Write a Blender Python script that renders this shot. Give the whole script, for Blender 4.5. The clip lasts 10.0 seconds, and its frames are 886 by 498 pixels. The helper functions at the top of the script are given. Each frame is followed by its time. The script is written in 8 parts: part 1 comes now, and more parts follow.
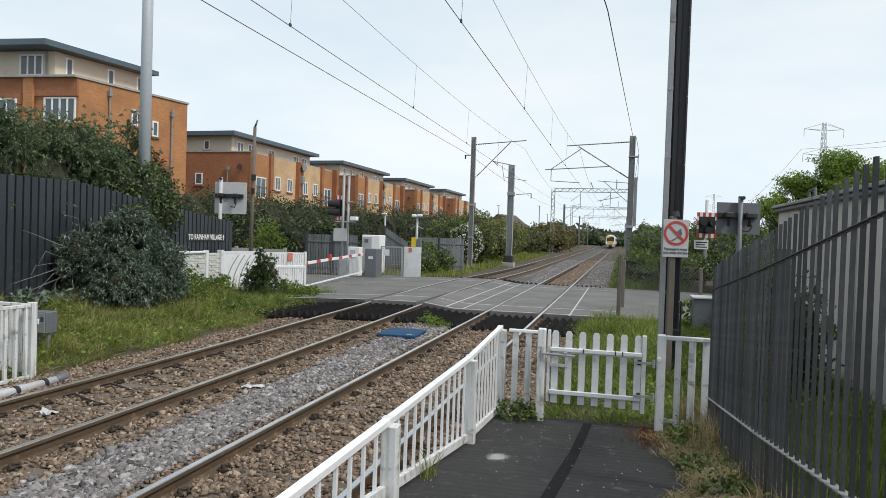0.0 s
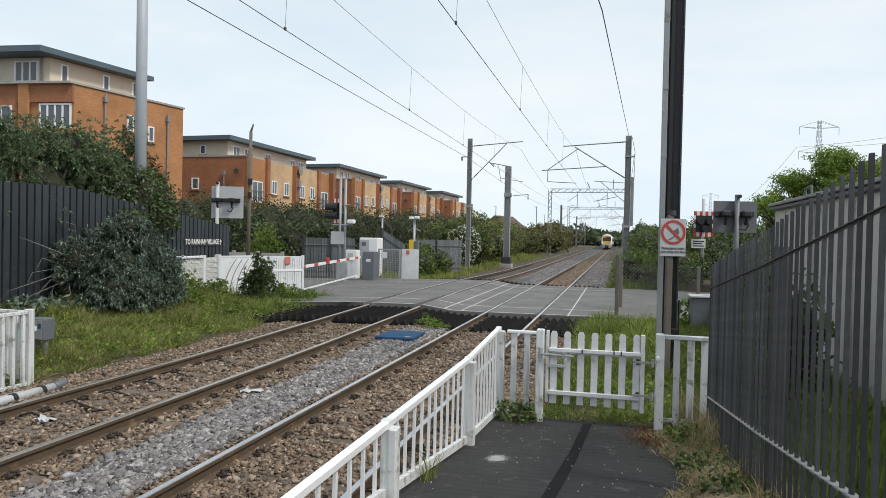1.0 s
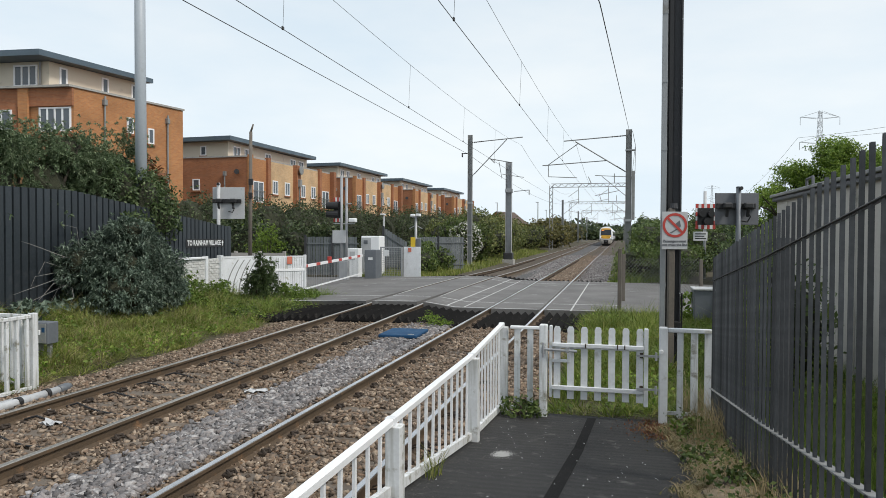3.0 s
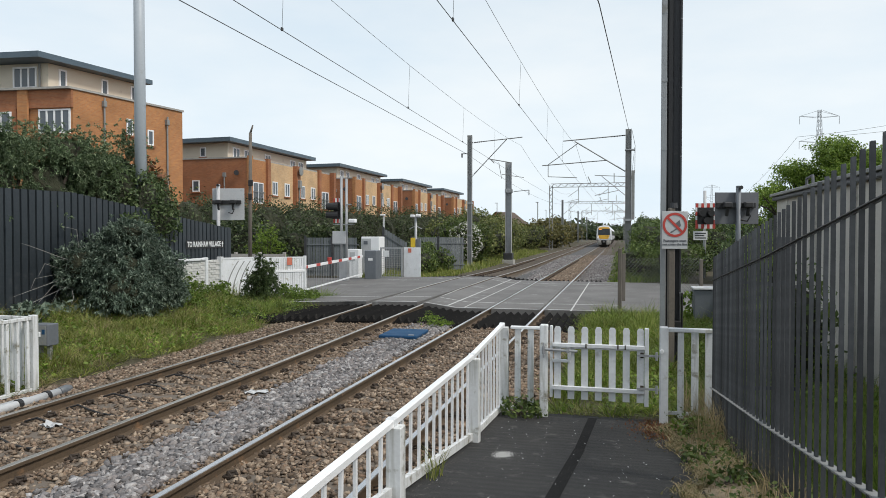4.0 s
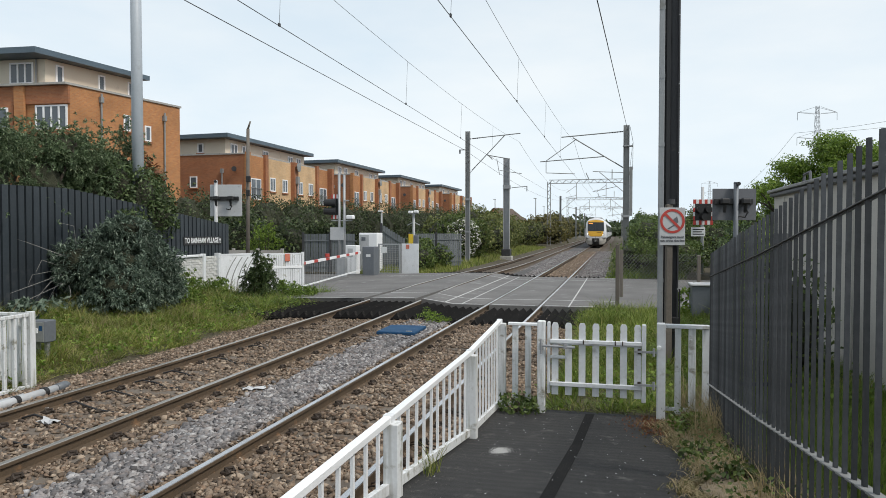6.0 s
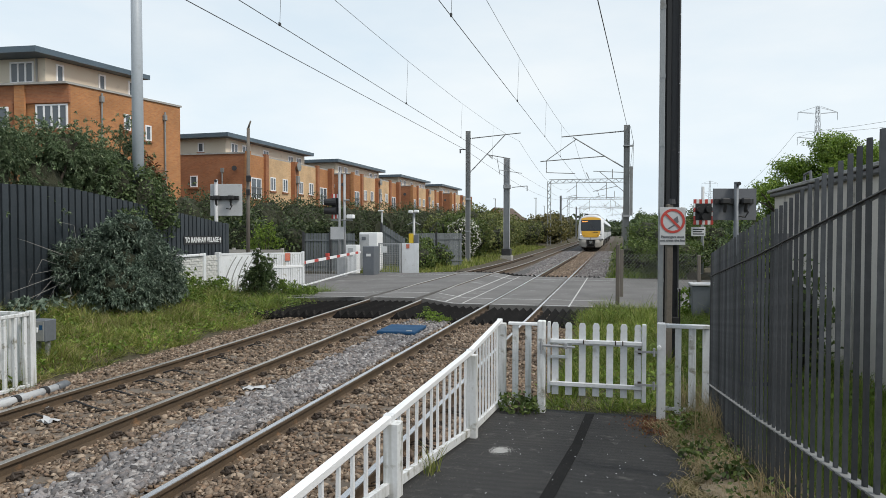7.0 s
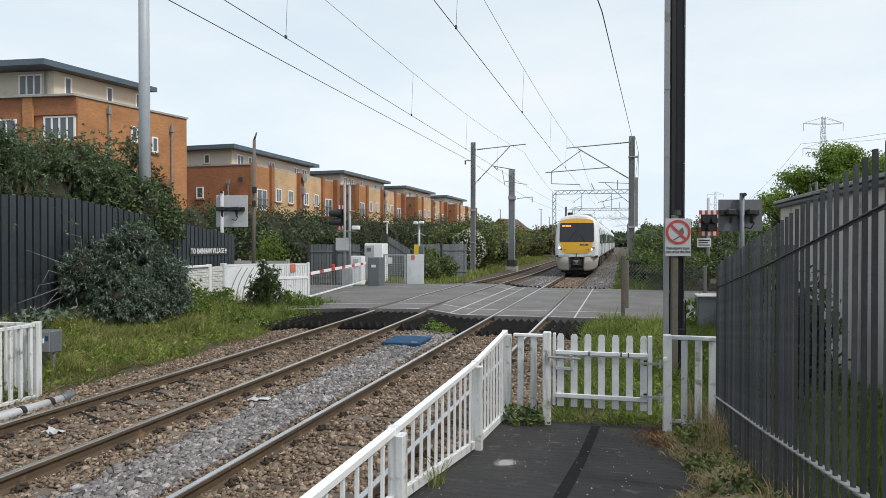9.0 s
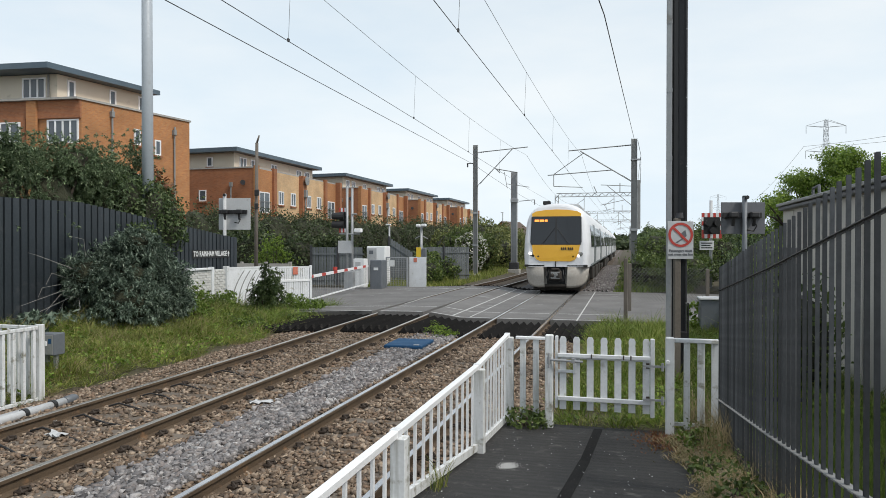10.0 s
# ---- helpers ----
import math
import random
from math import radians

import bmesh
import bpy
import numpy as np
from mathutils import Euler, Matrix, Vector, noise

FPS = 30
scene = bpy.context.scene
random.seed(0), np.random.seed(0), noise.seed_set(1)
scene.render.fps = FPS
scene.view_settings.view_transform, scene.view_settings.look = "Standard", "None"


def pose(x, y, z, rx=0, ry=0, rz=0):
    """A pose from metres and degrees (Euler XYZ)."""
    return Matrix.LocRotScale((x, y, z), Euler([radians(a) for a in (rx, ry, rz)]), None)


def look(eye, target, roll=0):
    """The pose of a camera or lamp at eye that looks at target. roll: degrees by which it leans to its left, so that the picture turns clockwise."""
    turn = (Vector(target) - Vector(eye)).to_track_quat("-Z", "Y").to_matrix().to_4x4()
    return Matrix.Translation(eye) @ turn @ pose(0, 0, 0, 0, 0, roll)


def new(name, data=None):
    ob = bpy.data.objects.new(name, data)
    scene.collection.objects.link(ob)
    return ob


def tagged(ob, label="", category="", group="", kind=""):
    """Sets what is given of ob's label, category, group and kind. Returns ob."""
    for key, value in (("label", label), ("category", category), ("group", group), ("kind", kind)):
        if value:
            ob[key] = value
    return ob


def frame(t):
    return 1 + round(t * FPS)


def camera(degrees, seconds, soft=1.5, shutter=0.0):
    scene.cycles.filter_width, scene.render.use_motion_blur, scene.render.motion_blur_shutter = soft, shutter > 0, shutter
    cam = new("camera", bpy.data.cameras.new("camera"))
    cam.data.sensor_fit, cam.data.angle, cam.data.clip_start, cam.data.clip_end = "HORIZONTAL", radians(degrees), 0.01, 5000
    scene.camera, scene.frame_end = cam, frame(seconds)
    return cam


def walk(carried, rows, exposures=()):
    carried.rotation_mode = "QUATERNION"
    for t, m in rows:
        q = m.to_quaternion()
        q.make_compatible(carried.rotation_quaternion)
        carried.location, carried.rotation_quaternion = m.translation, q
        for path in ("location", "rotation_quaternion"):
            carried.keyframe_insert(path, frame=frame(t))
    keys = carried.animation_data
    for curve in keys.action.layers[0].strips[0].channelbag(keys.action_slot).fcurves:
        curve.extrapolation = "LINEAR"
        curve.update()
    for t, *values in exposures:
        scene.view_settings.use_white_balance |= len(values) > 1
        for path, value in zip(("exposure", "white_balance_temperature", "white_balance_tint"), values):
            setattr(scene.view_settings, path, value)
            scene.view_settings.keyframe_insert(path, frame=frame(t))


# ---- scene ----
cam = camera(65.03, 10.0, soft=0.8)
PATH = [
    # seconds, yaw to the left, pitch, roll, eye
    (0.0, 14.306, -1.105, 1.907, -0.010, -0.016, 2.091),
    (0.5, 14.287, -1.004, 1.562, -0.009, -0.014, 2.089),
    (1.0, 14.111, -0.937, 1.232, -0.009, -0.012, 2.089),
    (1.5, 14.069, -1.014, 0.761, -0.006, -0.014, 2.089),
    (2.0, 14.156, -1.101, 0.556, -0.005, -0.014, 2.088),
    (2.5, 14.242, -1.202, 0.377, -0.004, -0.010, 2.088),
    (4.0, 14.273, -1.154, 0.032, -0.006, -0.003, 2.089),
    (4.5, 14.285, -1.123, -0.053, -0.006, 0.000, 2.088),
    (5.0, 14.278, -1.241, -0.024, -0.003, 0.001, 2.088),
    (5.5, 14.142, -1.397, 0.000, -0.001, 0.000, 2.090),
    (7.0, 14.126, -1.505, 0.078, -0.002, -0.001, 2.092),
    (7.5, 14.179, -1.403, 0.173, 0.000, 0.001, 2.093),
    (8.0, 14.251, -1.223, 0.132, 0.001, 0.002, 2.094),
    (8.5, 14.390, -0.886, 0.092, -0.001, 0.001, 2.094),
    (9.0, 14.549, -0.596, 0.072, 0.000, -0.001, 2.094),
    (9.5, 14.641, -0.443, 0.080, 0.000, -0.003, 2.094),
    (10.0, 14.744, -0.371, 0.064, 0.002, -0.003, 2.095),
]


def camera_pose(yaw, pitch, roll, x, y, z):
    ya, pa = radians(yaw), radians(pitch)
    ahead = Vector((-math.sin(ya) * math.cos(pa), math.cos(ya) * math.cos(pa), math.sin(pa)))
    eye = Vector((x, y, z))
    return look(eye, eye + ahead, roll)


walk(cam, [(t, camera_pose(*row)) for t, *row in PATH], exposures=[(0.0, 0.0), (10.0, 0.0)])

# ---------------------------------------------------------------- light
world = bpy.data.worlds.new("overcast_sky")
scene.world = world
world.use_nodes = True
wn, wl = world.node_tree.nodes, world.node_tree.links
wn.clear()
w_out = wn.new("ShaderNodeOutputWorld")
w_bg = wn.new("ShaderNodeBackground")
w_sky = wn.new("ShaderNodeTexSky")
w_sky.sky_type = "NISHITA"
w_sky.sun_disc = False
w_sky.sun_elevation = radians(51)
w_sky.sun_rotation = radians(110)
w_sky.air_density, w_sky.dust_density, w_sky.ozone_density = 1.0, 2.0, 1.0
w_map = wn.new("ShaderNodeMapping")
w_map.inputs["Scale"].default_value = (1.0, 1.0, 3.2)
w_co = wn.new("ShaderNodeTexCoord")
w_noise = wn.new("ShaderNodeTexNoise")
w_noise.inputs["Scale"].default_value = 2.1
w_noise.inputs["Detail"].default_value = 6.0
w_noise.inputs["Roughness"].default_value = 0.55
w_ramp = wn.new("ShaderNodeValToRGB")
w_ramp.color_ramp.elements[0].position, w_ramp.color_ramp.elements[0].color = 0.34, (8.1, 9.3, 10.2, 1)
w_ramp.color_ramp.elements[1].position, w_ramp.color_ramp.elements[1].color = 0.64, (9.7, 10.3, 10.6, 1)
w_mix = wn.new("ShaderNodeMix")
w_mix.data_type = "RGBA"
w_sep, w_el = wn.new("ShaderNodeSeparateXYZ"), wn.new("ShaderNodeMapRange")
w_el.inputs["From Min"].default_value, w_el.inputs["From Max"].default_value = 0.05, 0.9
w_el.inputs["To Min"].default_value, w_el.inputs["To Max"].default_value = 0.96, 0.55
wl.new(w_co.outputs["Generated"], w_sep.inputs["Vector"])
wl.new(w_sep.outputs["Z"], w_el.inputs["Value"])
wl.new(w_el.outputs["Result"], w_mix.inputs[0])
wl.new(w_co.outputs["Generated"], w_map.inputs["Vector"])
wl.new(w_map.outputs["Vector"], w_noise.inputs["Vector"])
wl.new(w_noise.outputs["Fac"], w_ramp.inputs["Fac"])
wl.new(w_sky.outputs["Color"], w_mix.inputs[6])
wl.new(w_ramp.outputs["Color"], w_mix.inputs[7])
wl.new(w_mix.outputs[2], w_bg.inputs["Color"])
w_bg.inputs["Strength"].default_value = 0.1
wl.new(w_bg.outputs["Background"], w_out.inputs["Surface"])

sun_data = bpy.data.lights.new("sun", "SUN")
sun_data.energy = 2.5
sun_data.angle = radians(10)
sun_data.color = (1.0, 0.95, 0.87)
sun = new("sun", sun_data)
sun.matrix_world = look((28, -10, 36), (0, 0, 0))

# ---------------------------------------------------------------- materials


def mat(name, a, b, scale=3.0, fine=40.0, rough=0.7, metal=0.0, bump=0.2, depth=0.01, vary=0.12, spot=None, amount=0.0, spec=0.5, emit=0.0):
    """Procedural surface: two tones mixed by a coarse and a fine noise, stains of a third tone, relief, and a shift per piece."""
    m = bpy.data.materials.new(name)
    m.use_nodes = True
    n, l = m.node_tree.nodes, m.node_tree.links
    p = n["Principled BSDF"]
    co = n.new("ShaderNodeTexCoord")
    n1, n2 = n.new("ShaderNodeTexNoise"), n.new("ShaderNodeTexNoise")
    n1.inputs["Scale"].default_value, n1.inputs["Detail"].default_value = scale, 5
    n2.inputs["Scale"].default_value, n2.inputs["Detail"].default_value = fine, 4
    for q in (n1, n2):
        l.new(co.outputs["Object"], q.inputs["Vector"])
    mean = n.new("ShaderNodeMath")
    mean.operation = "MULTIPLY_ADD"
    l.new(n1.outputs["Fac"], mean.inputs[0])
    mean.inputs[1].default_value = 0.55
    half = n.new("ShaderNodeMath")
    half.operation = "MULTIPLY"
    half.inputs[1].default_value = 0.45
    l.new(n2.outputs["Fac"], half.inputs[0])
    l.new(half.outputs[0], mean.inputs[2])
    rng = n.new("ShaderNodeMapRange")
    rng.inputs["From Min"].default_value, rng.inputs["From Max"].default_value = 0.32, 0.68
    l.new(mean.outputs[0], rng.inputs["Value"])
    mix = n.new("ShaderNodeMix")
    mix.data_type = "RGBA"
    mix.inputs[6].default_value, mix.inputs[7].default_value = (*a, 1), (*b, 1)
    l.new(rng.outputs["Result"], mix.inputs[0])
    colour = mix.outputs[2]
    if spot:
        n3 = n.new("ShaderNodeTexNoise")
        n3.inputs["Scale"].default_value, n3.inputs["Detail"].default_value = scale * 2.3, 7
        n3.inputs["Roughness"].default_value = 0.65
        l.new(co.outputs["Object"], n3.inputs["Vector"])
        r3 = n.new("ShaderNodeMapRange")
        r3.inputs["From Min"].default_value, r3.inputs["From Max"].default_value = 0.62 - amount * 0.3, 0.72 - amount * 0.2
        l.new(n3.outputs["Fac"], r3.inputs["Value"])
        m3 = n.new("ShaderNodeMix")
        m3.data_type = "RGBA"
        m3.inputs[7].default_value = (*spot, 1)
        l.new(r3.outputs["Result"], m3.inputs[0])
        l.new(colour, m3.inputs[6])
        colour = m3.outputs[2]
    if vary:
        info = n.new("ShaderNodeObjectInfo")
        hsv = n.new("ShaderNodeHueSaturation")
        vr = n.new("ShaderNodeMapRange")
        vr.inputs["To Min"].default_value, vr.inputs["To Max"].default_value = 1 - vary, 1 + vary
        l.new(info.outputs["Random"], vr.inputs["Value"])
        l.new(vr.outputs["Result"], hsv.inputs["Value"])
        l.new(colour, hsv.inputs["Color"])
        colour = hsv.outputs["Color"]
    l.new(colour, p.inputs["Base Color"])
    p.inputs["Metallic"].default_value = metal
    p.inputs["Specular IOR Level"].default_value = spec
    rr = n.new("ShaderNodeMapRange")
    rr.inputs["To Min"].default_value, rr.inputs["To Max"].default_value = max(rough - 0.1, 0.03), min(rough + 0.12, 1)
    l.new(n1.outputs["Fac"], rr.inputs["Value"])
    l.new(rr.outputs["Result"], p.inputs["Roughness"])
    if bump:
        bp = n.new("ShaderNodeBump")
        bp.inputs["Strength"].default_value, bp.inputs["Distance"].default_value = bump, depth
        l.new(n2.outputs["Fac"], bp.inputs["Height"])
        l.new(bp.outputs["Normal"], p.inputs["Normal"])
    if emit:
        p.inputs["Emission Color"].default_value = (*a, 1)
        p.inputs["Emission Strength"].default_value = emit
    return m


def leaf_mat(name, a, b, c, through_light=0.25, rough=0.5):
    """Foliage: each leaf takes its own tone between three, and lets some light through."""
    m = bpy.data.materials.new(name)
    m.use_nodes = True
    n, l = m.node_tree.nodes, m.node_tree.links
    p, out = n["Principled BSDF"], n["Material Output"]
    g = n.new("ShaderNodeNewGeometry")
    ramp = n.new("ShaderNodeValToRGB")
    e = ramp.color_ramp.elements
    e[0].color, e[1].color = (*a, 1), (*c, 1)
    mid = e.new(0.55)
    mid.color = (*b, 1)
    l.new(g.outputs["Random Per Island"], ramp.inputs["Fac"])
    co, nz = n.new("ShaderNodeTexCoord"), n.new("ShaderNodeTexNoise")
    nz.inputs["Scale"].default_value, nz.inputs["Detail"].default_value = 0.9, 3
    l.new(co.outputs["Object"], nz.inputs["Vector"])
    hs = n.new("ShaderNodeHueSaturation")
    rg = n.new("ShaderNodeMapRange")
    rg.inputs["From Min"].default_value, rg.inputs["From Max"].default_value = 0.3, 0.7
    rg.inputs["To Min"].default_value, rg.inputs["To Max"].default_value = 0.72, 1.25
    l.new(nz.outputs["Fac"], rg.inputs["Value"])
    l.new(rg.outputs["Result"], hs.inputs["Value"])
    l.new(ramp.outputs["Color"], hs.inputs["Color"])
    l.new(hs.outputs["Color"], p.inputs["Base Color"])
    p.inputs["Roughness"].default_value = rough
    p.inputs["Specular IOR Level"].default_value = 0.35
    tr, mx = n.new("ShaderNodeBsdfTranslucent"), n.new("ShaderNodeMixShader")
    mx.inputs[0].default_value = through_light
    l.new(hs.outputs["Color"], tr.inputs["Color"])
    l.new(p.outputs["BSDF"], mx.inputs[1])
    l.new(tr.outputs["BSDF"], mx.inputs[2])
    l.new(mx.outputs["Shader"], out.inputs["Surface"])
    return m


def stone_mat(name, tones):
    """Loose stones: every stone takes one of the tones, with fine grain."""
    m = bpy.data.materials.new(name)
    m.use_nodes = True
    n, l = m.node_tree.nodes, m.node_tree.links
    p = n["Principled BSDF"]
    g = n.new("ShaderNodeNewGeometry")
    ramp = n.new("ShaderNodeValToRGB")
    e = ramp.color_ramp.elements
    e[0].color, e[1].color = (*tones[0], 1), (*tones[-1], 1)
    for k, tone in enumerate(tones[1:-1]):
        x = e.new((k + 1) / (len(tones) - 1))
        x.color = (*tone, 1)
    l.new(g.outputs["Random Per Island"], ramp.inputs["Fac"])
    co, nz = n.new("ShaderNodeTexCoord"), n.new("ShaderNodeTexNoise")
    nz.inputs["Scale"].default_value, nz.inputs["Detail"].default_value = 60, 3
    l.new(co.outputs["Object"], nz.inputs["Vector"])
    mul = n.new("ShaderNodeMix")
    mul.data_type, mul.blend_type = "RGBA", "OVERLAY"
    mul.inputs[0].default_value = 0.5
    l.new(ramp.outputs["Color"], mul.inputs[6])
    l.new(nz.outputs["Fac"], mul.inputs[7])
    l.new(mul.outputs[2], p.inputs["Base Color"])
    p.inputs["Roughness"].default_value = 0.85
    return m


def brick_mat(name, a, b, mortar, course=0.075, length=0.225):
    """Brickwork with mortar joints, laid on upright walls that run along x or y."""
    m = bpy.data.materials.new(name)
    m.use_nodes = True
    n, l = m.node_tree.nodes, m.node_tree.links
    p = n["Principled BSDF"]
    co, sep, add, com = n.new("ShaderNodeTexCoord"), n.new("ShaderNodeSeparateXYZ"), n.new("ShaderNodeMath"), n.new("ShaderNodeCombineXYZ")
    l.new(co.outputs["Object"], sep.inputs["Vector"])
    l.new(sep.outputs["X"], add.inputs[0])
    l.new(sep.outputs["Y"], add.inputs[1])
    l.new(add.outputs[0], com.inputs["X"])
    l.new(sep.outputs["Z"], com.inputs["Y"])
    br = n.new("ShaderNodeTexBrick")
    br.inputs["Scale"].default_value = 1.0
    br.inputs["Brick Width"].default_value, br.inputs["Row Height"].default_value = length, course
    br.inputs["Mortar Size"].default_value, br.inputs["Mortar Smooth"].default_value = 0.008, 0.3
    br.inputs["Color1"].default_value, br.inputs["Color2"].default_value, br.inputs["Mortar"].default_value = (*a, 1), (*b, 1), (*mortar, 1)
    l.new(com.outputs["Vector"], br.inputs["Vector"])
    nz = n.new("ShaderNodeTexNoise")
    nz.inputs["Scale"].default_value, nz.inputs["Detail"].default_value = 0.6, 6
    l.new(co.outputs["Object"], nz.inputs["Vector"])
    hs, rg = n.new("ShaderNodeHueSaturation"), n.new("ShaderNodeMapRange")
    rg.inputs["From Min"].default_value, rg.inputs["From Max"].default_value = 0.3, 0.7
    rg.inputs["To Min"].default_value, rg.inputs["To Max"].default_value = 0.82, 1.15
    l.new(nz.outputs["Fac"], rg.inputs["Value"])
    l.new(rg.outputs["Result"], hs.inputs["Value"])
    l.new(br.outputs["Color"], hs.inputs["Color"])
    l.new(hs.outputs["Color"], p.inputs["Base Color"])
    p.inputs["Roughness"].default_value = 0.85
    bp = n.new("ShaderNodeBump")
    bp.inputs["Strength"].default_value, bp.inputs["Distance"].default_value = 0.4, 0.006
    bp.invert = True
    l.new(br.outputs["Fac"], bp.inputs["Height"])
    l.new(bp.outputs["Normal"], p.inputs["Normal"])
    return m


def glass_mat(name, tint, rough=0.05):
    m = bpy.data.materials.new(name)
    m.use_nodes = True
    p = m.node_tree.nodes["Principled BSDF"]
    p.inputs["Base Color"].default_value = (*tint, 1)
    p.inputs["Roughness"].default_value = rough
    p.inputs["Specular IOR Level"].default_value = 0.5
    return m


def grimy(name):
    """White paint with rain streaks, chips and green-brown dirt."""
    m = mat(name, (0.74, 0.76, 0.77), (0.60, 0.61, 0.61), 3.0, 45, 0.6, 0, 0.2, 0.004, 0.06, (0.27, 0.26, 0.21), 0.16)
    n, l = m.node_tree.nodes, m.node_tree.links
    p = n["Principled BSDF"]
    old = p.inputs["Base Color"].links[0].from_socket
    co, mp, nz, rg, mx = n.new("ShaderNodeTexCoord"), n.new("ShaderNodeMapping"), n.new("ShaderNodeTexNoise"), n.new("ShaderNodeMapRange"), n.new("ShaderNodeMix")
    mp.inputs["Scale"].default_value = (22, 22, 1.6)
    nz.inputs["Scale"].default_value, nz.inputs["Detail"].default_value = 1.0, 6
    rg.inputs["From Min"].default_value, rg.inputs["From Max"].default_value = 0.50, 0.72
    rg.inputs["To Max"].default_value = 0.6
    mx.data_type = "RGBA"
    mx.inputs[7].default_value = (0.22, 0.215, 0.16, 1)
    l.new(co.outputs["Object"], mp.inputs["Vector"])
    l.new(mp.outputs["Vector"], nz.inputs["Vector"])
    l.new(nz.outputs["Fac"], rg.inputs["Value"])
    l.new(rg.outputs["Result"], mx.inputs[0])
    l.new(old, mx.inputs[6])
    l.new(mx.outputs[2], p.inputs["Base Color"])
    return m


WHITE_PAINT = mat("weathered_white_paint", (0.75, 0.77, 0.79), (0.60, 0.615, 0.63), 2.5, 30, 0.5, 0, 0.15, 0.004, 0.05, (0.42, 0.41, 0.36), 0.12)
WHITE_CLEAN = mat("white_paint", (0.82, 0.83, 0.84), (0.76, 0.77, 0.78), 1.5, 25, 0.45, 0, 0.08, 0.003, 0.03)
WHITE_GRIMY = grimy("grimy_white_paint")
GREY_CONC = mat("concrete_post", (0.42, 0.41, 0.39), (0.30, 0.29, 0.27), 4, 60, 0.9, 0, 0.3, 0.006, 0.08, (0.16, 0.17, 0.12), 0.15)
ASPHALT = mat("ramp_asphalt", (0.018, 0.018, 0.019), (0.058, 0.057, 0.055), 2.6, 120, 0.85, 0, 1.0, 0.02, 0, (0.11, 0.107, 0.10), 0.12)
SEAM = mat("tar_seam", (0.010, 0.010, 0.0105), (0.024, 0.0235, 0.023), 5, 80, 0.92, 0, 0.6, 0.008, 0, spec=0.1)
ROAD = mat("road_asphalt", (0.175, 0.169, 0.164), (0.10, 0.097, 0.094), 0.7, 45, 0.85, 0, 0.3, 0.006, 0.06, (0.25, 0.25, 0.25), 0.1)
ROAD_LINE = mat("worn_road_marking", (0.62, 0.62, 0.61), (0.34, 0.34, 0.335), 3, 25, 0.7, 0, 0.1, 0.002, 0)
RAIL_RUST = mat("rusty_rail", (0.140, 0.097, 0.060), (0.080, 0.058, 0.040), 3, 50, 0.75, 0.2, 0.25, 0.003, 0.05, (0.22, 0.13, 0.07), 0.1)
RAIL_DULL = mat("dull_rail_head", (0.52, 0.495, 0.455), (0.38, 0.355, 0.32), 2, 40, 0.32, 0.75, 0.03, 0.001, 0)
RAIL_TOP = mat("polished_rail_head", (0.60, 0.605, 0.62), (0.42, 0.42, 0.43), 2, 40, 0.22, 0.8, 0.02, 0.001, 0, spec=0.8)
SLEEPER = mat("weathered_concrete_sleeper", (0.185, 0.155, 0.125), (0.105, 0.085, 0.068), 2, 30, 0.9, 0, 0.3, 0.006, 0.15, (0.12, 0.08, 0.05), 0.15)
CLIP = mat("rusty_clip", (0.070, 0.052, 0.040), (0.036, 0.028, 0.022), 8, 50, 0.7, 0.4, 0.2, 0.002, 0.1)
BALLAST_BASE = mat("ballast_fines", (0.12, 0.095, 0.076), (0.05, 0.04, 0.033), 3, 45, 0.95, 0, 0.8, 0.03, 0)
BALLAST_GREY_BASE = mat("grey_ballast_fines", (0.12, 0.116, 0.116), (0.055, 0.053, 0.053), 3, 45, 0.95, 0, 0.8, 0.03, 0)
STONES_BROWN = stone_mat("rusty_ballast_stones", [(0.042, 0.031, 0.022), (0.225, 0.163, 0.113), (0.095, 0.068, 0.048), (0.40, 0.315, 0.235), (0.14, 0.104, 0.078), (0.25, 0.168, 0.112)])
STONES_GREY = stone_mat("grey_ballast_stones", [(0.055, 0.052, 0.053), (0.235, 0.224, 0.225), (0.11, 0.103, 0.104), (0.43, 0.417, 0.412), (0.185, 0.160, 0.150), (0.265, 0.247, 0.247)])
GUARD = mat("black_arris_guard", (0.006, 0.006, 0.006), (0.012, 0.011, 0.0105), 3, 40, 0.95, 0, 0.25, 0.005, 0.25, (0.05, 0.046, 0.04), 0.08, spec=0.1)
BLUE_LID = mat("blue_lid", (0.018, 0.075, 0.165), (0.013, 0.054, 0.12), 3, 30, 0.75, 0, 0.2, 0.004, 0, (0.05, 0.10, 0.19), 0.1, spec=0.25)
DIRT = mat("verge_soil", (0.085, 0.07, 0.042), (0.045, 0.04, 0.022), 1.3, 25, 0.95, 0, 0.6, 0.04, 0, (0.13, 0.11, 0.06), 0.2)
# Tone shift from pale to pale also stands for light on their folds.
PALISADE = mat("grey_galvanised_palisade", (0.050, 0.053, 0.056), (0.100, 0.103, 0.108), 2, 30, 0.5, 0.25, 0.1, 0.002, 0.42, (0.13, 0.125, 0.12), 0.12)
DARK_FENCE = mat("dark_steel_hoarding", (0.022, 0.029, 0.035), (0.040, 0.048, 0.056), 0.8, 20, 0.45, 0.1, 0.08, 0.003, 0.16, (0.06, 0.065, 0.07), 0.08)
GALV = mat("galvanised_steel", (0.38, 0.39, 0.40), (0.29, 0.30, 0.31), 3, 40, 0.5, 0.25, 0.08, 0.002, 0.06)
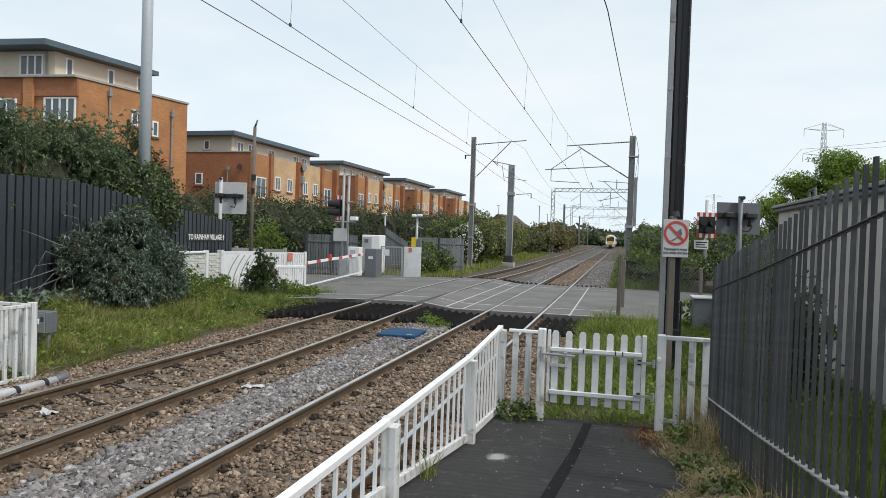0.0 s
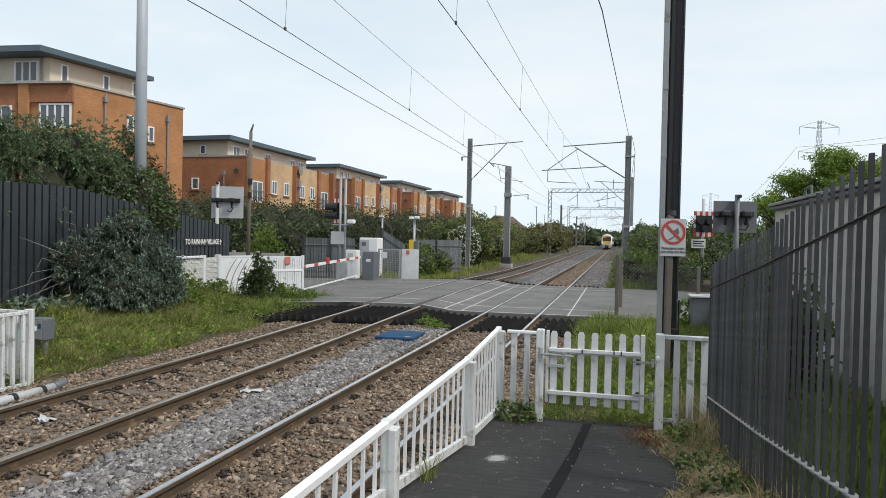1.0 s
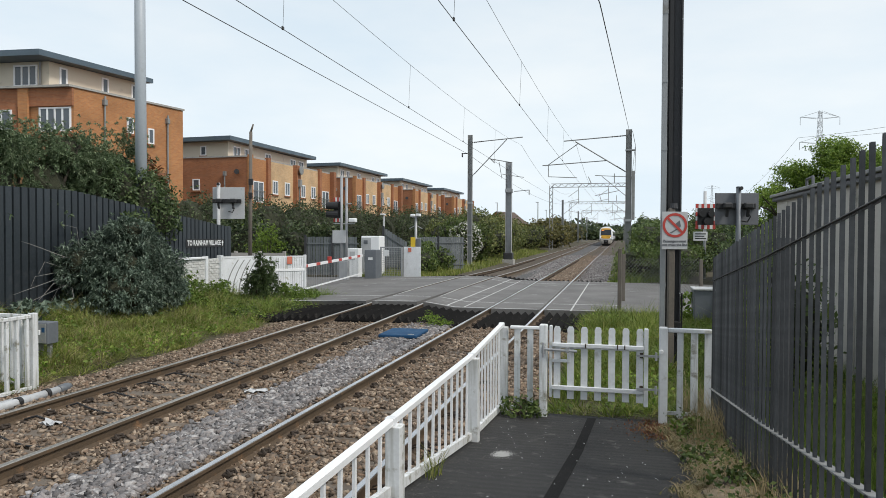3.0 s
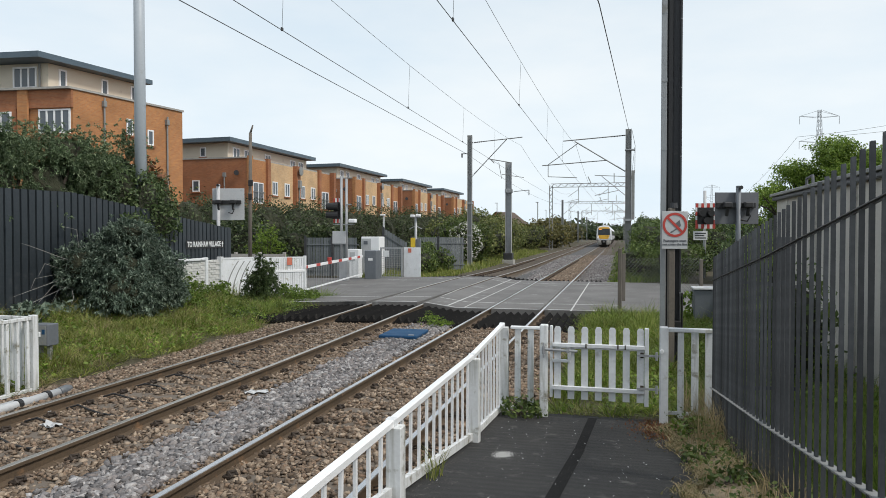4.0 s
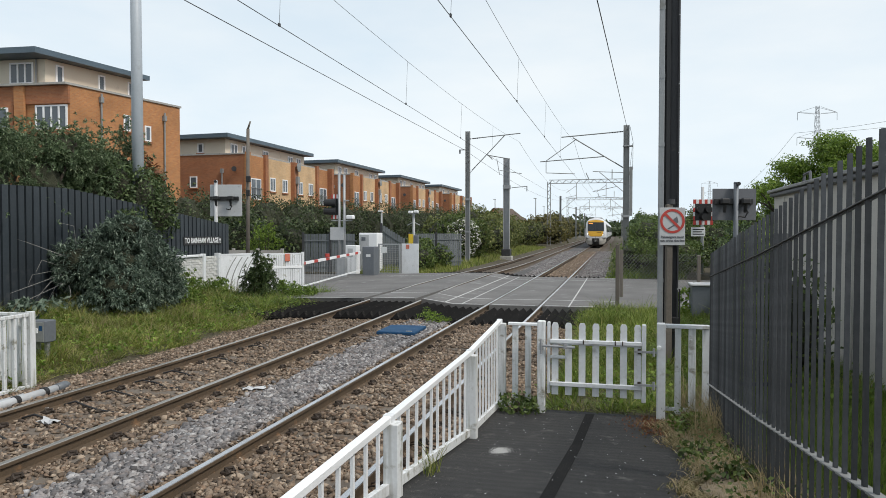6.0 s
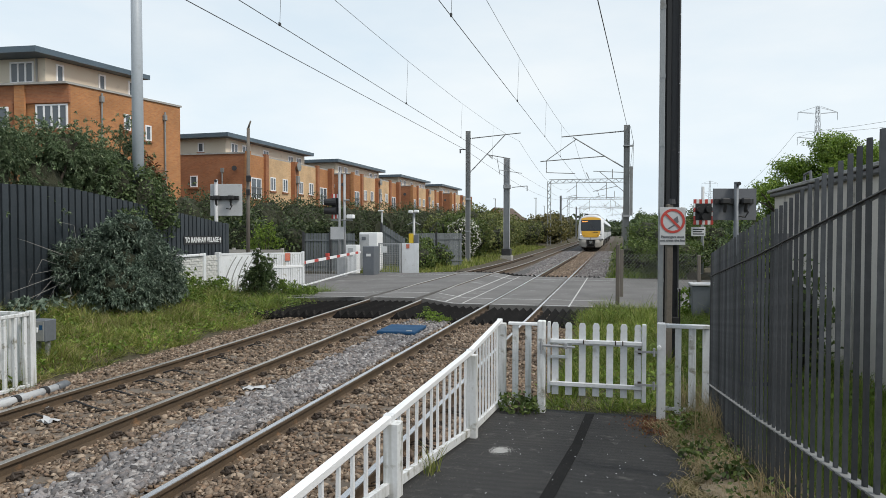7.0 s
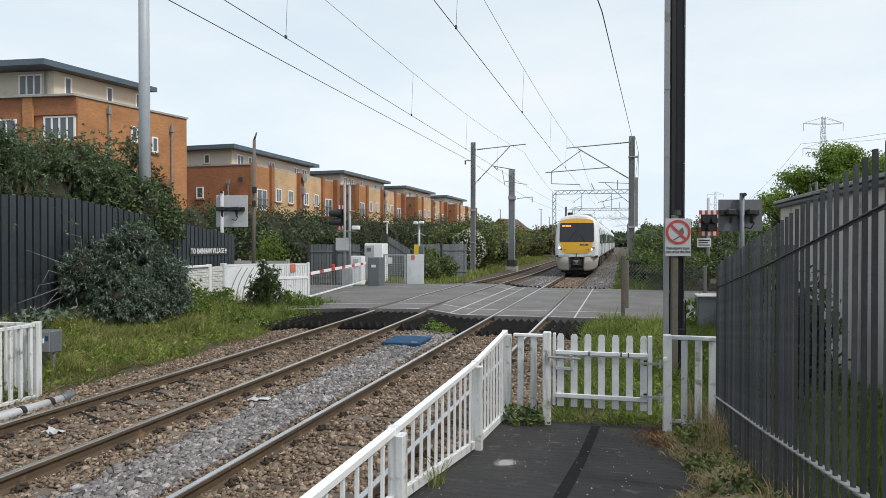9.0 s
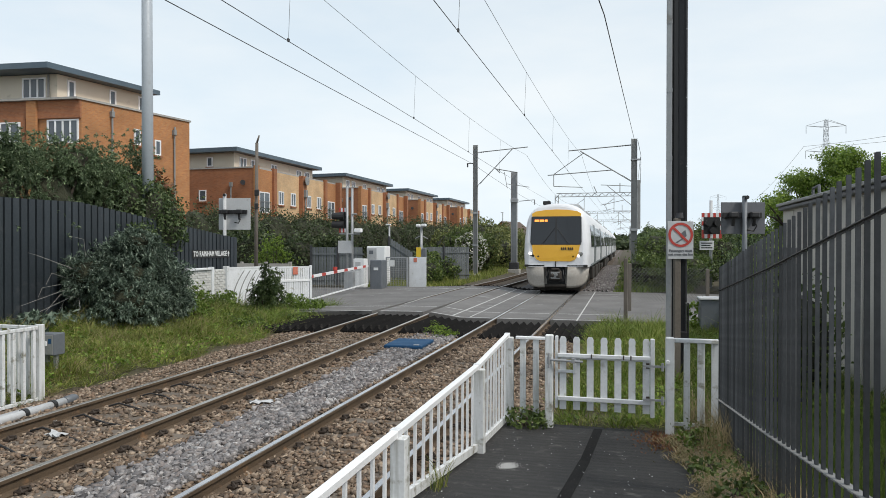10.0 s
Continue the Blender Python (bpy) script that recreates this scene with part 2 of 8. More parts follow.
GALV_DULL = mat("dull_grey_mast", (0.29, 0.295, 0.29), (0.21, 0.215, 0.212), 1.5, 30, 0.6, 0.12, 0.1, 0.003, 0.05, (0.12, 0.12, 0.12), 0.1)
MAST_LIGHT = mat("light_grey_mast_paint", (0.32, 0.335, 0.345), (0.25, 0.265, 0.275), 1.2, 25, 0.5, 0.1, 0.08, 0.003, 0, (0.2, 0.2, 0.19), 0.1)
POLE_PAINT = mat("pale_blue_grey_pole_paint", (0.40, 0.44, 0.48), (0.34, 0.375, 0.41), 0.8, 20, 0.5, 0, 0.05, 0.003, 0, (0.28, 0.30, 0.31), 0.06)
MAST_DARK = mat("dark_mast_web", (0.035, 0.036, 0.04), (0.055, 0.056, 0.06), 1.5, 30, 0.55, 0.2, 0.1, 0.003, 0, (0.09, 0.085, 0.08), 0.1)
BLACK = mat("black_plastic", (0.012, 0.012, 0.013), (0.02, 0.02, 0.021), 4, 40, 0.5, 0, 0.05, 0.002, 0.05)
WIRE = mat("overhead_wire", (0.06, 0.062, 0.065), (0.10, 0.10, 0.10), 4, 30, 0.6, 0.5, 0, 0, 0)
CREAM = mat("cream_render", (0.64, 0.59, 0.49), (0.57, 0.52, 0.43), 0.5, 20, 0.9, 0, 0.1, 0.004, 0.03, (0.46, 0.42, 0.35), 0.06)
ROOF = mat("blue_grey_metal_roof", (0.102, 0.140, 0.172), (0.073, 0.104, 0.130), 0.8, 12, 0.45, 0.3, 0.05, 0.003, 0.04)
BRICK_ORANGE = brick_mat("orange_brick", (0.44, 0.20, 0.075), (0.36, 0.15, 0.058), (0.34, 0.20, 0.11))
BRICK_TAN = brick_mat("tan_brick", (0.60, 0.40, 0.22), (0.52, 0.33, 0.17), (0.48, 0.37, 0.25))
BRICK_BROWN = brick_mat("red_brown_brick", (0.34, 0.135, 0.058), (0.27, 0.10, 0.045), (0.27, 0.15, 0.09))
TILE_ROOF = mat("brown_tile_roof", (0.13, 0.09, 0.07), (0.08, 0.06, 0.05), 0.9, 14, 0.85, 0, 0.3, 0.02, 0.08)
FRAME_WHITE = mat("white_window_frame", (0.82, 0.83, 0.84), (0.75, 0.76, 0.77), 3, 30, 0.4, 0, 0.03, 0.002, 0.02)
GLASS_DARK = glass_mat("window_glass", (0.09, 0.11, 0.13))
GLASS_TRAIN = glass_mat("train_window_glass", (0.012, 0.015, 0.019), 0.04)


def ridge(material, axis, scale, depth, strength, tone):
    """Adds faint tamped ridges across one axis, in relief and in tone."""
    n, l = material.node_tree.nodes, material.node_tree.links
    pr = n["Principled BSDF"]
    co, wv = n.new("ShaderNodeTexCoord"), n.new("ShaderNodeTexWave")
    wv.bands_direction = axis
    wv.inputs["Scale"].default_value, wv.inputs["Distortion"].default_value = scale, 3.0
    wv.inputs["Detail"].default_value, wv.inputs["Detail Scale"].default_value = 4, 1.6
    l.new(co.outputs["Object"], wv.inputs["Vector"])
    old_n, old_c = pr.inputs["Normal"].links[0].from_socket, pr.inputs["Base Color"].links[0].from_socket
    bp = n.new("ShaderNodeBump")
    bp.inputs["Strength"].default_value, bp.inputs["Distance"].default_value = strength, depth
    l.new(wv.outputs["Fac"], bp.inputs["Height"])
    l.new(old_n, bp.inputs["Normal"])
    l.new(bp.outputs["Normal"], pr.inputs["Normal"])
    mx = n.new("ShaderNodeMix")
    mx.data_type, mx.blend_type = "RGBA", "MULTIPLY"
    mx.inputs[0].default_value = tone
    l.new(old_c, mx.inputs[6])
    l.new(wv.outputs["Color"], mx.inputs[7])
    l.new(mx.outputs[2], pr.inputs["Base Color"])


ridge(ASPHALT, "Y", 2.3, 0.010, 0.45, 0.22)

# ---------------------------------------------------------------- mesh helpers


class MB:
    """Gathers vertices and faces for one mesh."""

    def __init__(self):
        self.v, self.f = [], []

    def add(self, vs, fs):
        k = len(self.v)
        self.v += [tuple(p) for p in vs]
        self.f += [tuple(i + k for i in q) for q in fs]
        return self

    def box(self, x0, y0, z0, x1, y1, z1, bev=0.0, m=None):
        c = Vector(((x0 + x1) / 2, (y0 + y1) / 2, (z0 + z1) / 2))
        h = Vector((abs(x1 - x0) / 2, abs(y1 - y0) / 2, abs(z1 - z0) / 2))
        bev = min(bev, 0.45 * min(h))
        if bev <= 0:
            vs = [Vector((sx * h.x, sy * h.y, sz * h.z)) for sx in (-1, 1) for sy in (-1, 1) for sz in (-1, 1)]
            fs = [(0, 1, 3, 2), (4, 6, 7, 5), (0, 4, 5, 1), (2, 3, 7, 6), (0, 2, 6, 4), (1, 5, 7, 3)]
        else:
            vs, ix = [], {}
            for sx in (-1, 1):
                for sy in (-1, 1):
                    for sz in (-1, 1):
                        for a in range(3):
                            q = [sx * (h.x - bev), sy * (h.y - bev), sz * (h.z - bev)]
                            q[a] = (sx * h.x, sy * h.y, sz * h.z)[a]
                            ix[sx, sy, sz, a] = len(vs)
                            vs.append(Vector(q))
            fs = []
            for a in range(3):
                b, d = (a + 1) % 3, (a + 2) % 3
                for s in (-1, 1):
                    loop = []
                    for p, q in ((-1, -1), (1, -1), (1, 1), (-1, 1)):
                        k = [0, 0, 0]
                        k[a], k[b], k[d] = s, p, q
                        loop.append(ix[k[0], k[1], k[2], a])
                    fs.append(loop if s > 0 else loop[::-1])
                for p in (-1, 1):
                    for q in (-1, 1):
                        k0, k1 = [0, 0, 0], [0, 0, 0]
                        k0[a], k1[a] = -1, 1
                        k0[b] = k1[b] = p
                        k0[d] = k1[d] = q
                        loop = [ix[(*k0, b)], ix[(*k1, b)], ix[(*k1, d)], ix[(*k0, d)]]
                        fs.append(loop if p * q < 0 else loop[::-1])
            for sx in (-1, 1):
                for sy in (-1, 1):
                    for sz in (-1, 1):
                        loop = [ix[sx, sy, sz, 0], ix[sx, sy, sz, 1], ix[sx, sy, sz, 2]]
                        fs.append(loop if sx * sy * sz > 0 else loop[::-1])
        vs = [c + p for p in vs]
        if m is not None:
            vs = [m @ p for p in vs]
        return self.add(vs, fs)

    def rod(self, p0, p1, r0, r1=None, n=8, caps=True):
        p0, p1 = Vector(p0), Vector(p1)
        r1 = r0 if r1 is None else r1
        d = (p1 - p0).normalized()
        a = d.orthogonal().normalized()
        b = d.cross(a)
        vs = []
        for p, r in ((p0, r0), (p1, r1)):
            for k in range(n):
                t = 2 * math.pi * k / n
                vs.append(p + r * (math.cos(t) * a + math.sin(t) * b))
        fs = [(k, (k + 1) % n, n + (k + 1) % n, n + k) for k in range(n)]
        if caps:
            fs += [tuple(range(n))[::-1], tuple(range(n, 2 * n))]
        return self.add(vs, fs)

    def path(self, pts, r, n=6):
        pts = [Vector(p) for p in pts]
        pts = [p for i, p in enumerate(pts) if i == 0 or (p - pts[i - 1]).length > 1e-6]
        vs, side = [], None
        for i, p in enumerate(pts):
            d = (pts[min(i + 1, len(pts) - 1)] - pts[max(i - 1, 0)]).normalized()
            side = d.orthogonal().normalized() if side is None else (side - d * side.dot(d)).normalized()
            b = d.cross(side)
            vs += [p + r * (math.cos(2 * math.pi * k / n) * side + math.sin(2 * math.pi * k / n) * b) for k in range(n)]
        m = len(pts)
        fs = [(i * n + k, i * n + (k + 1) % n, (i + 1) * n + (k + 1) % n, (i + 1) * n + k) for i in range(m - 1) for k in range(n)]
        return self.add(vs, fs + [tuple(range(n))[::-1], tuple(range((m - 1) * n, m * n))])

    def prism(self, profile, p0, p1, up=(0, 0, 1), caps=True):
        """A profile of (across, up) points swept from p0 to p1."""
        p0, p1, up = Vector(p0), Vector(p1), Vector(up)
        d = (p1 - p0).normalized()
        side = d.cross(up).normalized()
        vs = [p + side * a + up * b for p in (p0, p1) for a, b in profile]
        n = len(profile)
        fs = [(k, (k + 1) % n, n + (k + 1) % n, n + k) for k in range(n)]
        if caps:
            fs += [tuple(range(n))[::-1], tuple(range(n, 2 * n))]
        return self.add(vs, fs)

    def mesh(self, name, material, smooth=False):
        me = bpy.data.meshes.new(name)
        me.from_pydata(self.v, [], self.f)
        bmx = bmesh.new()
        bmx.from_mesh(me)
        if len(bmx.faces) < 20000:
            bmesh.ops.recalc_face_normals(bmx, faces=bmx.faces)
        bmx.to_mesh(me)
        bmx.free()
        if smooth:
            me.polygons.foreach_set("use_smooth", [q.loop_total == 4 for q in me.polygons])
        me.materials.append(material)
        return me


def thing(name, at=(0, 0, 0), label="", category="", group="", kind="", rz=0.0):
    ob = new(name)
    ob.empty_display_size = 0.1
    ob.matrix_basis = pose(*at, 0, 0, rz)
    return tagged(ob, label, category, group, kind)


def part(name, mb, material, parent=None, label="", smooth=False, at=None):
    """One mesh object under a thing or a part; mb may also be a mesh to share."""
    me = mb if isinstance(mb, bpy.types.Mesh) else mb.mesh(name, material, smooth)
    ob = new(name, me)
    if parent is not None:
        ob.parent = parent
    if at is not None:
        ob.matrix_basis = at if isinstance(at, Matrix) else pose(*at)
    if label:
        tagged(ob, label)
    return ob


def big_mesh(name, verts, faces, material):
    """A large mesh straight from arrays: verts (n, 3), faces (m, 3 or 4)."""
    me = bpy.data.meshes.new(name)
    k = faces.shape[1]
    me.vertices.add(len(verts))
    me.vertices.foreach_set("co", verts.astype(np.float32).ravel())
    me.loops.add(faces.size)
    me.loops.foreach_set("vertex_index", faces.astype(np.int32).ravel())
    me.polygons.add(len(faces))
    me.polygons.foreach_set("loop_start", np.arange(0, faces.size, k, dtype=np.int32))
    me.polygons.foreach_set("loop_total", np.full(len(faces), k, dtype=np.int32))
    me.update(calc_edges=True)
    me.materials.append(material)
    return me


def lerp(x, xs, ys):
    return float(np.interp(x, xs, ys))


# ---------------------------------------------------------------- lie of the land
NEAR_X = -2.83
RAMP_Y, RAMP_Z = (-6.0, -1.0, 2.0, 4.1, 6.55, 8.35), (0.95, 0.95, 0.70, 0.43, 0.09, -0.05)


def ramp_z(y):
    return lerp(y, RAMP_Y, RAMP_Z)


def far_x(y):
    return lerp(y, (-20, 5, 42, 95, 260), (-5.95, -6.07, -6.42, -6.92, -8.2))


def far_z(y):
    return lerp(y, (-20, 11, 17, 24, 30, 40, 48, 400), (0, 0.02, 0.09, 0.18, 0.17, 0.05, 0, 0))


def road_edges(x):
    """Near and far edge of the crossing at x."""
    return 19.3 + 0.10 * (x + 2.8), 31.6 + 0.06 * (x + 2.8)


def ground_z(x, y):
    if x < -8.2:
        a = lerp(x, (-60, -20, -13, -11.2, -9.4, -8.2), (0.0, 0.2, 0.38, 0.26, -0.02, -0.16))
        w = lerp(y, (16, 20, 33, 36), (1, 0, 0, 0.45))
        z = a * w - 0.12 * (1 - w)
    elif x < -1.0:
        z = -0.24
    else:
        z = lerp(x, (-1.0, -0.5, 1.2, 4, 12), (-0.24, -0.1, -0.02, 0.05, 0.1))
        if y < 9 and x > 1.0:
            z += 0.55 * lerp(y, (1, 9), (1, 0))
        n, f = road_edges(x)
        if n - 1.0 < y < f + 0.6:
            z = min(z, -0.12)
    return z + 0.03 * noise.noise(Vector((x * 0.7, y * 0.7, 3.0))) * (1 if abs(x) < 40 else 0)


def build_ground():
    xs = [-1500, -600, -250, -120, -80, -60, -48, -40, -34, -28, -24, -20] + list(np.arange(-18, 12.01, 0.5)) + [14, 17, 20, 25, 32, 45, 70, 120, 260, 600, 1500]
    ys = [-400, -150, -60, -30, -15, -8, -4] + list(np.arange(-2, 40.01, 0.5)) + list(range(42, 110, 3)) + [120, 140, 170, 210, 280, 400, 700, 1400, 3000]
    v = np.array([(x, y, ground_z(x, y)) for y in ys for x in xs])
    n = len(xs)
    f = np.array([(j * n + i, j * n + i + 1, (j + 1) * n + i + 1, (j + 1) * n + i) for j in range(len(ys) - 1) for i in range(n - 1)])
    me = big_mesh("ground", v, f, DIRT)
    me.polygons.foreach_set("use_smooth", [True] * len(me.polygons))
    tagged(new("ground", me), "rough soil and turf beside the railway", "ground", kind="structure")


build_ground()


def build_ballast():
    """The stone bed under both tracks: brown within the tracks, grey between them."""
    def strip(name, cols, mat_, ys, label):
        v, f = [], []
        n = len(cols(0))
        for y in ys:
            for x, z in cols(y):
                v.append((x, y, z + 0.015 * noise.noise(Vector((x * 5, y * 5, 1.0)))))
        for j in range(len(ys) - 1):
            for i in range(n - 1):
                f.append((j * n + i, j * n + i + 1, (j + 1) * n + i + 1, (j + 1) * n + i))
        me = big_mesh(name, np.array(v), np.array(f), mat_)
        tagged(new(name, me), label, "ballast", kind="structure")

    ys = list(np.arange(-12, 60, 0.4)) + list(np.arange(60, 320, 4.0))

    def clamp(y, z):
        n, f = road_edges(-4)
        return z if y < n - 3.2 or y > f + 1.4 else -0.27
    strip("ballast_near_track", lambda y: [(-4.12, clamp(y, -0.17)), (-3.5, clamp(y, -0.175)), (-2.83, clamp(y, -0.175)), (-2.2, clamp(y, -0.175)), (-1.45, clamp(y, -0.18)), (-0.75, clamp(y, -0.3))], BALLAST_BASE, ys, "rust-brown stone ballast under the near track")
    strip("ballast_between_tracks", lambda y: [(far_x(y) + 1.2, clamp(y, -0.17) + far_z(y)), (far_x(y) + 1.5, clamp(y, -0.13) + far_z(y)), (-4.4, clamp(y, -0.13)), (-4.12, clamp(y, -0.17))], BALLAST_GREY_BASE, ys, "pale grey stone ballast between the tracks")
    strip("ballast_far_track", lambda y: [(far_x(y) - 2.6, clamp(y, -0.33) + far_z(y)), (far_x(y) - 1.7, clamp(y, -0.18) + far_z(y)), (far_x(y) - 0.7, clamp(y, -0.19) + far_z(y)), (far_x(y), clamp(y, -0.2) + far_z(y)), (far_x(y) + 0.7, clamp(y, -0.19) + far_z(y)), (far_x(y) + 1.2, clamp(y, -0.17) + far_z(y))], BALLAST_BASE, ys, "rust-brown stone ballast under the far track")


build_ballast()


def build_road():
    """The crossing deck, cut by the rails' flangeways, and the road on both sides of it."""
    panels = [(-46.0, far_x(25) - 0.83), (far_x(25) - 0.66, far_x(25) + 0.66), (far_x(25) + 0.83, NEAR_X - 0.80), (NEAR_X - 0.67, NEAR_X + 0.67), (NEAR_X + 0.80, 18.0)]
    road = thing("road", label="grey asphalt road over the level crossing", category="road", kind="structure")
    for k, (x0, x1) in enumerate(panels):
        mb = MB()
        xs = np.linspace(x0, x1, 14 if k in (0, 4) else 3)
        for a, b in zip(xs, xs[1:]):
            cols = []
            for x in (a, b):
                n, f = road_edges(x)
                if x < -9.5:
                    n += (-9.5 - x) * lerp(x, (-14, -9.5), (1.25, 1.25)) if x > -14 else 5.6
                z = lerp(x, (-40, -14, far_x(25) - 0.8, far_x(25) + 0.8, -4.5, 0.0, 6, 18), (-0.06, 0.0, 0.17, 0.17, 0.02, -0.006, -0.05, -0.05))
                cols.append((x, n, f, z))
            (xa, na, fa, za), (xb, nb, fb, zb) = cols
            vs = [(xa, na, za), (xb, nb, zb), (xb, fb, zb), (xa, fa, za), (xa, na, za - 0.25), (xb, nb, zb - 0.25), (xb, fb, zb - 0.25), (xa, fa, za - 0.25)]
            mb.add(vs, [(0, 1, 2, 3), (4, 7, 6, 5), (0, 4, 5, 1), (3, 2, 6, 7)] + ([(0, 3, 7, 4)] if a == xs[0] else []) + ([(1, 5, 6, 2)] if b == xs[-1] else []))
        part("panel", mb, ROAD, road)
    # worn white markings along both edges and beside the rails

    def line(p, q, w=0.1):
        mb = MB()
        (xa, ya), (xb, yb) = p, q
        n = max(2, int(math.hypot(xb - xa, yb - ya)))
        for i in range(n):
            a, b = i / n, (i + 1) / n
            pts = []
            for t, s in ((a, -1), (b, -1), (b, 1), (a, 1)):
                x, y = xa + (xb - xa) * t, ya + (yb - ya) * t
                d = Vector((yb - ya, xa - xb)).normalized() * (s * w / 2)
                x, y = x + d.x, y + d.y
                pts.append((x, y, lerp(x, (-40, -14, far_x(25) - 0.8, far_x(25) + 0.8, -4.5, 0.0, 6, 18), (-0.06, 0.0, 0.17, 0.17, 0.02, -0.006, -0.05, -0.05)) + 0.005))
            mb.add(pts, [(0, 1, 2, 3)])
        part("marking", mb, ROAD_LINE, road, "worn white line")
    for off, w in ((0.12, 0.09), (1.75, 0.08)):
        for x0, x1 in ((-10.0, far_x(25) - 0.88), (far_x(25) + 0.88, NEAR_X - 0.88), (NEAR_X + 0.88, 0.0), (far_x(25) - 0.6, far_x(25) + 0.6), (NEAR_X - 0.6, NEAR_X + 0.6)):
            line((x0, road_edges(x0)[0] + off), (x1, road_edges(x1)[0] + off), w)
            line((x0, road_edges(x0)[1] - off), (x1, road_edges(x1)[1] - off), w)
    for x in (-4.78, -4.30, -1.30):
        line((x, 19.3), (x, 31.3), 0.045)
    return road


build_road()

RAIL_PROFILE = [(-0.07, -0.155), (0.07, -0.155), (0.07, -0.143), (0.011, -0.12), (0.011, -0.045), (0.036, -0.034), (0.036, -0.006), (0.028, -0.001), (-0.028, -0.001), (-0.036, -0.006), (-0.036, -0.034), (-0.011, -0.045), (-0.011, -0.12), (-0.07, -0.143)]


def build_track(name, cx, cz, label, shine):
    """Two flat-bottom rails with polished heads on concrete sleepers."""
    tr = thing(name, label=label, category="railway track")
    ys = list(np.arange(-14, 60, 2.0)) + list(np.arange(60, 330, 15.0))
    for s in (-1, 1):
        mb, top = MB(), MB()
        for a, b in zip(ys, ys[1:]):
            p, q = (cx(a) + s * 0.753, a, cz(a)), (cx(b) + s * 0.753, b, cz(b))
            mb.prism(RAIL_PROFILE, p, q, caps=False)
            top.prism([(-0.031, -0.003), (0.031, -0.003), (0.028, 0.003), (-0.028, 0.003)], p, q, caps=False)
        rail = part("rail", mb, RAIL_RUST, tr, "rusty steel rail")
        part("rail_head", top, shine, rail, "polished running surface")
    sm, cm = MB(), MB()
    sm.add([(sx * 1.25, sy * w, z) for z, w in ((-0.36, 0.15), (-0.157, 0.125)) for sx, sy in ((-1, -1), (1, -1), (1, 1), (-1, 1))],
           [(0, 3, 2, 1), (4, 5, 6, 7), (0, 1, 5, 4), (1, 2, 6, 5), (2, 3, 7, 6), (3, 0, 4, 7)])
    sleeper_mesh = sm.mesh("sleeper", SLEEPER)
    cm.box(-0.04, -0.065, -0.157, 0.04, 0.065, -0.118, 0.010)
    cm.path([(0.05, -0.05, -0.135), (0.02, -0.045, -0.105), (-0.02, 0.0, -0.11), (0.03, 0.05, -0.108), (0.06, 0.03, -0.135)], 0.016, 5)
    clip_mesh = cm.mesh("rail_clip", CLIP)
    y, k = -6.0, 0
    n, f = road_edges(-4)
    while y < 125:
        if not n - 0.3 < y < f + 0.3:
            m = pose(cx(y), y, cz(y), 0, 0, random.uniform(-0.4, 0.4))
            part("sleeper", sleeper_mesh, None, tr, at=m)
            if y < 62:
                for side in (-1, 1):
                    for o in (-1, 1):
                        if y < 30 or o * side < 0:
                            part("rail_clip", clip_mesh, None, tr, at=pose(cx(y) + side * 0.753 + o * 0.09, y, cz(y), 0, 0, 0 if o > 0 else 180))
        y += 0.65
    return tr


build_track("railway_track", lambda y: NEAR_X, lambda y: 0.0, "single straight railway track with worn bright rails on concrete sleepers", RAIL_TOP)
build_track("railway_track", far_x, far_z, "railway track with rusty rails beside the verge, on concrete sleepers", RAIL_DULL)


def scatter_stones(name, zone, count, size, material, label, seed):
    """Angular stones strewn over a bed, one mesh."""
    rng = np.random.default_rng(seed)
    base = np.array([(1, 0.5, 0.3), (-0.6, 1, 0.4), (-1, -0.5, -0.2), (0.6, -1, -0.4), (0.2, 0.1, 0.95), (-0.1, 0.0, -0.95), (0.75, -0.35, 0.75)])
    tris = np.array([(0, 1, 4), (1, 2, 4), (2, 3, 4), (0, 4, 6), (4, 3, 6), (3, 0, 6), (1, 0, 5), (2, 1, 5), (3, 2, 5), (0, 3, 5)])
    pts = np.array([zone(rng) for _ in range(count)])
    s = rng.uniform(size[0], size[1], (count, 1, 1)) * rng.uniform(0.55, 1.3, (count, 1, 3))
    v = base[None] + rng.uniform(-0.36, 0.36, (count, 7, 3))
    v = v * s
    a, b = rng.uniform(0, 6.28, count), rng.uniform(-0.9, 0.9, count)
    ca, sa, cb, sb = np.cos(a), np.sin(a), np.cos(b), np.sin(b)
    x, y, z = v[..., 0].copy(), v[..., 1].copy(), v[..., 2].copy()
    y, z = y * cb[:, None] - z * sb[:, None], y * sb[:, None] + z * cb[:, None]
    x, y = x * ca[:, None] - y * sa[:, None], x * sa[:, None] + y * ca[:, None]
    v = np.stack([x, y, z * 0.8], -1) + pts[:, None, :]
    f = (tris[None] + 7 * np.arange(count)[:, None, None]).reshape(-1, 3)
    ob = new(name, big_mesh(name, v.reshape(-1, 3), f, material))
    return tagged(ob, label, "ballast stones", kind="stuff")


def bed_y(rng, lo=2.5, hi=19.0):
    """More stones close by than far off."""
    while True:
        y = lo + (hi - lo) * rng.random() ** 1.5
        if y < 16.3 or y > 32.6:
            return y


def off_sleeper(rng, x, cx, y):
    """False for most spots on a sleeper's bared top."""
    k = round((y + 6.0) / 0.65)
    bare = 0.5 + 0.5 * noise.noise(Vector((k * 1.7, x * 1.3, cx)))
    return not (abs(y - (k * 0.65 - 6.0)) < 0.12 and abs(x - cx) < 1.22 and rng.random() < 0.35 + 0.75 * bare)


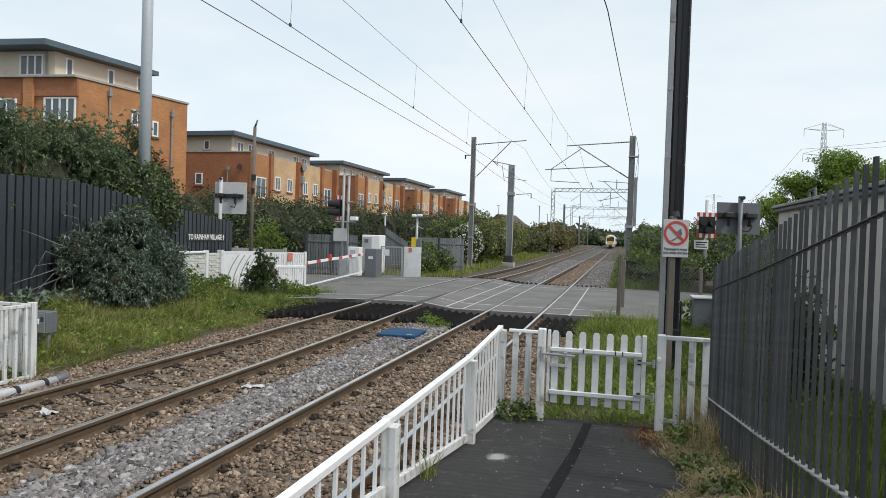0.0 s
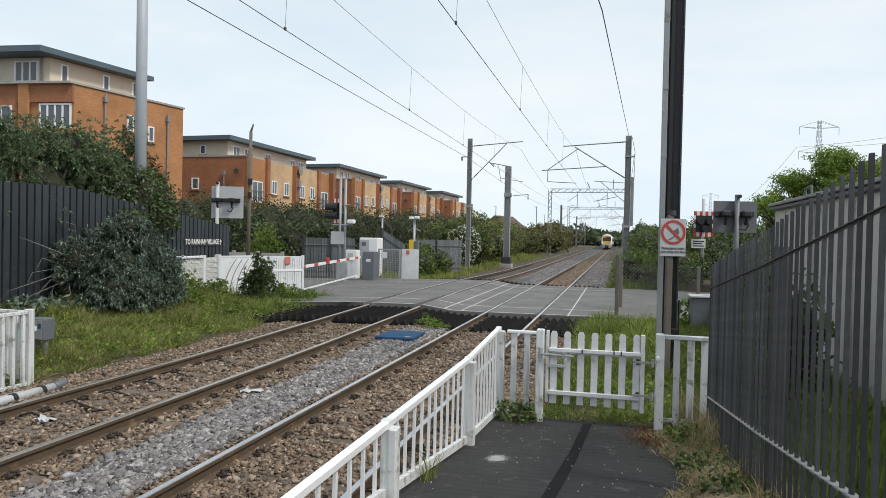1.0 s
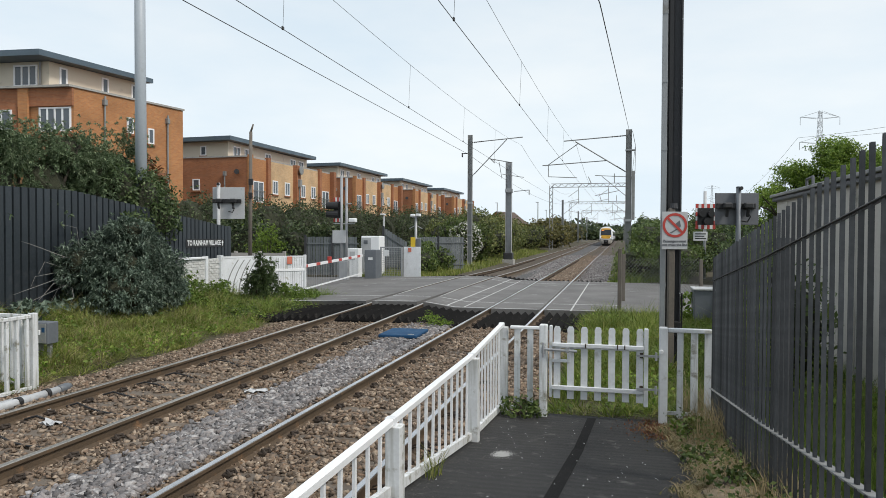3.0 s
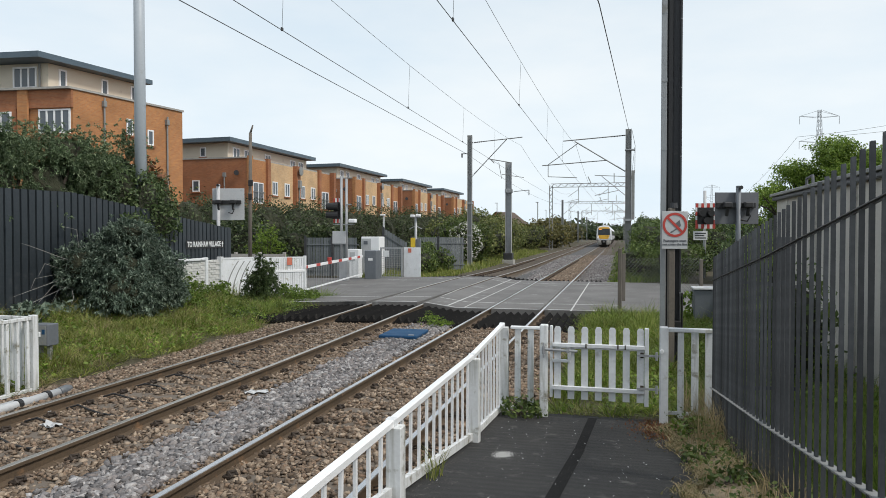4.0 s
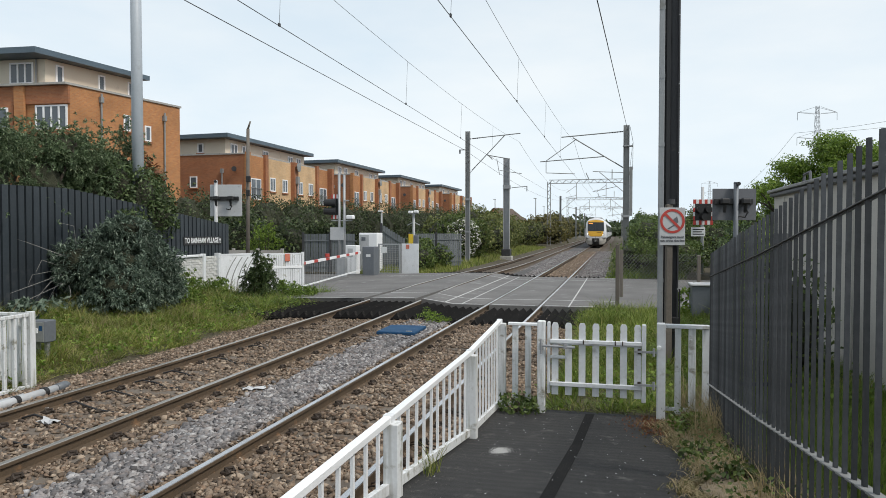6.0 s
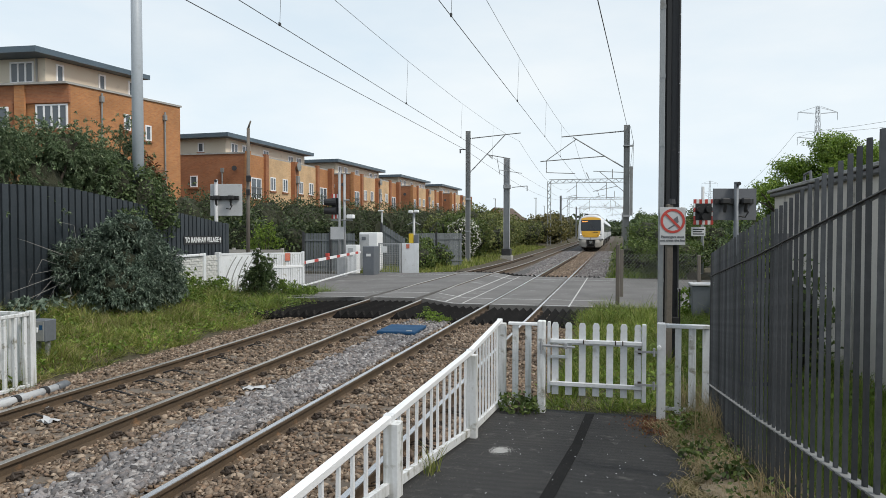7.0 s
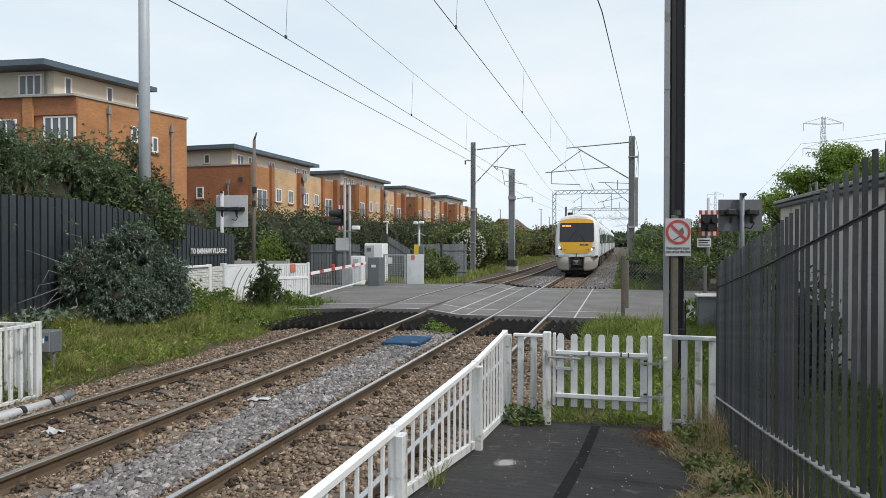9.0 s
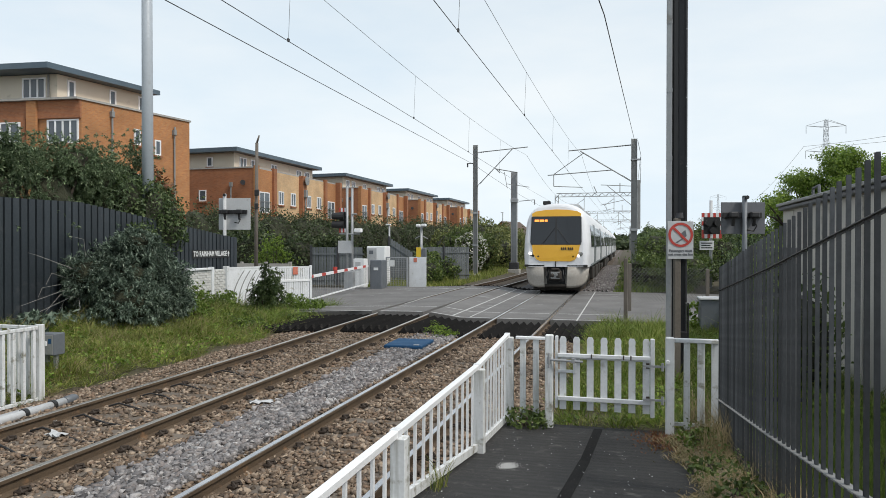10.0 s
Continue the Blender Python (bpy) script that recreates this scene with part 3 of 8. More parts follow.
def zone_near(rng):
    while True:
        y = bed_y(rng)
        x = rng.uniform(-4.2, -0.95)
        if off_sleeper(rng, x, NEAR_X, y):
            break
    return x, y, -0.158 - (0.15 * max(0, x + 1.45)) + rng.uniform(-0.03, 0.022)


def zone_mid(rng):
    y = bed_y(rng)
    x = min(far_x(y) + 1.5 + abs(rng.normal(0, 0.9)) - 0.25 * rng.random(), -3.95 - 0.15 * rng.random())
    if rng.random() < 0.6:
        x = rng.uniform(far_x(y) + 1.4, -3.95)
    return x, y, -0.13 + far_z(y) * max(0, (-4.2 - x)) + rng.uniform(-0.03, 0.03)


def zone_far(rng):
    while True:
        y = bed_y(rng, 4.5)
        x = rng.uniform(far_x(y) - 2.6, far_x(y) + 1.7)
        if off_sleeper(rng, x, far_x(y), y):
            break
    return x, y, -0.162 + far_z(y) - 0.14 * max(0, far_x(y) - 1.7 - x) + rng.uniform(-0.025, 0.022)


def zone_beyond(rng):
    y = 32.8 + 45 * rng.random() ** 1.4
    x = rng.uniform(-3.55, -2.1) if rng.random() < 0.8 else rng.uniform(-4.3, -2.0)
    return x, y, -0.17 + rng.uniform(-0.025, 0.02)


def zone_mid_beyond(rng):
    y = 32.8 + 45 * rng.random() ** 1.4
    x = rng.uniform(far_x(y) + 1.1, -3.6) if rng.random() < 0.6 else rng.uniform(-2.05, -0.3)
    return x, y, -0.14 + rng.uniform(-0.025, 0.03)


scatter_stones("ballast_stones_near_track", zone_near, 42000, (0.019, 0.042), STONES_BROWN, "rust-stained angular ballast stones around the sleepers", 1)
scatter_stones("ballast_stones_between_tracks", zone_mid, 24000, (0.023, 0.050), STONES_GREY, "clean grey angular ballast stones between the tracks", 2)
scatter_stones("ballast_stones_far_track", zone_far, 40000, (0.019, 0.042), STONES_BROWN, "rust-stained ballast stones along the far track", 3)
scatter_stones("ballast_stones_past_crossing", zone_beyond, 9000, (0.03, 0.055), STONES_BROWN, "brown ballast stones past the crossing", 4)
scatter_stones("ballast_stones_grey_past_crossing", zone_mid_beyond, 14000, (0.03, 0.055), STONES_GREY, "grey ballast stones past the crossing", 5)


def build_guards():
    """Black triangular timbers laid along the track at both edges of the crossing."""
    mb = MB()
    mb.add([(-0.1, 0, -0.0), (0.1, 0, -0.0), (0, 0.12, 0.13), (-0.1, 3.0, 0), (0.1, 3.0, 0), (0, 2.95, 0.13)],
           [(0, 1, 2), (4, 3, 5), (0, 3, 4, 1), (1, 4, 5, 2), (3, 0, 2, 5)])
    near = mb.mesh("guard_timber", GUARD)
    mb = MB()
    mb.add([(-0.1, 0, 0), (0.1, 0, 0), (0, 0.04, 0.14), (-0.1, 1.3, 0), (0.1, 1.3, 0), (0, 1.25, 0.14)],
           [(0, 1, 2), (4, 3, 5), (0, 3, 4, 1), (1, 4, 5, 2), (3, 0, 2, 5)])
    far = mb.mesh("guard_timber", GUARD)
    base = MB().box(-0.1, 0, -0.05, 0.1, 3.0, 0.0).mesh("guard_base", GUARD)
    for x0, x1, cx in ((-9.3, far_x(18) - 0.86, None), (far_x(18) - 0.6, far_x(18) + 0.6, None), (far_x(18) + 0.86, NEAR_X - 0.86, None), (NEAR_X - 0.6, NEAR_X + 0.6, None), (NEAR_X + 0.86, -0.75, None)):
        g = thing("trespass_guard", label="black triangular timbers that keep walkers off the track", category="trespass guard", group="trespass guards")
        n = max(2, round((x1 - x0) / 0.2))
        for k in range(n):
            x = x0 + (k + 0.5) * (x1 - x0) / n
            z = lerp(x, (-9.5, -7.2, -5.4, -4.3, -3), (-0.1, 0.0, 0.0, -0.13, -0.15))
            part("guard_timber", near, None, g, at=pose(x, road_edges(x)[0] - 3.04, z - 0.02))
            part("guard_base", base, None, g, at=pose(x, road_edges(x)[0] - 3.04, z - 0.021))
            part("guard_timber", far, None, g, at=pose(x, road_edges(x)[1] + 0.03, z + 0.02))


build_guards()


def build_ramp():
    """The asphalt ramp at the platform's end."""
    ys = list(RAMP_Y)
    mb = MB()
    x0, x1 = -1.46, 0.62
    for a, b in zip(ys, ys[1:]):
        za, zb = ramp_z(a), ramp_z(b)
        mb.add([(x0, a, za), (x1, a, za), (x1, b, zb), (x0, b, zb), (x0, a, -0.4), (x0, b, -0.4), (x1, a, -0.4), (x1, b, -0.4)], [(0, 1, 2, 3), (0, 3, 5, 4), (1, 6, 7, 2)])
    mb.add([(x0, ys[-1], ramp_z(9)), (x1, ys[-1], ramp_z(9)), (x1, ys[-1], -0.4), (x0, ys[-1], -0.4)], [(0, 1, 2, 3)])
    ramp = part("pavement", mb, ASPHALT)
    tagged(ramp, "dark patched asphalt ramp at the end of the platform", "pavement", kind="structure")
    seam = MB()
    for (xa, ya), (xb, yb) in zip([(-0.30, 8.2), (-0.36, 6.55), (-0.44, 4.1), (-0.5, 2.0)], [(-0.36, 6.55), (-0.44, 4.1), (-0.5, 2.0), (-0.5, -1)]):
        seam.add([(xa - 0.05, ya, ramp_z(ya) + 0.004), (xa + 0.05, ya, ramp_z(ya) + 0.004), (xb + 0.045, yb, ramp_z(yb) + 0.004), (xb - 0.045, yb, ramp_z(yb) + 0.004)], [(0, 1, 2, 3)])
    part("tar_seam", seam, SEAM, ramp, "dark tar seam")
    # earth bank between the ramp and the steel fence
    bank = MB()
    for a, b in zip(ys, ys[1:]):
        bank.add([(0.58, a, ramp_z(a) + 0.005), (0.85, a, ramp_z(a) + 0.05), (1.6, a, ramp_z(a) - 0.02), (1.6, b, ramp_z(b) + 0.02), (0.85, b, ramp_z(b) + 0.07), (0.58, b, ramp_z(b) + 0.005)], [(0, 1, 4, 5), (1, 2, 3, 4)])
    tagged(part("verge", bank, mat("dry_bank_soil", (0.36, 0.285, 0.19), (0.22, 0.17, 0.11), 3, 40, 0.95, 0, 0.7, 0.03, 0, (0.08, 0.075, 0.035), 0.2)), "strip of dry soil between ramp and steel fence", "verge", kind="structure")


build_ramp()

# ---------------------------------------------------------------- fences at the ramp


def build_white_fence():
    """White metal railing along the ramp: thin bars under a continuous flat rail, square grimy posts on the ramp's side."""
    fx = -1.385
    f = thing("white_fence", (0, 0, 0), "white painted railings with square posts beside the ramp", "fence")
    top = lambda y: lerp(y, (-2, 4.1, 6.55, 8.3), (0.93, 0.92, 0.92, 1.0))
    stops = (-0.9, 1.65, 4.11, 6.55, 8.32)
    for y in stops:
        w = 0.05
        part("post", MB().box(fx - 0.022, y - w, ramp_z(y) - 0.1, fx - 0.022 + 2 * w, y + w, top(y) - 0.023, 0.006), WHITE_GRIMY, f, "white square post, green and grimy at its foot")
    for a, b in zip(stops, stops[1:]):
        za, zb = ramp_z(a) + 0.055, ramp_z(b) + 0.055
        part("top_rail", MB().prism([(-0.027, -0.022), (0.027, -0.022), (0.027, 0.014), (0.02, 0.021), (-0.02, 0.021), (-0.027, 0.014)], (fx, a + 0.002, top(a)), (fx, b - 0.002, top(b))), WHITE_CLEAN, f)
        part("bottom_rail", MB().prism([(-0.02, -0.034), (0.02, -0.034), (0.02, 0.034), (-0.02, 0.034)], (fx, a + 0.002, za), (fx, b - 0.002, zb)), WHITE_GRIMY, f)
        part("joint_cap", MB().box(fx - 0.032, b - 0.03, top(b) - 0.026, fx + 0.032, b + 0.03, top(b) + 0.026, 0.006), WHITE_PAINT, f)
        n = 12 if b < 8 else 10
        for k in range(1, n):
            y = a + (b - a) * k / n
            lean = random.uniform(-0.004, 0.004)
            z0, z1 = ramp_z(y) + 0.085, top(y) - 0.02
            part("bar", MB().prism([(-0.009, -0.013), (0.009, -0.013), (0.009, 0.013), (-0.009, 0.013)], (fx, y, z0), (fx + lean, y + lean, z1), up=(0, 1, 0)), WHITE_CLEAN, f)
    # return towards the gate
    y0 = 8.27
    part("top_rail", MB().box(-1.27, y0 - 0.03, 0.965, -0.905, y0 + 0.03, 1.0, 0.006), WHITE_CLEAN, f)
    part("bottom_rail", MB().box(-1.27, y0 - 0.025, -0.005, -0.905, y0 + 0.025, 0.035, 0.006), WHITE_GRIMY, f)
    for x in (-1.185, -1.03):
        part("slat", MB().box(x - 0.036, y0 - 0.012, 0.036, x + 0.036, y0 + 0.012, 0.964, 0.004), WHITE_GRIMY, f)
    return f


build_white_fence()


def build_gate():
    g = thing("gate", (0, 8.15, 0), "closed white wooden picket gate at the foot of the ramp", "gate")
    part("gate_post", MB().box(-0.905, -0.05, -0.15, -0.812, 0.05, 1.045, 0.01), WHITE_GRIMY, g, "square white gate post with a grimy foot")
    part("gate_post", MB().box(0.435, -0.05, -0.06, 0.528, 0.05, 1.06, 0.01), WHITE_PAINT, g, "square white gate post with a grimy foot")
    for k in range(7):
        w = 0.038
        x = -0.70 + k * 0.1545
        mb = MB()
        prof = [(-w, 0.19), (w, 0.19), (w, 0.925), (w * 0.92, 0.94), (w * 0.92, 0.955), (w, 0.97), (w, 1.0), (w * 0.6, 1.03), (-w * 0.6, 1.03), (-w, 1.0), (-w, 0.97), (-w * 0.92, 0.955), (-w * 0.92, 0.94), (-w, 0.925)]
        vs = [(x + a, -0.020, b) for a, b in prof] + [(x + a, 0.0, b) for a, b in prof]
        n = len(prof)
        mb.add(vs, [tuple(range(n)), tuple(range(n, 2 * n))[::-1]] + [(i, (i + 1) % n, n + (i + 1) % n, n + i) for i in range(n)])
        part("picket", mb, WHITE_PAINT, g)
    part("stile", MB().box(-0.790, -0.03, 0.20, -0.757, 0.03, 1.035, 0.005), WHITE_PAINT, g)
    part("stile", MB().box(0.272, -0.03, 0.15, 0.318, 0.03, 1.035, 0.005), WHITE_PAINT, g)
    part("rail", MB().box(-0.756, 0.001, 0.77, 0.271, 0.04, 0.82, 0.006), WHITE_PAINT, g)
    part("rail", MB().box(-0.756, -0.056, 0.295, 0.271, -0.021, 0.345, 0.006), WHITE_PAINT, g)
    part("rail", MB().box(-0.756, -0.056, 0.795, 0.271, -0.021, 0.84, 0.006), WHITE_PAINT, g)
    part("latch_board", MB().box(-0.756, -0.046, 0.615, -0.585, -0.021, 0.65, 0.005), WHITE_PAINT, g)
    part("latch_board", MB().box(-0.584, -0.046, 0.615, -0.548, -0.021, 0.794, 0.005), WHITE_PAINT, g)
    part("latch_bar", MB().rod((-0.84, -0.075, 0.765), (-0.47, -0.075, 0.755), 0.014, 0.014, 10).box(-0.60, -0.09, 0.735, -0.56, -0.057, 0.795, 0.004), GALV, g, "grey steel latch bar")
    part("latch", MB().box(-0.875, -0.085, 0.71, -0.835, -0.051, 0.80, 0.006).rod((-0.855, -0.088, 0.67), (-0.855, -0.088, 0.84), 0.010), GALV, g, "galvanised latch")
    for x in (-0.375, 0.06, -0.02):
        part("strap", MB().box(x - 0.007, -0.061, 0.792, x + 0.007, -0.0565, 0.843, 0.001), CLIP, g, "dark strap round the top rail")
    for z in (0.36, 0.735):
        part("hinge", MB().box(0.19, -0.070, z - 0.012, 0.43, -0.0565, z + 0.012).rod((0.40, -0.075, z - 0.045), (0.40, -0.075, z + 0.045), 0.014), GALV, g, "grey strap hinge")
        part("hinge_plate", MB().box(0.225, -0.0505, z - 0.03, 0.262, -0.0215, z + 0.03, 0.003), CLIP, g, "rusted dark hinge plate")
    part("bolt_head", MB().rod((0.455, -0.051, 0.79), (0.455, -0.09, 0.79), 0.024, 0.02, 10), WHITE_CLEAN, g, "white painted bolt head")
    part("sill", MB().box(-0.98, -0.10, -0.09, -0.66, 0.02, -0.045, 0.01), GREY_CONC, g, "concrete footing")
    return g


build_gate()


def build_side_panel():
    p = thing("fence_panel", (0, 8.2, 0), "short white slatted fence panel beside the gate", "fence panel")
    part("rail", MB().box(0.532, -0.04, 1.0, 1.0, 0.04, 1.045, 0.006), WHITE_PAINT, p)
    part("rail", MB().box(0.532, 0.0, 0.06, 0.9, 0.03, 0.10, 0.004), WHITE_PAINT, p)
    for x, w in ((0.665, 0.033), (0.815, 0.038), (0.965, 0.042)):
        part("slat", MB().box(x - w, -0.02, -0.1 if x > 0.9 else 0.03, x + w, 0.02, 0.999, 0.005), WHITE_GRIMY, p)
    return p


build_side_panel()


def build_palisade():
    """Steel palisade on the verge: W-section pales with blunt tops on two angle rails, stepping down with the ramp."""
    x0 = 1.02
    gz = lambda y: lerp(y, (0.0, 2.99, 4.69, 7.32, 9.0), (2.90, 2.484, 2.251, 1.929, 1.724)) - 1.785
    f = thing("palisade_fence", (0, 0, 0), "tall grey steel palisade fence with blunt pales beside the ramp", "fence")
    w = 0.020
    prof = [(-w, 0.007), (-w * 0.55, -0.008), (0, 0.000), (w * 0.55, -0.008), (w, 0.007), (w * 0.55, -0.004), (0, 0.004), (-w * 0.55, -0.004)]
    mb = MB()
    n = len(prof)
    lo = [(b, a, -0.15) for a, b in prof]
    hi = [(b, a, 1.765) for a, b in prof]
    mb.add(lo + hi, [(i, (i + 1) % n, n + (i + 1) % n, n + i) for i in range(n)] + [tuple(range(n))[::-1]])
    tip = [(b, a * 0.86, 1.785) for a, b in prof]
    mb.add(hi + tip, [(i, (i + 1) % n, n + (i + 1) % n, n + i) for i in range(n)] + [tuple(range(n, 2 * n))])
    pale = mb.mesh("pale", PALISADE)
    y = 7.953
    while y > 0.6:
        part("pale", pale, None, f, at=pose(x0 - 0.045, y, gz(y), random.uniform(-0.15, 0.15), random.uniform(-0.15, 0.15), 0))
        y -= 0.1306
    # Lower rail is paler steel, standing for light on its upward ledge.
    for h, m, e, d in ((0.375, GALV_DULL, 0.026, 0.025), (1.54, PALISADE, 0.018, 0.014)):
        for ya, yb in ((8.0, 5.25), (5.25, 2.5), (2.5, 0.4)):
            p, q = (x0 - 0.045, ya, gz(ya) + h), (x0 - 0.045, yb, gz(yb) + h)
            part("rail", MB().prism([(-e, -0.005), (e, -0.005), (e, 0.0), (-e, 0.0)], p, q).prism([(-0.003, -d), (0.003, -d), (0.003, -0.0051), (-0.003, -0.0051)], p, q), m, f)
    for y in (8.0, 5.25, 2.5):
        part("post", MB().box(x0 + 0.03, y - 0.05, gz(y) - 0.2, x0 + 0.13, y + 0.05, gz(y) + 1.68, 0.004), PALISADE, f)
    # the return that runs off from the far corner
    for k in range(6):
        part("pale", pale, None, f, at=pose(x0 + 0.08 + 0.15 * k, 8.02 + 0.10 * k, gz(8.0) - 0.02 * k, 0, 0, 60))
    for h in (0.375, 1.54):
        part("rail", MB().prism([(-0.02, -0.02), (0.02, -0.02), (0.02, 0.02), (-0.02, 0.02)], (x0 + 0.03, 8.04, gz(8.0) + h), (x0 + 0.95, 8.64, gz(8.0) - 0.1 + h)), PALISADE, f)
    return f


build_palisade()

# ---------------------------------------------------------------- apartment blocks


def add_window(parent, origin, along, out, w, h, panes=1):
    """A window: deep frame with mullions, sill and panes; origin is its lower middle on the wall's face."""
    o, a, n = Vector(origin), Vector(along), Vector(out)
    m = Matrix.Translation(o) @ Matrix(((a.x, n.x, 0, 0), (a.y, n.y, 0, 0), (0, 0, 1, 0), (0, 0, 0, 1)))
    t = 0.09
    win = part("window", MB().box(-w / 2 + 0.02, 0.004, 0.02, w / 2 - 0.02, 0.024, h - 0.02, 0, m), GLASS_DARK, parent)
    for z0 in (0.0, h - t):
        part("frame_bar", MB().box(-w / 2, -0.02, z0, w / 2, 0.06, z0 + t, 0, m), FRAME_WHITE, win)
    for k in range(panes + 1):
        x = -w / 2 + t / 2 + (w - t) * k / panes
        part("frame_bar", MB().box(x - t / 2, -0.02, t, x + t / 2, 0.06, h - t, 0, m), FRAME_WHITE, win)
    part("sill", MB().box(-w / 2 - 0.08, -0.02, -0.12, w / 2 + 0.08, 0.12, -0.001, 0, m), BRICK_BROWN, win)
    return win


def build_block(x, y, top, label, depth=11.0, length=17.0):
    """A flat block: brick storeys with pilasters and bays, a set-back rendered storey, and a thin overhanging roof."""
    b = thing("apartment_block", (x, y, 0), label, "apartment building", "apartment blocks")
    # End wall's brown brick also has this side's shade in its colour.
    part("wall", MB().box(-depth, 0.0, -0.3, -0.002, length, top), BRICK_BROWN, b, "red-brown brick end wall, darkened for shade")
    part("parapet", MB().box(-depth - 0.06, -0.06, top, 0.06, 0.3, top + 0.12).box(-0.3, 0.302, top, 0.08, length + 0.06, top + 0.12), GREY_CONC, b, "grey parapet coping")
    bays = ((0.0, 3.0, BRICK_ORANGE), (3.5, 8.1, BRICK_TAN), (8.9, 13.5, BRICK_TAN), (14.0, length, BRICK_ORANGE))
    for y0, y1, brick in bays:
        part("facing", MB().box(-0.002, y0, -0.3, 0.10, y1, top - 0.002), brick, b, "tan brick facing" if brick is BRICK_TAN else "orange-brown brick bay")
    for y0, y1 in ((-0.02, 0.0), (3.0, 3.5), (13.5, 14.0)):
        if y1 - y0 > 0.1:
            part("pilaster", MB().box(-0.002, y0, -0.3, 0.32, y1, top + 0.25), BRICK_BROWN, b, "red-brown brick pilaster")
    part("pilaster", MB().box(-0.002, 8.1, -0.3, 0.5, 8.9, top + 0.1), BRICK_BROWN, b)
    part("pilaster", MB().box(0.102, -0.05, -0.3, 0.45, 0.28, top + 0.2), BRICK_ORANGE, b)
    part("pilaster", MB().box(0.102, length - 0.5, -0.3, 0.6, length + 0.05, top + 0.2), BRICK_BROWN, b)
    for fl in range(3):
        z = top - 2.80 - 2.65 * fl
        for yc in (4.6, 6.9, 10.1, 12.4):
            add_window(b, (0.10, yc, z), (0, 1, 0), (1, 0, 0), 0.95, 1.2, 2)
        for yc in (1.65, 15.3):
            w = add_window(b, (0.10, yc, z - 0.82), (0, 1, 0), (1, 0, 0), 1.7, 1.75, 2)
            rail = MB()
            rail.box(0.20, yc - 1.0, z + 0.12, 0.24, yc + 1.0, z + 0.16)
            for k in range(11):
                rail.box(0.21, yc - 1.0 + 0.2 * k - 0.01, z - 0.75, 0.23, yc - 1.0 + 0.2 * k + 0.01, z + 0.12)
            part("railing", rail, GALV_DULL, w)
        add_window(b, (-4.65, 0.0, z + 0.12), (1, 0, 0), (0, -1, 0), 0.68, 0.95, 1)
    for px in (-1.95,):
        part("flue", MB().rod((px, -0.12, 2.5), (px, -0.12, top - 1.4), 0.06).box(px - 0.11, -0.22, top - 1.5, px + 0.11, -0.001, top - 1.15), GALV_DULL, b, "grey vent pipe")
        part("dish", MB().rod((px + 1.2, -0.25, top - 1.2), (px + 1.22, -0.32, top - 1.2), 0.10, 0.21, 14).rod((px + 1.2, -0.001, top - 1.35), (px + 1.2, -0.25, top - 1.2), 0.03), MAST_DARK, b, "satellite dish")
    part("downpipe", MB().rod((0.56, 8.5, 0), (0.56, 8.5, top - 1.2), 0.06).rod((0.72, 8.5, top - 0.35), (0.78, 8.5, top - 0.35), 0.42, 0.42, 14).box(0.45, 8.3, top - 1.9, 0.75, 8.7, top - 1.2, 0.03), GALV_DULL, b, "downpipe with a round dish")
    # set-back storey
    sx0, sx1, sy0, sy1 = -depth + 0.6, -2.0, 0.5, length - 1.6
    part("upper_storey", MB().box(sx0, sy0, top + 0.001, sx1, sy1, top + 1.395), CREAM, b, "cream rendered set-back storey")
    for yc in (1.8, 3.6, 7.2, 12.2, 14.0):
        add_window(b, (sx1, yc, top + 0.15), (0, 1, 0), (1, 0, 0), 1.1, 0.95, 2)
    add_window(b, (-4.3, sy0, top + 0.25), (1, 0, 0), (0, -1, 0), 0.55, 0.8, 1)
    part("roof", MB().add([(sx0 - 0.7, sy0 - 0.8, top + 1.32), (sx1 + 0.7, sy0 - 0.8, top + 1.40), (sx1 + 0.7, sy1 + 0.8, top + 1.48), (sx0 - 0.7, sy1 + 0.8, top + 1.48),
                           (sx0 - 0.7, sy0 - 0.8, top + 1.66), (sx1 + 0.7, sy0 - 0.8, top + 1.74), (sx1 + 0.7, sy1 + 0.8, top + 1.80), (sx0 - 0.7, sy1 + 0.8, top + 1.80)],
                          [(0, 3, 2, 1), (4, 5, 6, 7), (0, 1, 5, 4), (1, 2, 6, 5), (2, 3, 7, 6), (3, 0, 4, 7)]), ROOF, b, "thin blue-grey metal roof")
    return b


LONG = "brick apartment block with cream top storey behind the hedge"
for y, top in ((51.0, 8.35), (74.0, 8.5), (97.5, 8.6), (122.0, 8.8)):
    build_block(-29.5, y, top, LONG)


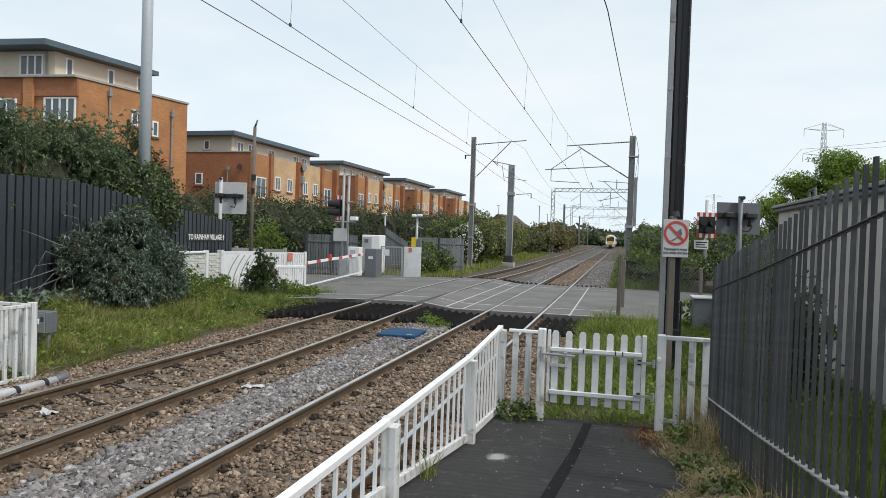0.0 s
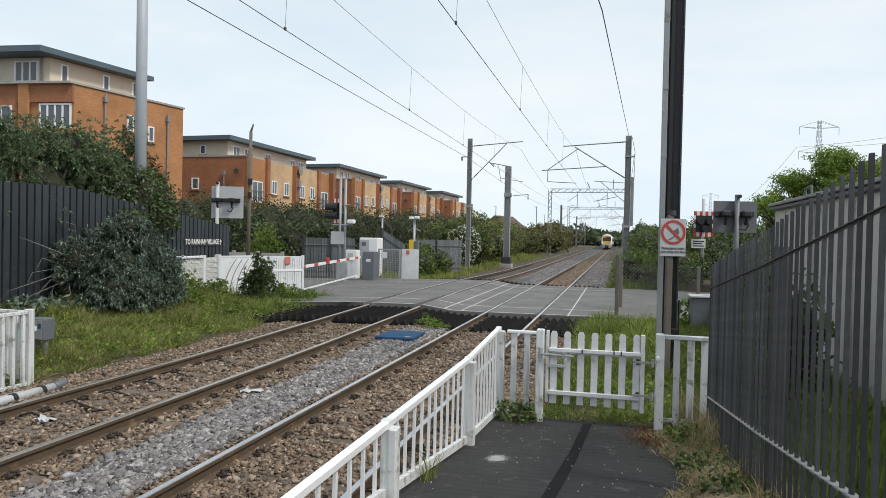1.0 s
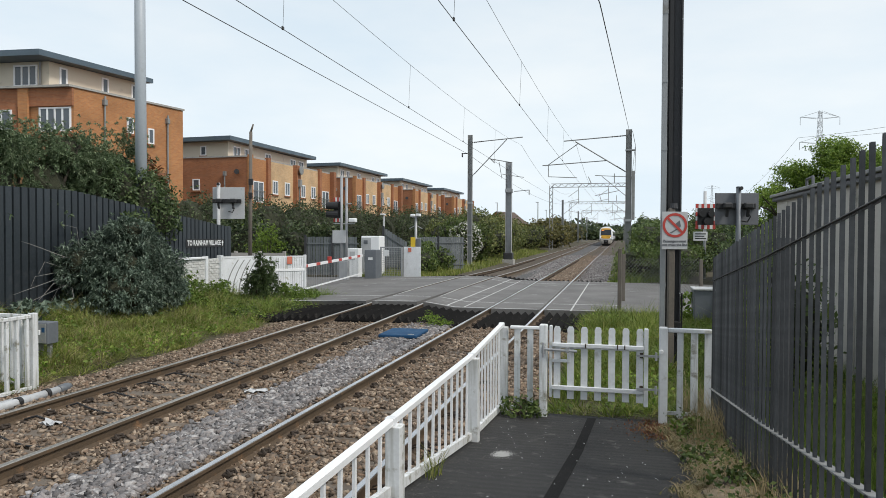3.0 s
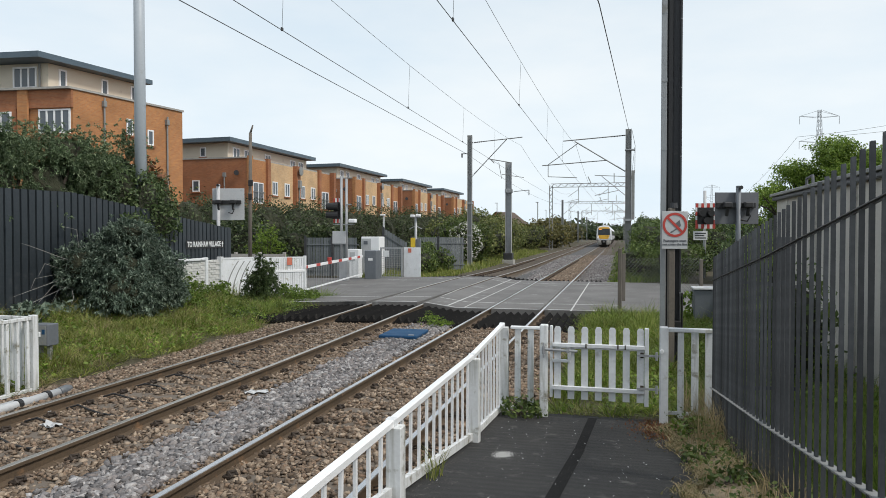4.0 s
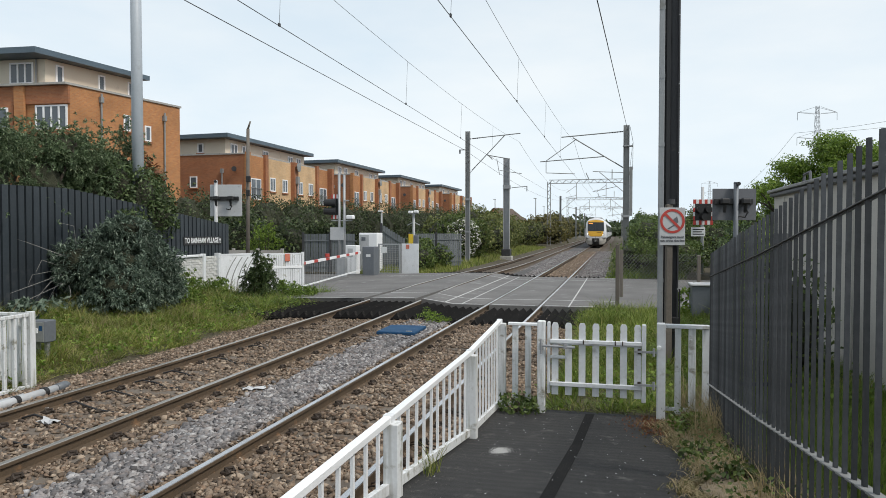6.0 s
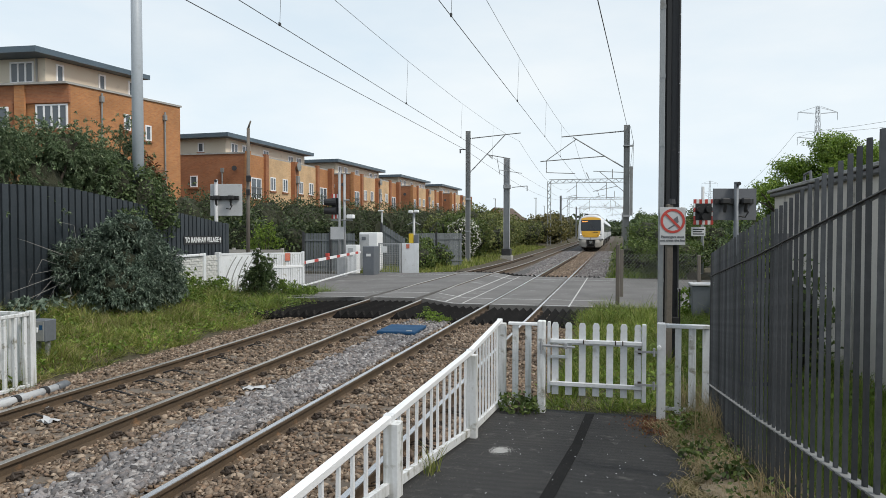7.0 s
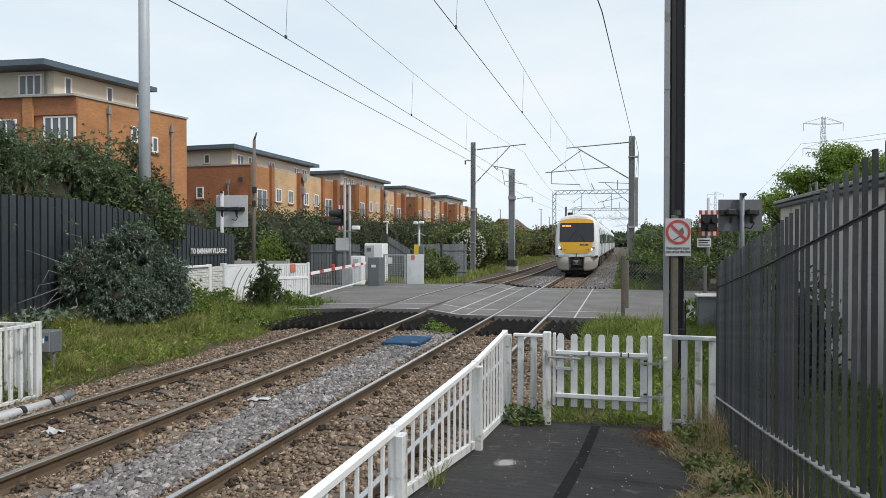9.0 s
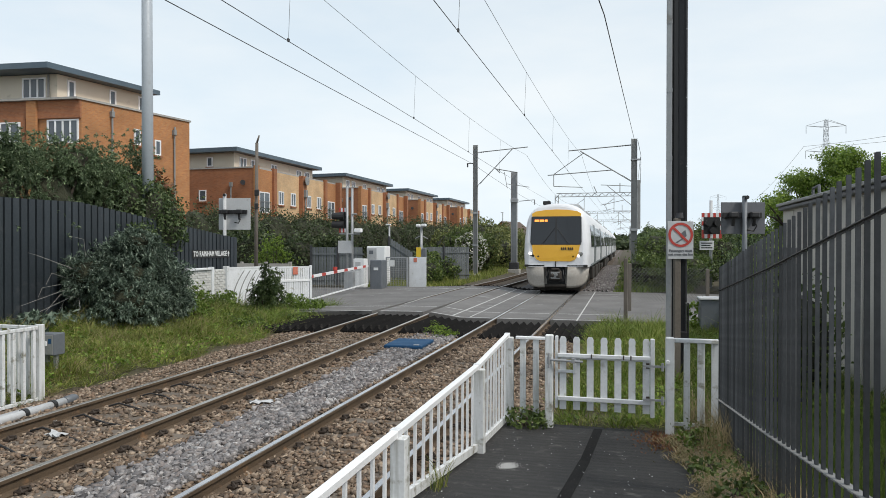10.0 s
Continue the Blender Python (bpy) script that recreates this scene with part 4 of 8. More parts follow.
def build_corner_block():
    """The tall nearest block: plain orange brick flank with two narrow windows and vent pipes."""
    x, y, top = -30.3, 33.4, 10.4
    b = thing("apartment_block", (x, y, 0), "tall orange brick apartment block with cream top storey", "apartment building", "apartment blocks", rz=-10.6)
    part("wall", MB().box(-20, 0, -0.3, 0, 8.2, top), BRICK_ORANGE, b, "orange brick flank wall")
    # Front is browner than the flank, partly to stand for its shade.
    part("facing", MB().box(-20, -0.1, -0.3, -3.4, -0.002, top - 0.002).box(-3.398, -0.1, -0.3, 0.0, -0.002, top - 2.56), BRICK_BROWN, b, "red-brown brick front, darkened for shade")
    part("pilaster", MB().box(-3.2, -0.25, -0.3, -2.6, -0.125, top - 0.01), BRICK_ORANGE, b)
    part("facing", MB().box(-3.398, -0.12, top - 1.04, 0.02, -0.002, top - 0.01), BRICK_BROWN, b)
    part("parapet", MB().box(-20.1, -0.35, top, 0.08, 0.2, top + 0.12).box(-0.2, 0.201, top, 0.08, 8.28, top + 0.12), GREY_CONC, b, "grey parapet coping")
    add_window(b, (-1.12, -0.002, top - 2.5), (1, 0, 0), (0, -1, 0), 1.95, 1.4, 4)
    add_window(b, (-4.35, -0.1, top - 2.4), (1, 0, 0), (0, -1, 0), 1.3, 1.2, 2)
    for yc, drop in ((3.87, 2.22), (5.48, 2.68)):
        for fl in range(3):
            add_window(b, (0.0, yc, top - drop + 0.1 - 2.8 * fl), (0, 1, 0), (1, 0, 0), 0.48, 1.0, 1)
    for yc, dz in ((1.98, 0.35), (6.78, 0.75)):
        part("flue", MB().rod((0.12, yc, 1), (0.12, yc, top - dz), 0.055).box(0.001, yc - 0.11, top - dz - 0.35, 0.24, yc + 0.11, top - dz, 0.02).rod((0.14, yc, top - dz), (0.14, yc, top - dz + 0.2), 0.06), GALV_DULL, b, "grey vent pipe")
    part("upper_storey", MB().box(-19, 0.8, top + 0.001, -2.3, 7.3, top + 1.75), CREAM, b, "cream rendered set-back storey")
    for yc in (1.7, 4.6, 6.85):
        add_window(b, (-2.3, yc, top + 0.45), (0, 1, 0), (1, 0, 0), 0.5, 1.1, 1)
    add_window(b, (-3.75, 0.8, top + 0.32), (1, 0, 0), (0, -1, 0), 1.5, 1.25, 3)
    part("downpipe", MB().rod((-2.75, 0.7, top), (-2.75, 0.7, top + 1.74), 0.05), GALV_DULL, b)
    part("roof", MB().add([(-20, -0.6, top + 1.76), (-1.5, -0.6, top + 1.78), (-1.5, 7.5, top + 1.76), (-20, 7.5, top + 1.76), (-20, -0.6, top + 2.10), (-1.5, -0.6, top + 2.12), (-1.5, 7.5, top + 2.06), (-20, 7.5, top + 2.06)],
                          [(0, 3, 2, 1), (4, 5, 6, 7), (0, 1, 5, 4), (1, 2, 6, 5), (2, 3, 7, 6), (3, 0, 4, 7)]), ROOF, b, "thin blue-grey metal roof")

    # the front runs off at an obtuse angle to the flank
    for o in b.children_recursive:
        for vert in o.data.vertices:
            vert.co.y += 0.283 * min(0.0, vert.co.x)


build_corner_block()

# ---------------------------------------------------------------- overhead line


def i_mast(name, x, y, z0, z1, w, d, material, label, web=None):
    t = thing(name, (x, y, z0), label, "overhead line mast", "overhead line masts")
    h = z1 - z0
    part("flange", MB().box(-w / 2, -d / 2, 0, -w / 2 + 0.018, d / 2, h, 0.003), material, t)
    part("flange", MB().box(w / 2 - 0.018, -d / 2, 0, w / 2, d / 2, h, 0.003), material, t)
    part("web", MB().box(-w / 2 + 0.018, -0.01, 0, w / 2 - 0.018, 0.01, h), web or material, t)
    part("footing", MB().box(-w, -w, -0.3, w, w, 0.15, 0.03), GREY_CONC, t, "concrete foot")
    return t


SUPPORT_Y = 46.6


def near_mast():
    """Large H-section mast beside the ramp, light on its flange, the web's shade put in as dark colour, with cables and
    brackets.
    """
    m = thing("mast", (0.765, 11.4, -0.1), "tall two-tone steel overhead line mast on the grass behind the gate", "overhead line mast", "overhead line masts", rz=-2)
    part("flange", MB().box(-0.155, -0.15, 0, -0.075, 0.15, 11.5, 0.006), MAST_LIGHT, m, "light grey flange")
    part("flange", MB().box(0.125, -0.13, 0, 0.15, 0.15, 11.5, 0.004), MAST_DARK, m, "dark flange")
    part("web", MB().box(-0.074, -0.03, 0, 0.124, 0.02, 11.5), MAST_DARK, m, "web coloured dark for its shade")
    part("trunking", MB().box(-0.05, -0.09, 0.9, 0.02, -0.031, 11.5, 0.006), BLACK, m, "black cable trunking")
    part("junction_box", MB().box(0.055, -0.14, 0.62, 0.16, -0.032, 0.86, 0.012), BLACK, m, "black junction box")
    for k in range(9):
        part("rivet_plate", MB().box(-0.16, -0.156, 1.4 + 1.05 * k, -0.07, -0.151, 1.46 + 1.05 * k), MAST_LIGHT, m)
        part("bolt", MB().rod((0.137, -0.131, 1.3 + 1.05 * k), (0.137, -0.145, 1.3 + 1.05 * k), 0.01, 0.01, 6), GALV, m)
    part("cable", MB().rod((0.17, -0.08, 0.2), (0.17, -0.08, 1.3), 0.013), BLACK, m)
    part("footing", MB().box(-0.35, -0.35, -0.25, 0.35, 0.35, 0.05, 0.04), GREY_CONC, m, "concrete foot")


near_mast()


def insulator(p, q, r=0.05):
    mb = MB()
    p, q = Vector(p), Vector(q)
    for k in range(6):
        a = p.lerp(q, k / 6)
        b = p.lerp(q, (k + 0.55) / 6)
        mb.rod(a, b, r, r * 0.5, 8)
    return mb


def cantilever_left():
    m = i_mast("mast", -9.97, SUPPORT_Y, -0.1, 8.9, 0.30, 0.26, GALV_DULL, "grey steel overhead line mast with a bracket arm")
    part("top_tube", MB().rod((0.3, 0, 8.5), (3.6, 0, 8.75), 0.032), GALV_DULL, m)
    part("insulator", insulator((0.15, 0, 8.48), (0.9, 0, 8.54)), BLACK, m)
    part("brace", MB().rod((0.3, 0, 6.35), (2.55, 0, 8.66), 0.032), GALV_DULL, m)
    part("registration_arm", MB().rod((1.35, 0, 7.35), (2.9, 0, 7.05), 0.03).rod((1.35, 0, 7.4), (1.7, 0, 7.05), 0.03).rod((2.0, 0, 7.1), (2.2, 0, 6.0), 0.02).rod((2.2, 0, 6.3), (3.7, 0, 6.05), 0.02), GALV_DULL, m)
    part("insulator", insulator((0.15, 0, 6.2), (0.55, 0, 6.6)), BLACK, m)
    part("wire_bracket", MB().rod((-0.15, 0, 7.75), (-0.6, 0, 7.75), 0.03).rod((-0.55, 0, 7.72), (-0.55, 0, 7.5), 0.05), BLACK, m)
    part("band", MB().box(-0.18, -0.15, 4.3, 0.18, 0.15, 4.42), GALV, m)
    part("band", MB().box(-0.18, -0.15, 2.1, 0.18, 0.15, 2.2), GALV, m)


cantilever_left()


def cantilever_right():
    m = i_mast("mast", 0.51, 47.0, -0.1, 9.0, 0.38, 0.36, GALV_DULL, "grey steel overhead line mast with a long bracket arm")
    part("top_tube", MB().rod((-0.2, 0, 8.7), (-4.2, 0, 8.45), 0.036), GALV_DULL, m)
    part("insulator", insulator((-0.2, 0, 8.7), (-1.2, 0, 8.63)), BLACK, m)
    part("strut", MB().rod((-3.45, 0, 8.4), (-0.2, 0, 6.35), 0.038).rod((-3.2, 0, 8.3), (-5.2, 0, 6.9), 0.026), GALV_DULL, m)
    part("registration_arm", MB().rod((-1.4, 0, 7.1), (-5.6, 0, 6.85), 0.032).rod((-5.2, 0, 6.85), (-5.2, 0, 6.1), 0.025).rod((-5.2, 0, 6.1), (-3.3, 0, 6.0), 0.025), GALV_DULL, m)
    part("insulator", insulator((-0.2, 0, 6.35), (-0.8, 0, 6.75)), BLACK, m)
    part("side_rail", MB().box(0.20, -0.06, 3.2, 0.40, 0.10, 6.4, 0.01), GALV_DULL, m, "grey weight guide beside the mast")
    part("band", MB().box(-0.22, -0.2, 3.1, 0.22, 0.2, 3.25), GALV, m)
    part("band", MB().box(-0.22, -0.2, 7.7, 0.4, 0.2, 7.78), GALV, m)
    part("cable", MB().path([(0.22, 0, 9.0), (0.42, 0, 8.0), (0.40, 0, 6.2)], 0.014), BLACK, m)


cantilever_right()


def middle_mast():
    m = i_mast("mast", -8.5, 54.3, 0.0, 7.8, 0.46, 0.42, GALV, "wide grey concrete-footed steel mast beside the far track")
    part("bracket", MB().box(-0.26, -0.24, 5.4, 0.3, 0.24, 5.7, 0.02).rod((0.4, 0, 5.5), (1.6, 0, 5.6), 0.03).rod((1.6, 0, 5.6), (1.6, 0, 5.2), 0.04), GALV, m)
    part("base", MB().box(-0.36, -0.34, 0.15, 0.36, 0.34, 0.7, 0.05), MAST_DARK, m, "dark base frame")


middle_mast()


def lattice(mb, p, q, w, n, r=0.02):
    """A square lattice boom from p to q."""
    p, q = Vector(p), Vector(q)
    d = (q - p).normalized()
    up = Vector((0, 0, 1)) if abs(d.z) < 0.9 else Vector((0, 1, 0))
    a = d.cross(up).normalized() * (w / 2)
    b = up * (w / 2)
    for sa in (-1, 1):
        for sb in (-1, 1):
            mb.rod(p + sa * a + sb * b, q + sa * a + sb * b, r, r, 4)
    for k in range(n):
        u, v = p.lerp(q, k / n), p.lerp(q, (k + 1) / n)
        s = 1 if k % 2 else -1
        for sa in (-1, 1):
            mb.rod(u + sa * a + s * b, v + sa * a - s * b, r * 0.7, r * 0.7, 4, False)
            mb.rod(u + s * a + sa * b, v - s * a + sa * b, r * 0.7, r * 0.7, 4, False)


def portal(y, xl, xr, h):
    g = thing("portal_gantry", (0, y, 0), "grey lattice portal gantry spanning both tracks", "overhead line gantry", "portal gantries")
    mb = MB()
    lattice(mb, (xl, 0, -0.2), (xl, 0, h), 0.45, 18, 0.04)
    part("leg", mb, GALV_DULL, g)
    mb = MB()
    lattice(mb, (xr, 0, -0.2), (xr, 0, h), 0.45, 18, 0.04)
    part("leg", mb, GALV_DULL, g)
    mb = MB()
    lattice(mb, (xl, 0, h), (xr, 0, h), 0.5, 22, 0.036)
    part("beam", mb, GALV_DULL, g)
    for x in (far_x(y), NEAR_X):
        part("dropper", MB().rod((x + 1.2, 0, h - 0.3), (x + 1.2, 0, 6.6), 0.04).rod((x + 1.2, 0, 7.2), (x - 0.3, 0, 6.9), 0.03).rod((x + 1.2, 0, h - 0.6), (x - 0.2, 0, 7.6), 0.03), GALV_DULL, g)
    part("stub", MB().rod((NEAR_X + 2.0, 0, h + 0.3), (NEAR_X + 2.0, 0, h + 1.6), 0.06).rod((NEAR_X - 1.2, 0, h + 0.3), (NEAR_X - 1.6, 0, h + 1.2), 0.06), GALV_DULL, g)


portal(101.0, -9.65, 1.1, 9.2)
portal(160.0, -11.0, 1.75, 9.4)
portal(222.0, -11.5, 2.4, 9.6)


def far_mast(x, y, h, arm):
    m = i_mast("mast", x, y, -0.2, h, 0.35, 0.3, GALV_DULL, "distant grey overhead line mast with a bracket arm")
    part("arm", MB().rod((0, 0, h - 0.4), (arm, 0, h - 0.2), 0.035).rod((0, 0, h - 2.6), (arm * 0.8, 0, h - 0.3), 0.035).rod((arm * 0.3, 0, h - 1.8), (arm, 0, h - 2.3), 0.03), GALV_DULL, m)


far_mast(0.85, 74.0, 8.7, -3.4)
for y in (130.0, 190.0, 255.0):
    far_mast(-10.3 - (y - 130) * 0.01, y, 8.6, 3.4)
    far_mast(1.4, y, 8.6, -3.6)


def wire(name, pts, r, label):
    mb = MB()
    mb.path(pts, r, 5)
    return tagged(part(name, mb, WIRE), label, "overhead wire", "overhead wires")


def sag(p, q, drop, n=14):
    p, q = Vector(p), Vector(q)
    return [p.lerp(q, k / n) - Vector((0, 0, drop * 4 * (k / n) * (1 - k / n))) for k in range(n + 1)]


def build_wires():
    for cx, zc, zm, zs in ((lambda y: NEAR_X, 5.87, 7.13, 8.0), (far_x, 5.94, 7.22, 8.1)):
        contact = [(cx(y) - 0.05, y, zc) for y in (-14, 0, 8, 16, 24, 32, 40, SUPPORT_Y)] + [(cx(y), y, zc + 0.1) for y in (74, 101, 130, 160, 222)]
        wire("contact_wire", contact, 0.0075, "taut contact wire over the track")
        low, high = -13.0, SUPPORT_Y
        cat = []
        for k in range(17):
            y = low + (high - low) * k / 16
            u = (y - (low + high) / 2) / ((high - low) / 2)
            cat.append((cx(y), y, zm + (zs - zm) * u * u))
        wire("catenary_wire", cat, 0.0055, "sagging catenary wire above the contact wire")
        for a, b in ((SUPPORT_Y, 101.0), (101.0, 160.0), (160.0, 222.0)):
            wire("catenary_wire", sag((cx(a), a, zs), (cx(b), b, zs), 1.2), 0.009, "sagging catenary wire above the contact wire")
        for y in (4.0, 12.0, 20.3, 28.2, 36.0):
            u = (y - (low + high) / 2) / ((high - low) / 2)
            wire("dropper_wire", [(cx(y) - 0.05, y, zc), (cx(y), y, zm + (zs - zm) * u * u)], 0.004, "thin dropper between the two wires")
            tagged(part("wire_clamp", MB().box(cx(y) - 0.065, y - 0.03, zc - 0.01, cx(y) - 0.035, y + 0.03, zc + 0.05), WIRE), "small dark clamp on the contact wire", "wire clamp", "wire clamps")
    wire("feeder_wire", sag((-9.9, -10, 7.62), (-10.15, SUPPORT_Y, 7.62), 0.05) + sag((-10.15, SUPPORT_Y, 7.62), (-10.4, 130, 7.8), 0.8), 0.012, "thick feeder wire beside the far track")
    wire("feeder_wire", [(-1.3, 2, 6.3), (-0.42, 14.0, 6.6), (0.6, 45.0, 8.2), (0.7, 47.0, 8.3)], 0.0115, "dark feeder wire running to the mast")
    wire("feeder_wire", sag((0.9, 47, 7.8), (1.2, 130, 7.8), 0.9), 0.013, "dark feeder wire running to the mast")


build_wires()

# ---------------------------------------------------------------- the train
SCREEN_GLASS = glass_mat("windscreen_glass", (0.020, 0.023, 0.027), 0.05)
TRAIN_WHITE = mat("train_white_paint", (0.74, 0.75, 0.77), (0.68, 0.69, 0.71), 0.6, 20, 0.35, 0, 0.02, 0.002, 0, (0.6, 0.58, 0.55), 0.04)
TRAIN_GREY = mat("train_light_grey_valance", (0.40, 0.375, 0.34), (0.27, 0.25, 0.22), 1.0, 18, 0.55, 0, 0.05, 0.003, 0, (0.28, 0.25, 0.21), 0.15)
TRAIN_YELLOW = mat("train_yellow_end", (0.76, 0.42, 0.035), (0.70, 0.37, 0.03), 1.0, 20, 0.4, 0, 0.02, 0.002, 0)
TRAIN_ROOF = mat("train_grey_roof", (0.45, 0.46, 0.47), (0.36, 0.37, 0.38), 1.0, 15, 0.5, 0, 0.05, 0.003, 0)
TRAIN_UNDER = mat("train_underframe", (0.03, 0.027, 0.024), (0.055, 0.047, 0.04), 2, 25, 0.8, 0.2, 0.3, 0.01, 0)
TRAIN_PURPLE = mat("train_door_paint", (0.22, 0.24, 0.25), (0.17, 0.19, 0.2), 1.0, 15, 0.4, 0, 0.02, 0.002, 0)
LAMP_ON = mat("lit_headlamp", (1.0, 0.97, 0.9), (1.0, 0.97, 0.9), 1, 1, 0.2, 0, 0, 0, 0, emit=3.0)
LED_ORANGE = mat("orange_display", (1.0, 0.30, 0.05), (1.0, 0.30, 0.05), 1, 1, 0.3, 0, 0, 0, 0, emit=1.3)


def body_ring(y, inset=0.0, drop=0.0, low=1.17):
    """Cross-section of the carriage at y, anticlockwise."""
    half = [(0.0, 3.86), (0.45, 3.83), (0.85, 3.72), (1.12, 3.50), (1.27, 3.20), (1.34, 2.7), (1.385, 2.1), (1.385, 1.7), (1.36, low)]
    half = [(np.interp(u, range(9), [q[0] for q in half]), np.interp(u, range(9), [q[1] for q in half])) for u in (0, 0.5, 1, 1.5, 2, 2.5, 3, 3.5, 4, 4.5, 5, 6, 7, 8)]
    half = [half[0]] + [(0.25 * half[i - 1][0] + 0.5 * half[i][0] + 0.25 * half[i + 1][0], 0.25 * half[i - 1][1] + 0.5 * half[i][1] + 0.25 * half[i + 1][1]) for i in range(1, 13)] + [half[13]]
    pts = [(max(x - inset * (x / 1.385), 0) if x else 0.0, z - (drop if z > 3.3 else drop * max(0, (z - 2.2)) / 1.1)) for x, z in half]
    ring = [(-x, z) for x, z in pts[::-1]] + [(x, z) for x, z in pts[1:]]
    return [Vector((x, y, z)) for x, z in ring]


def build_carriage(train, y0, first):
    """One carriage, its front at y0 and 19.8 m long."""
    mb = MB()
    if first:
        rake = lambda z: max(0, z - 1.9) * 0.22
        spec = ((0.0, 0.25, 0.15), (0.04, 0.16, 0.09), (0.12, 0.09, 0.05), (0.28, 0.035, 0.02), (0.6, 0.0, 0.0), (1.4, 0.0, 0.0), (19.8, 0.0, 0.0))
        rings = []
        for y, inset, drop in spec:
            k = max(0, 1 - y / 1.4)
            rings.append([Vector((p.x, p.y + rake(p.z) * k, p.z)) for p in body_ring(y, inset, drop)])
    else:
        rings = [body_ring(0.0, 0.03), body_ring(0.05), body_ring(19.75), body_ring(19.8, 0.03)]
    n = len(rings[0])
    for r in rings:
        mb.v += [(p.x, p.y + y0, p.z) for p in r]
    for j in range(len(rings) - 1):
        for i in range(n - 1):
            mb.f.append((j * n + i, j * n + i + 1, (j + 1) * n + i + 1, (j + 1) * n + i))
        mb.f.append((j * n + n - 1, j * n, (j + 1) * n, (j + 1) * n + n - 1))
    for base in (0, (len(rings) - 1) * n):
        for i in range(n // 2):
            mb.f.append((base + i, base + i + 1, base + n - 2 - i, base + n - 1 - i) if n - 2 - i > i + 1 else (base + i, base + i + 1, base + n - 1 - i))
    car = part("carriage", mb, TRAIN_WHITE, train, "white multiple-unit carriage")
    part("roof_box", MB().box(-0.7, y0 + 4, 3.86, 0.7, y0 + 8, 4.0, 0.05).box(-0.7, y0 + 11, 3.86, 0.7, y0 + 15, 4.0, 0.05), TRAIN_ROOF, car)
    side = lambda z: float(np.interp(z, (1.0, 1.6, 2.1, 2.7, 3.2), (1.36, 1.385, 1.385, 1.34, 1.27)))
    for s in (-1, 1):
        a = 1.75 if first else 0.6
        for ya, yb in ((a, 4.6), (6.5, 12.9), (14.8, 19.2)):
            w = MB()
            w.add([(s * (side(z) + o), y0 + y, z) for o in (0.012, -0.02) for y, z in ((ya, 2.0), (yb, 2.0), (yb, 2.72), (ya, 2.72), (ya, 2.95), (yb, 2.95))],
                  [(0, 1, 2, 3), (3, 2, 5, 4), (0, 3, 9, 6), (3, 4, 10, 9), (4, 5, 11, 10), (1, 7, 8, 2), (2, 8, 11, 5), (0, 6, 7, 1)])
            part("window_band", w, GLASS_TRAIN, car)
        for yc in (5.55, 13.85):
            for o in (-0.47, 0.47):
                d = MB()
                d.add([(s * (side(z) + o2), y0 + yc + o + y, z) for o2 in (0.02, -0.02) for y, z in ((-0.44, 1.18), (0.44, 1.18), (0.44, 2.1), (-0.44, 2.1), (-0.44, 3.05), (0.44, 3.05))],
                      [(0, 1, 2, 3), (3, 2, 5, 4), (0, 3, 9, 6), (3, 4, 10, 9), (4, 5, 11, 10), (1, 7, 8, 2), (2, 8, 11, 5), (0, 6, 7, 1)])
                door = part("door", d, TRAIN_PURPLE, car, "grey sliding door leaf")
                g = MB()
                g.add([(s * (side(z) + 0.028), y0 + yc + o + y, z) for y, z in ((-0.25, 1.95), (0.25, 1.95), (0.25, 2.8), (-0.25, 2.8))], [(0, 1, 2, 3)])
                part("pane", g, GLASS_TRAIN, door)
        stripe = MB().box(s * 1.365, y0 + (1.5 if first else 0.2), 1.175, s * 1.388, y0 + 19.7, 1.26)
        part("sill_stripe", stripe, TRAIN_PURPLE, car)
    under = MB().box(-1.25, y0 + 0.6, 1.02, 1.25, y0 + 19.6, 1.169, 0.02)
    for a, c, zb, xo in ((5.2, 6.9, 0.42, 1.30), (7.1, 8.0, 0.55, 1.26), (8.3, 10.8, 0.38, 1.32), (11.1, 12.2, 0.5, 1.24), (12.4, 14.6, 0.42, 1.30)):
        under.box(-xo, y0 + a, zb, xo, y0 + c, 1.019, 0.05)
    part("equipment", under, TRAIN_UNDER, car, "dark underfloor equipment")
    for yb in (3.2, 16.8):
        bog = part("bogie", MB().box(-1.15, y0 + yb - 1.7, 0.42, -0.95, y0 + yb + 1.7, 0.75, 0.05).box(0.95, y0 + yb - 1.7, 0.42, 1.15, y0 + yb + 1.7, 0.75, 0.05).box(-0.95, y0 + yb - 0.3, 0.4, 0.95, y0 + yb + 0.3, 0.8, 0.04), TRAIN_UNDER, car, "dark bogie frame")
        for o in (-1.3, 1.3):
            for s in (-1, 1):
                part("wheel", MB().rod((s * 0.70, y0 + yb + o, 0.42), (s * 0.83, y0 + yb + o, 0.42), 0.42, 0.42, 18), CLIP, bog, "steel wheel")
    return car


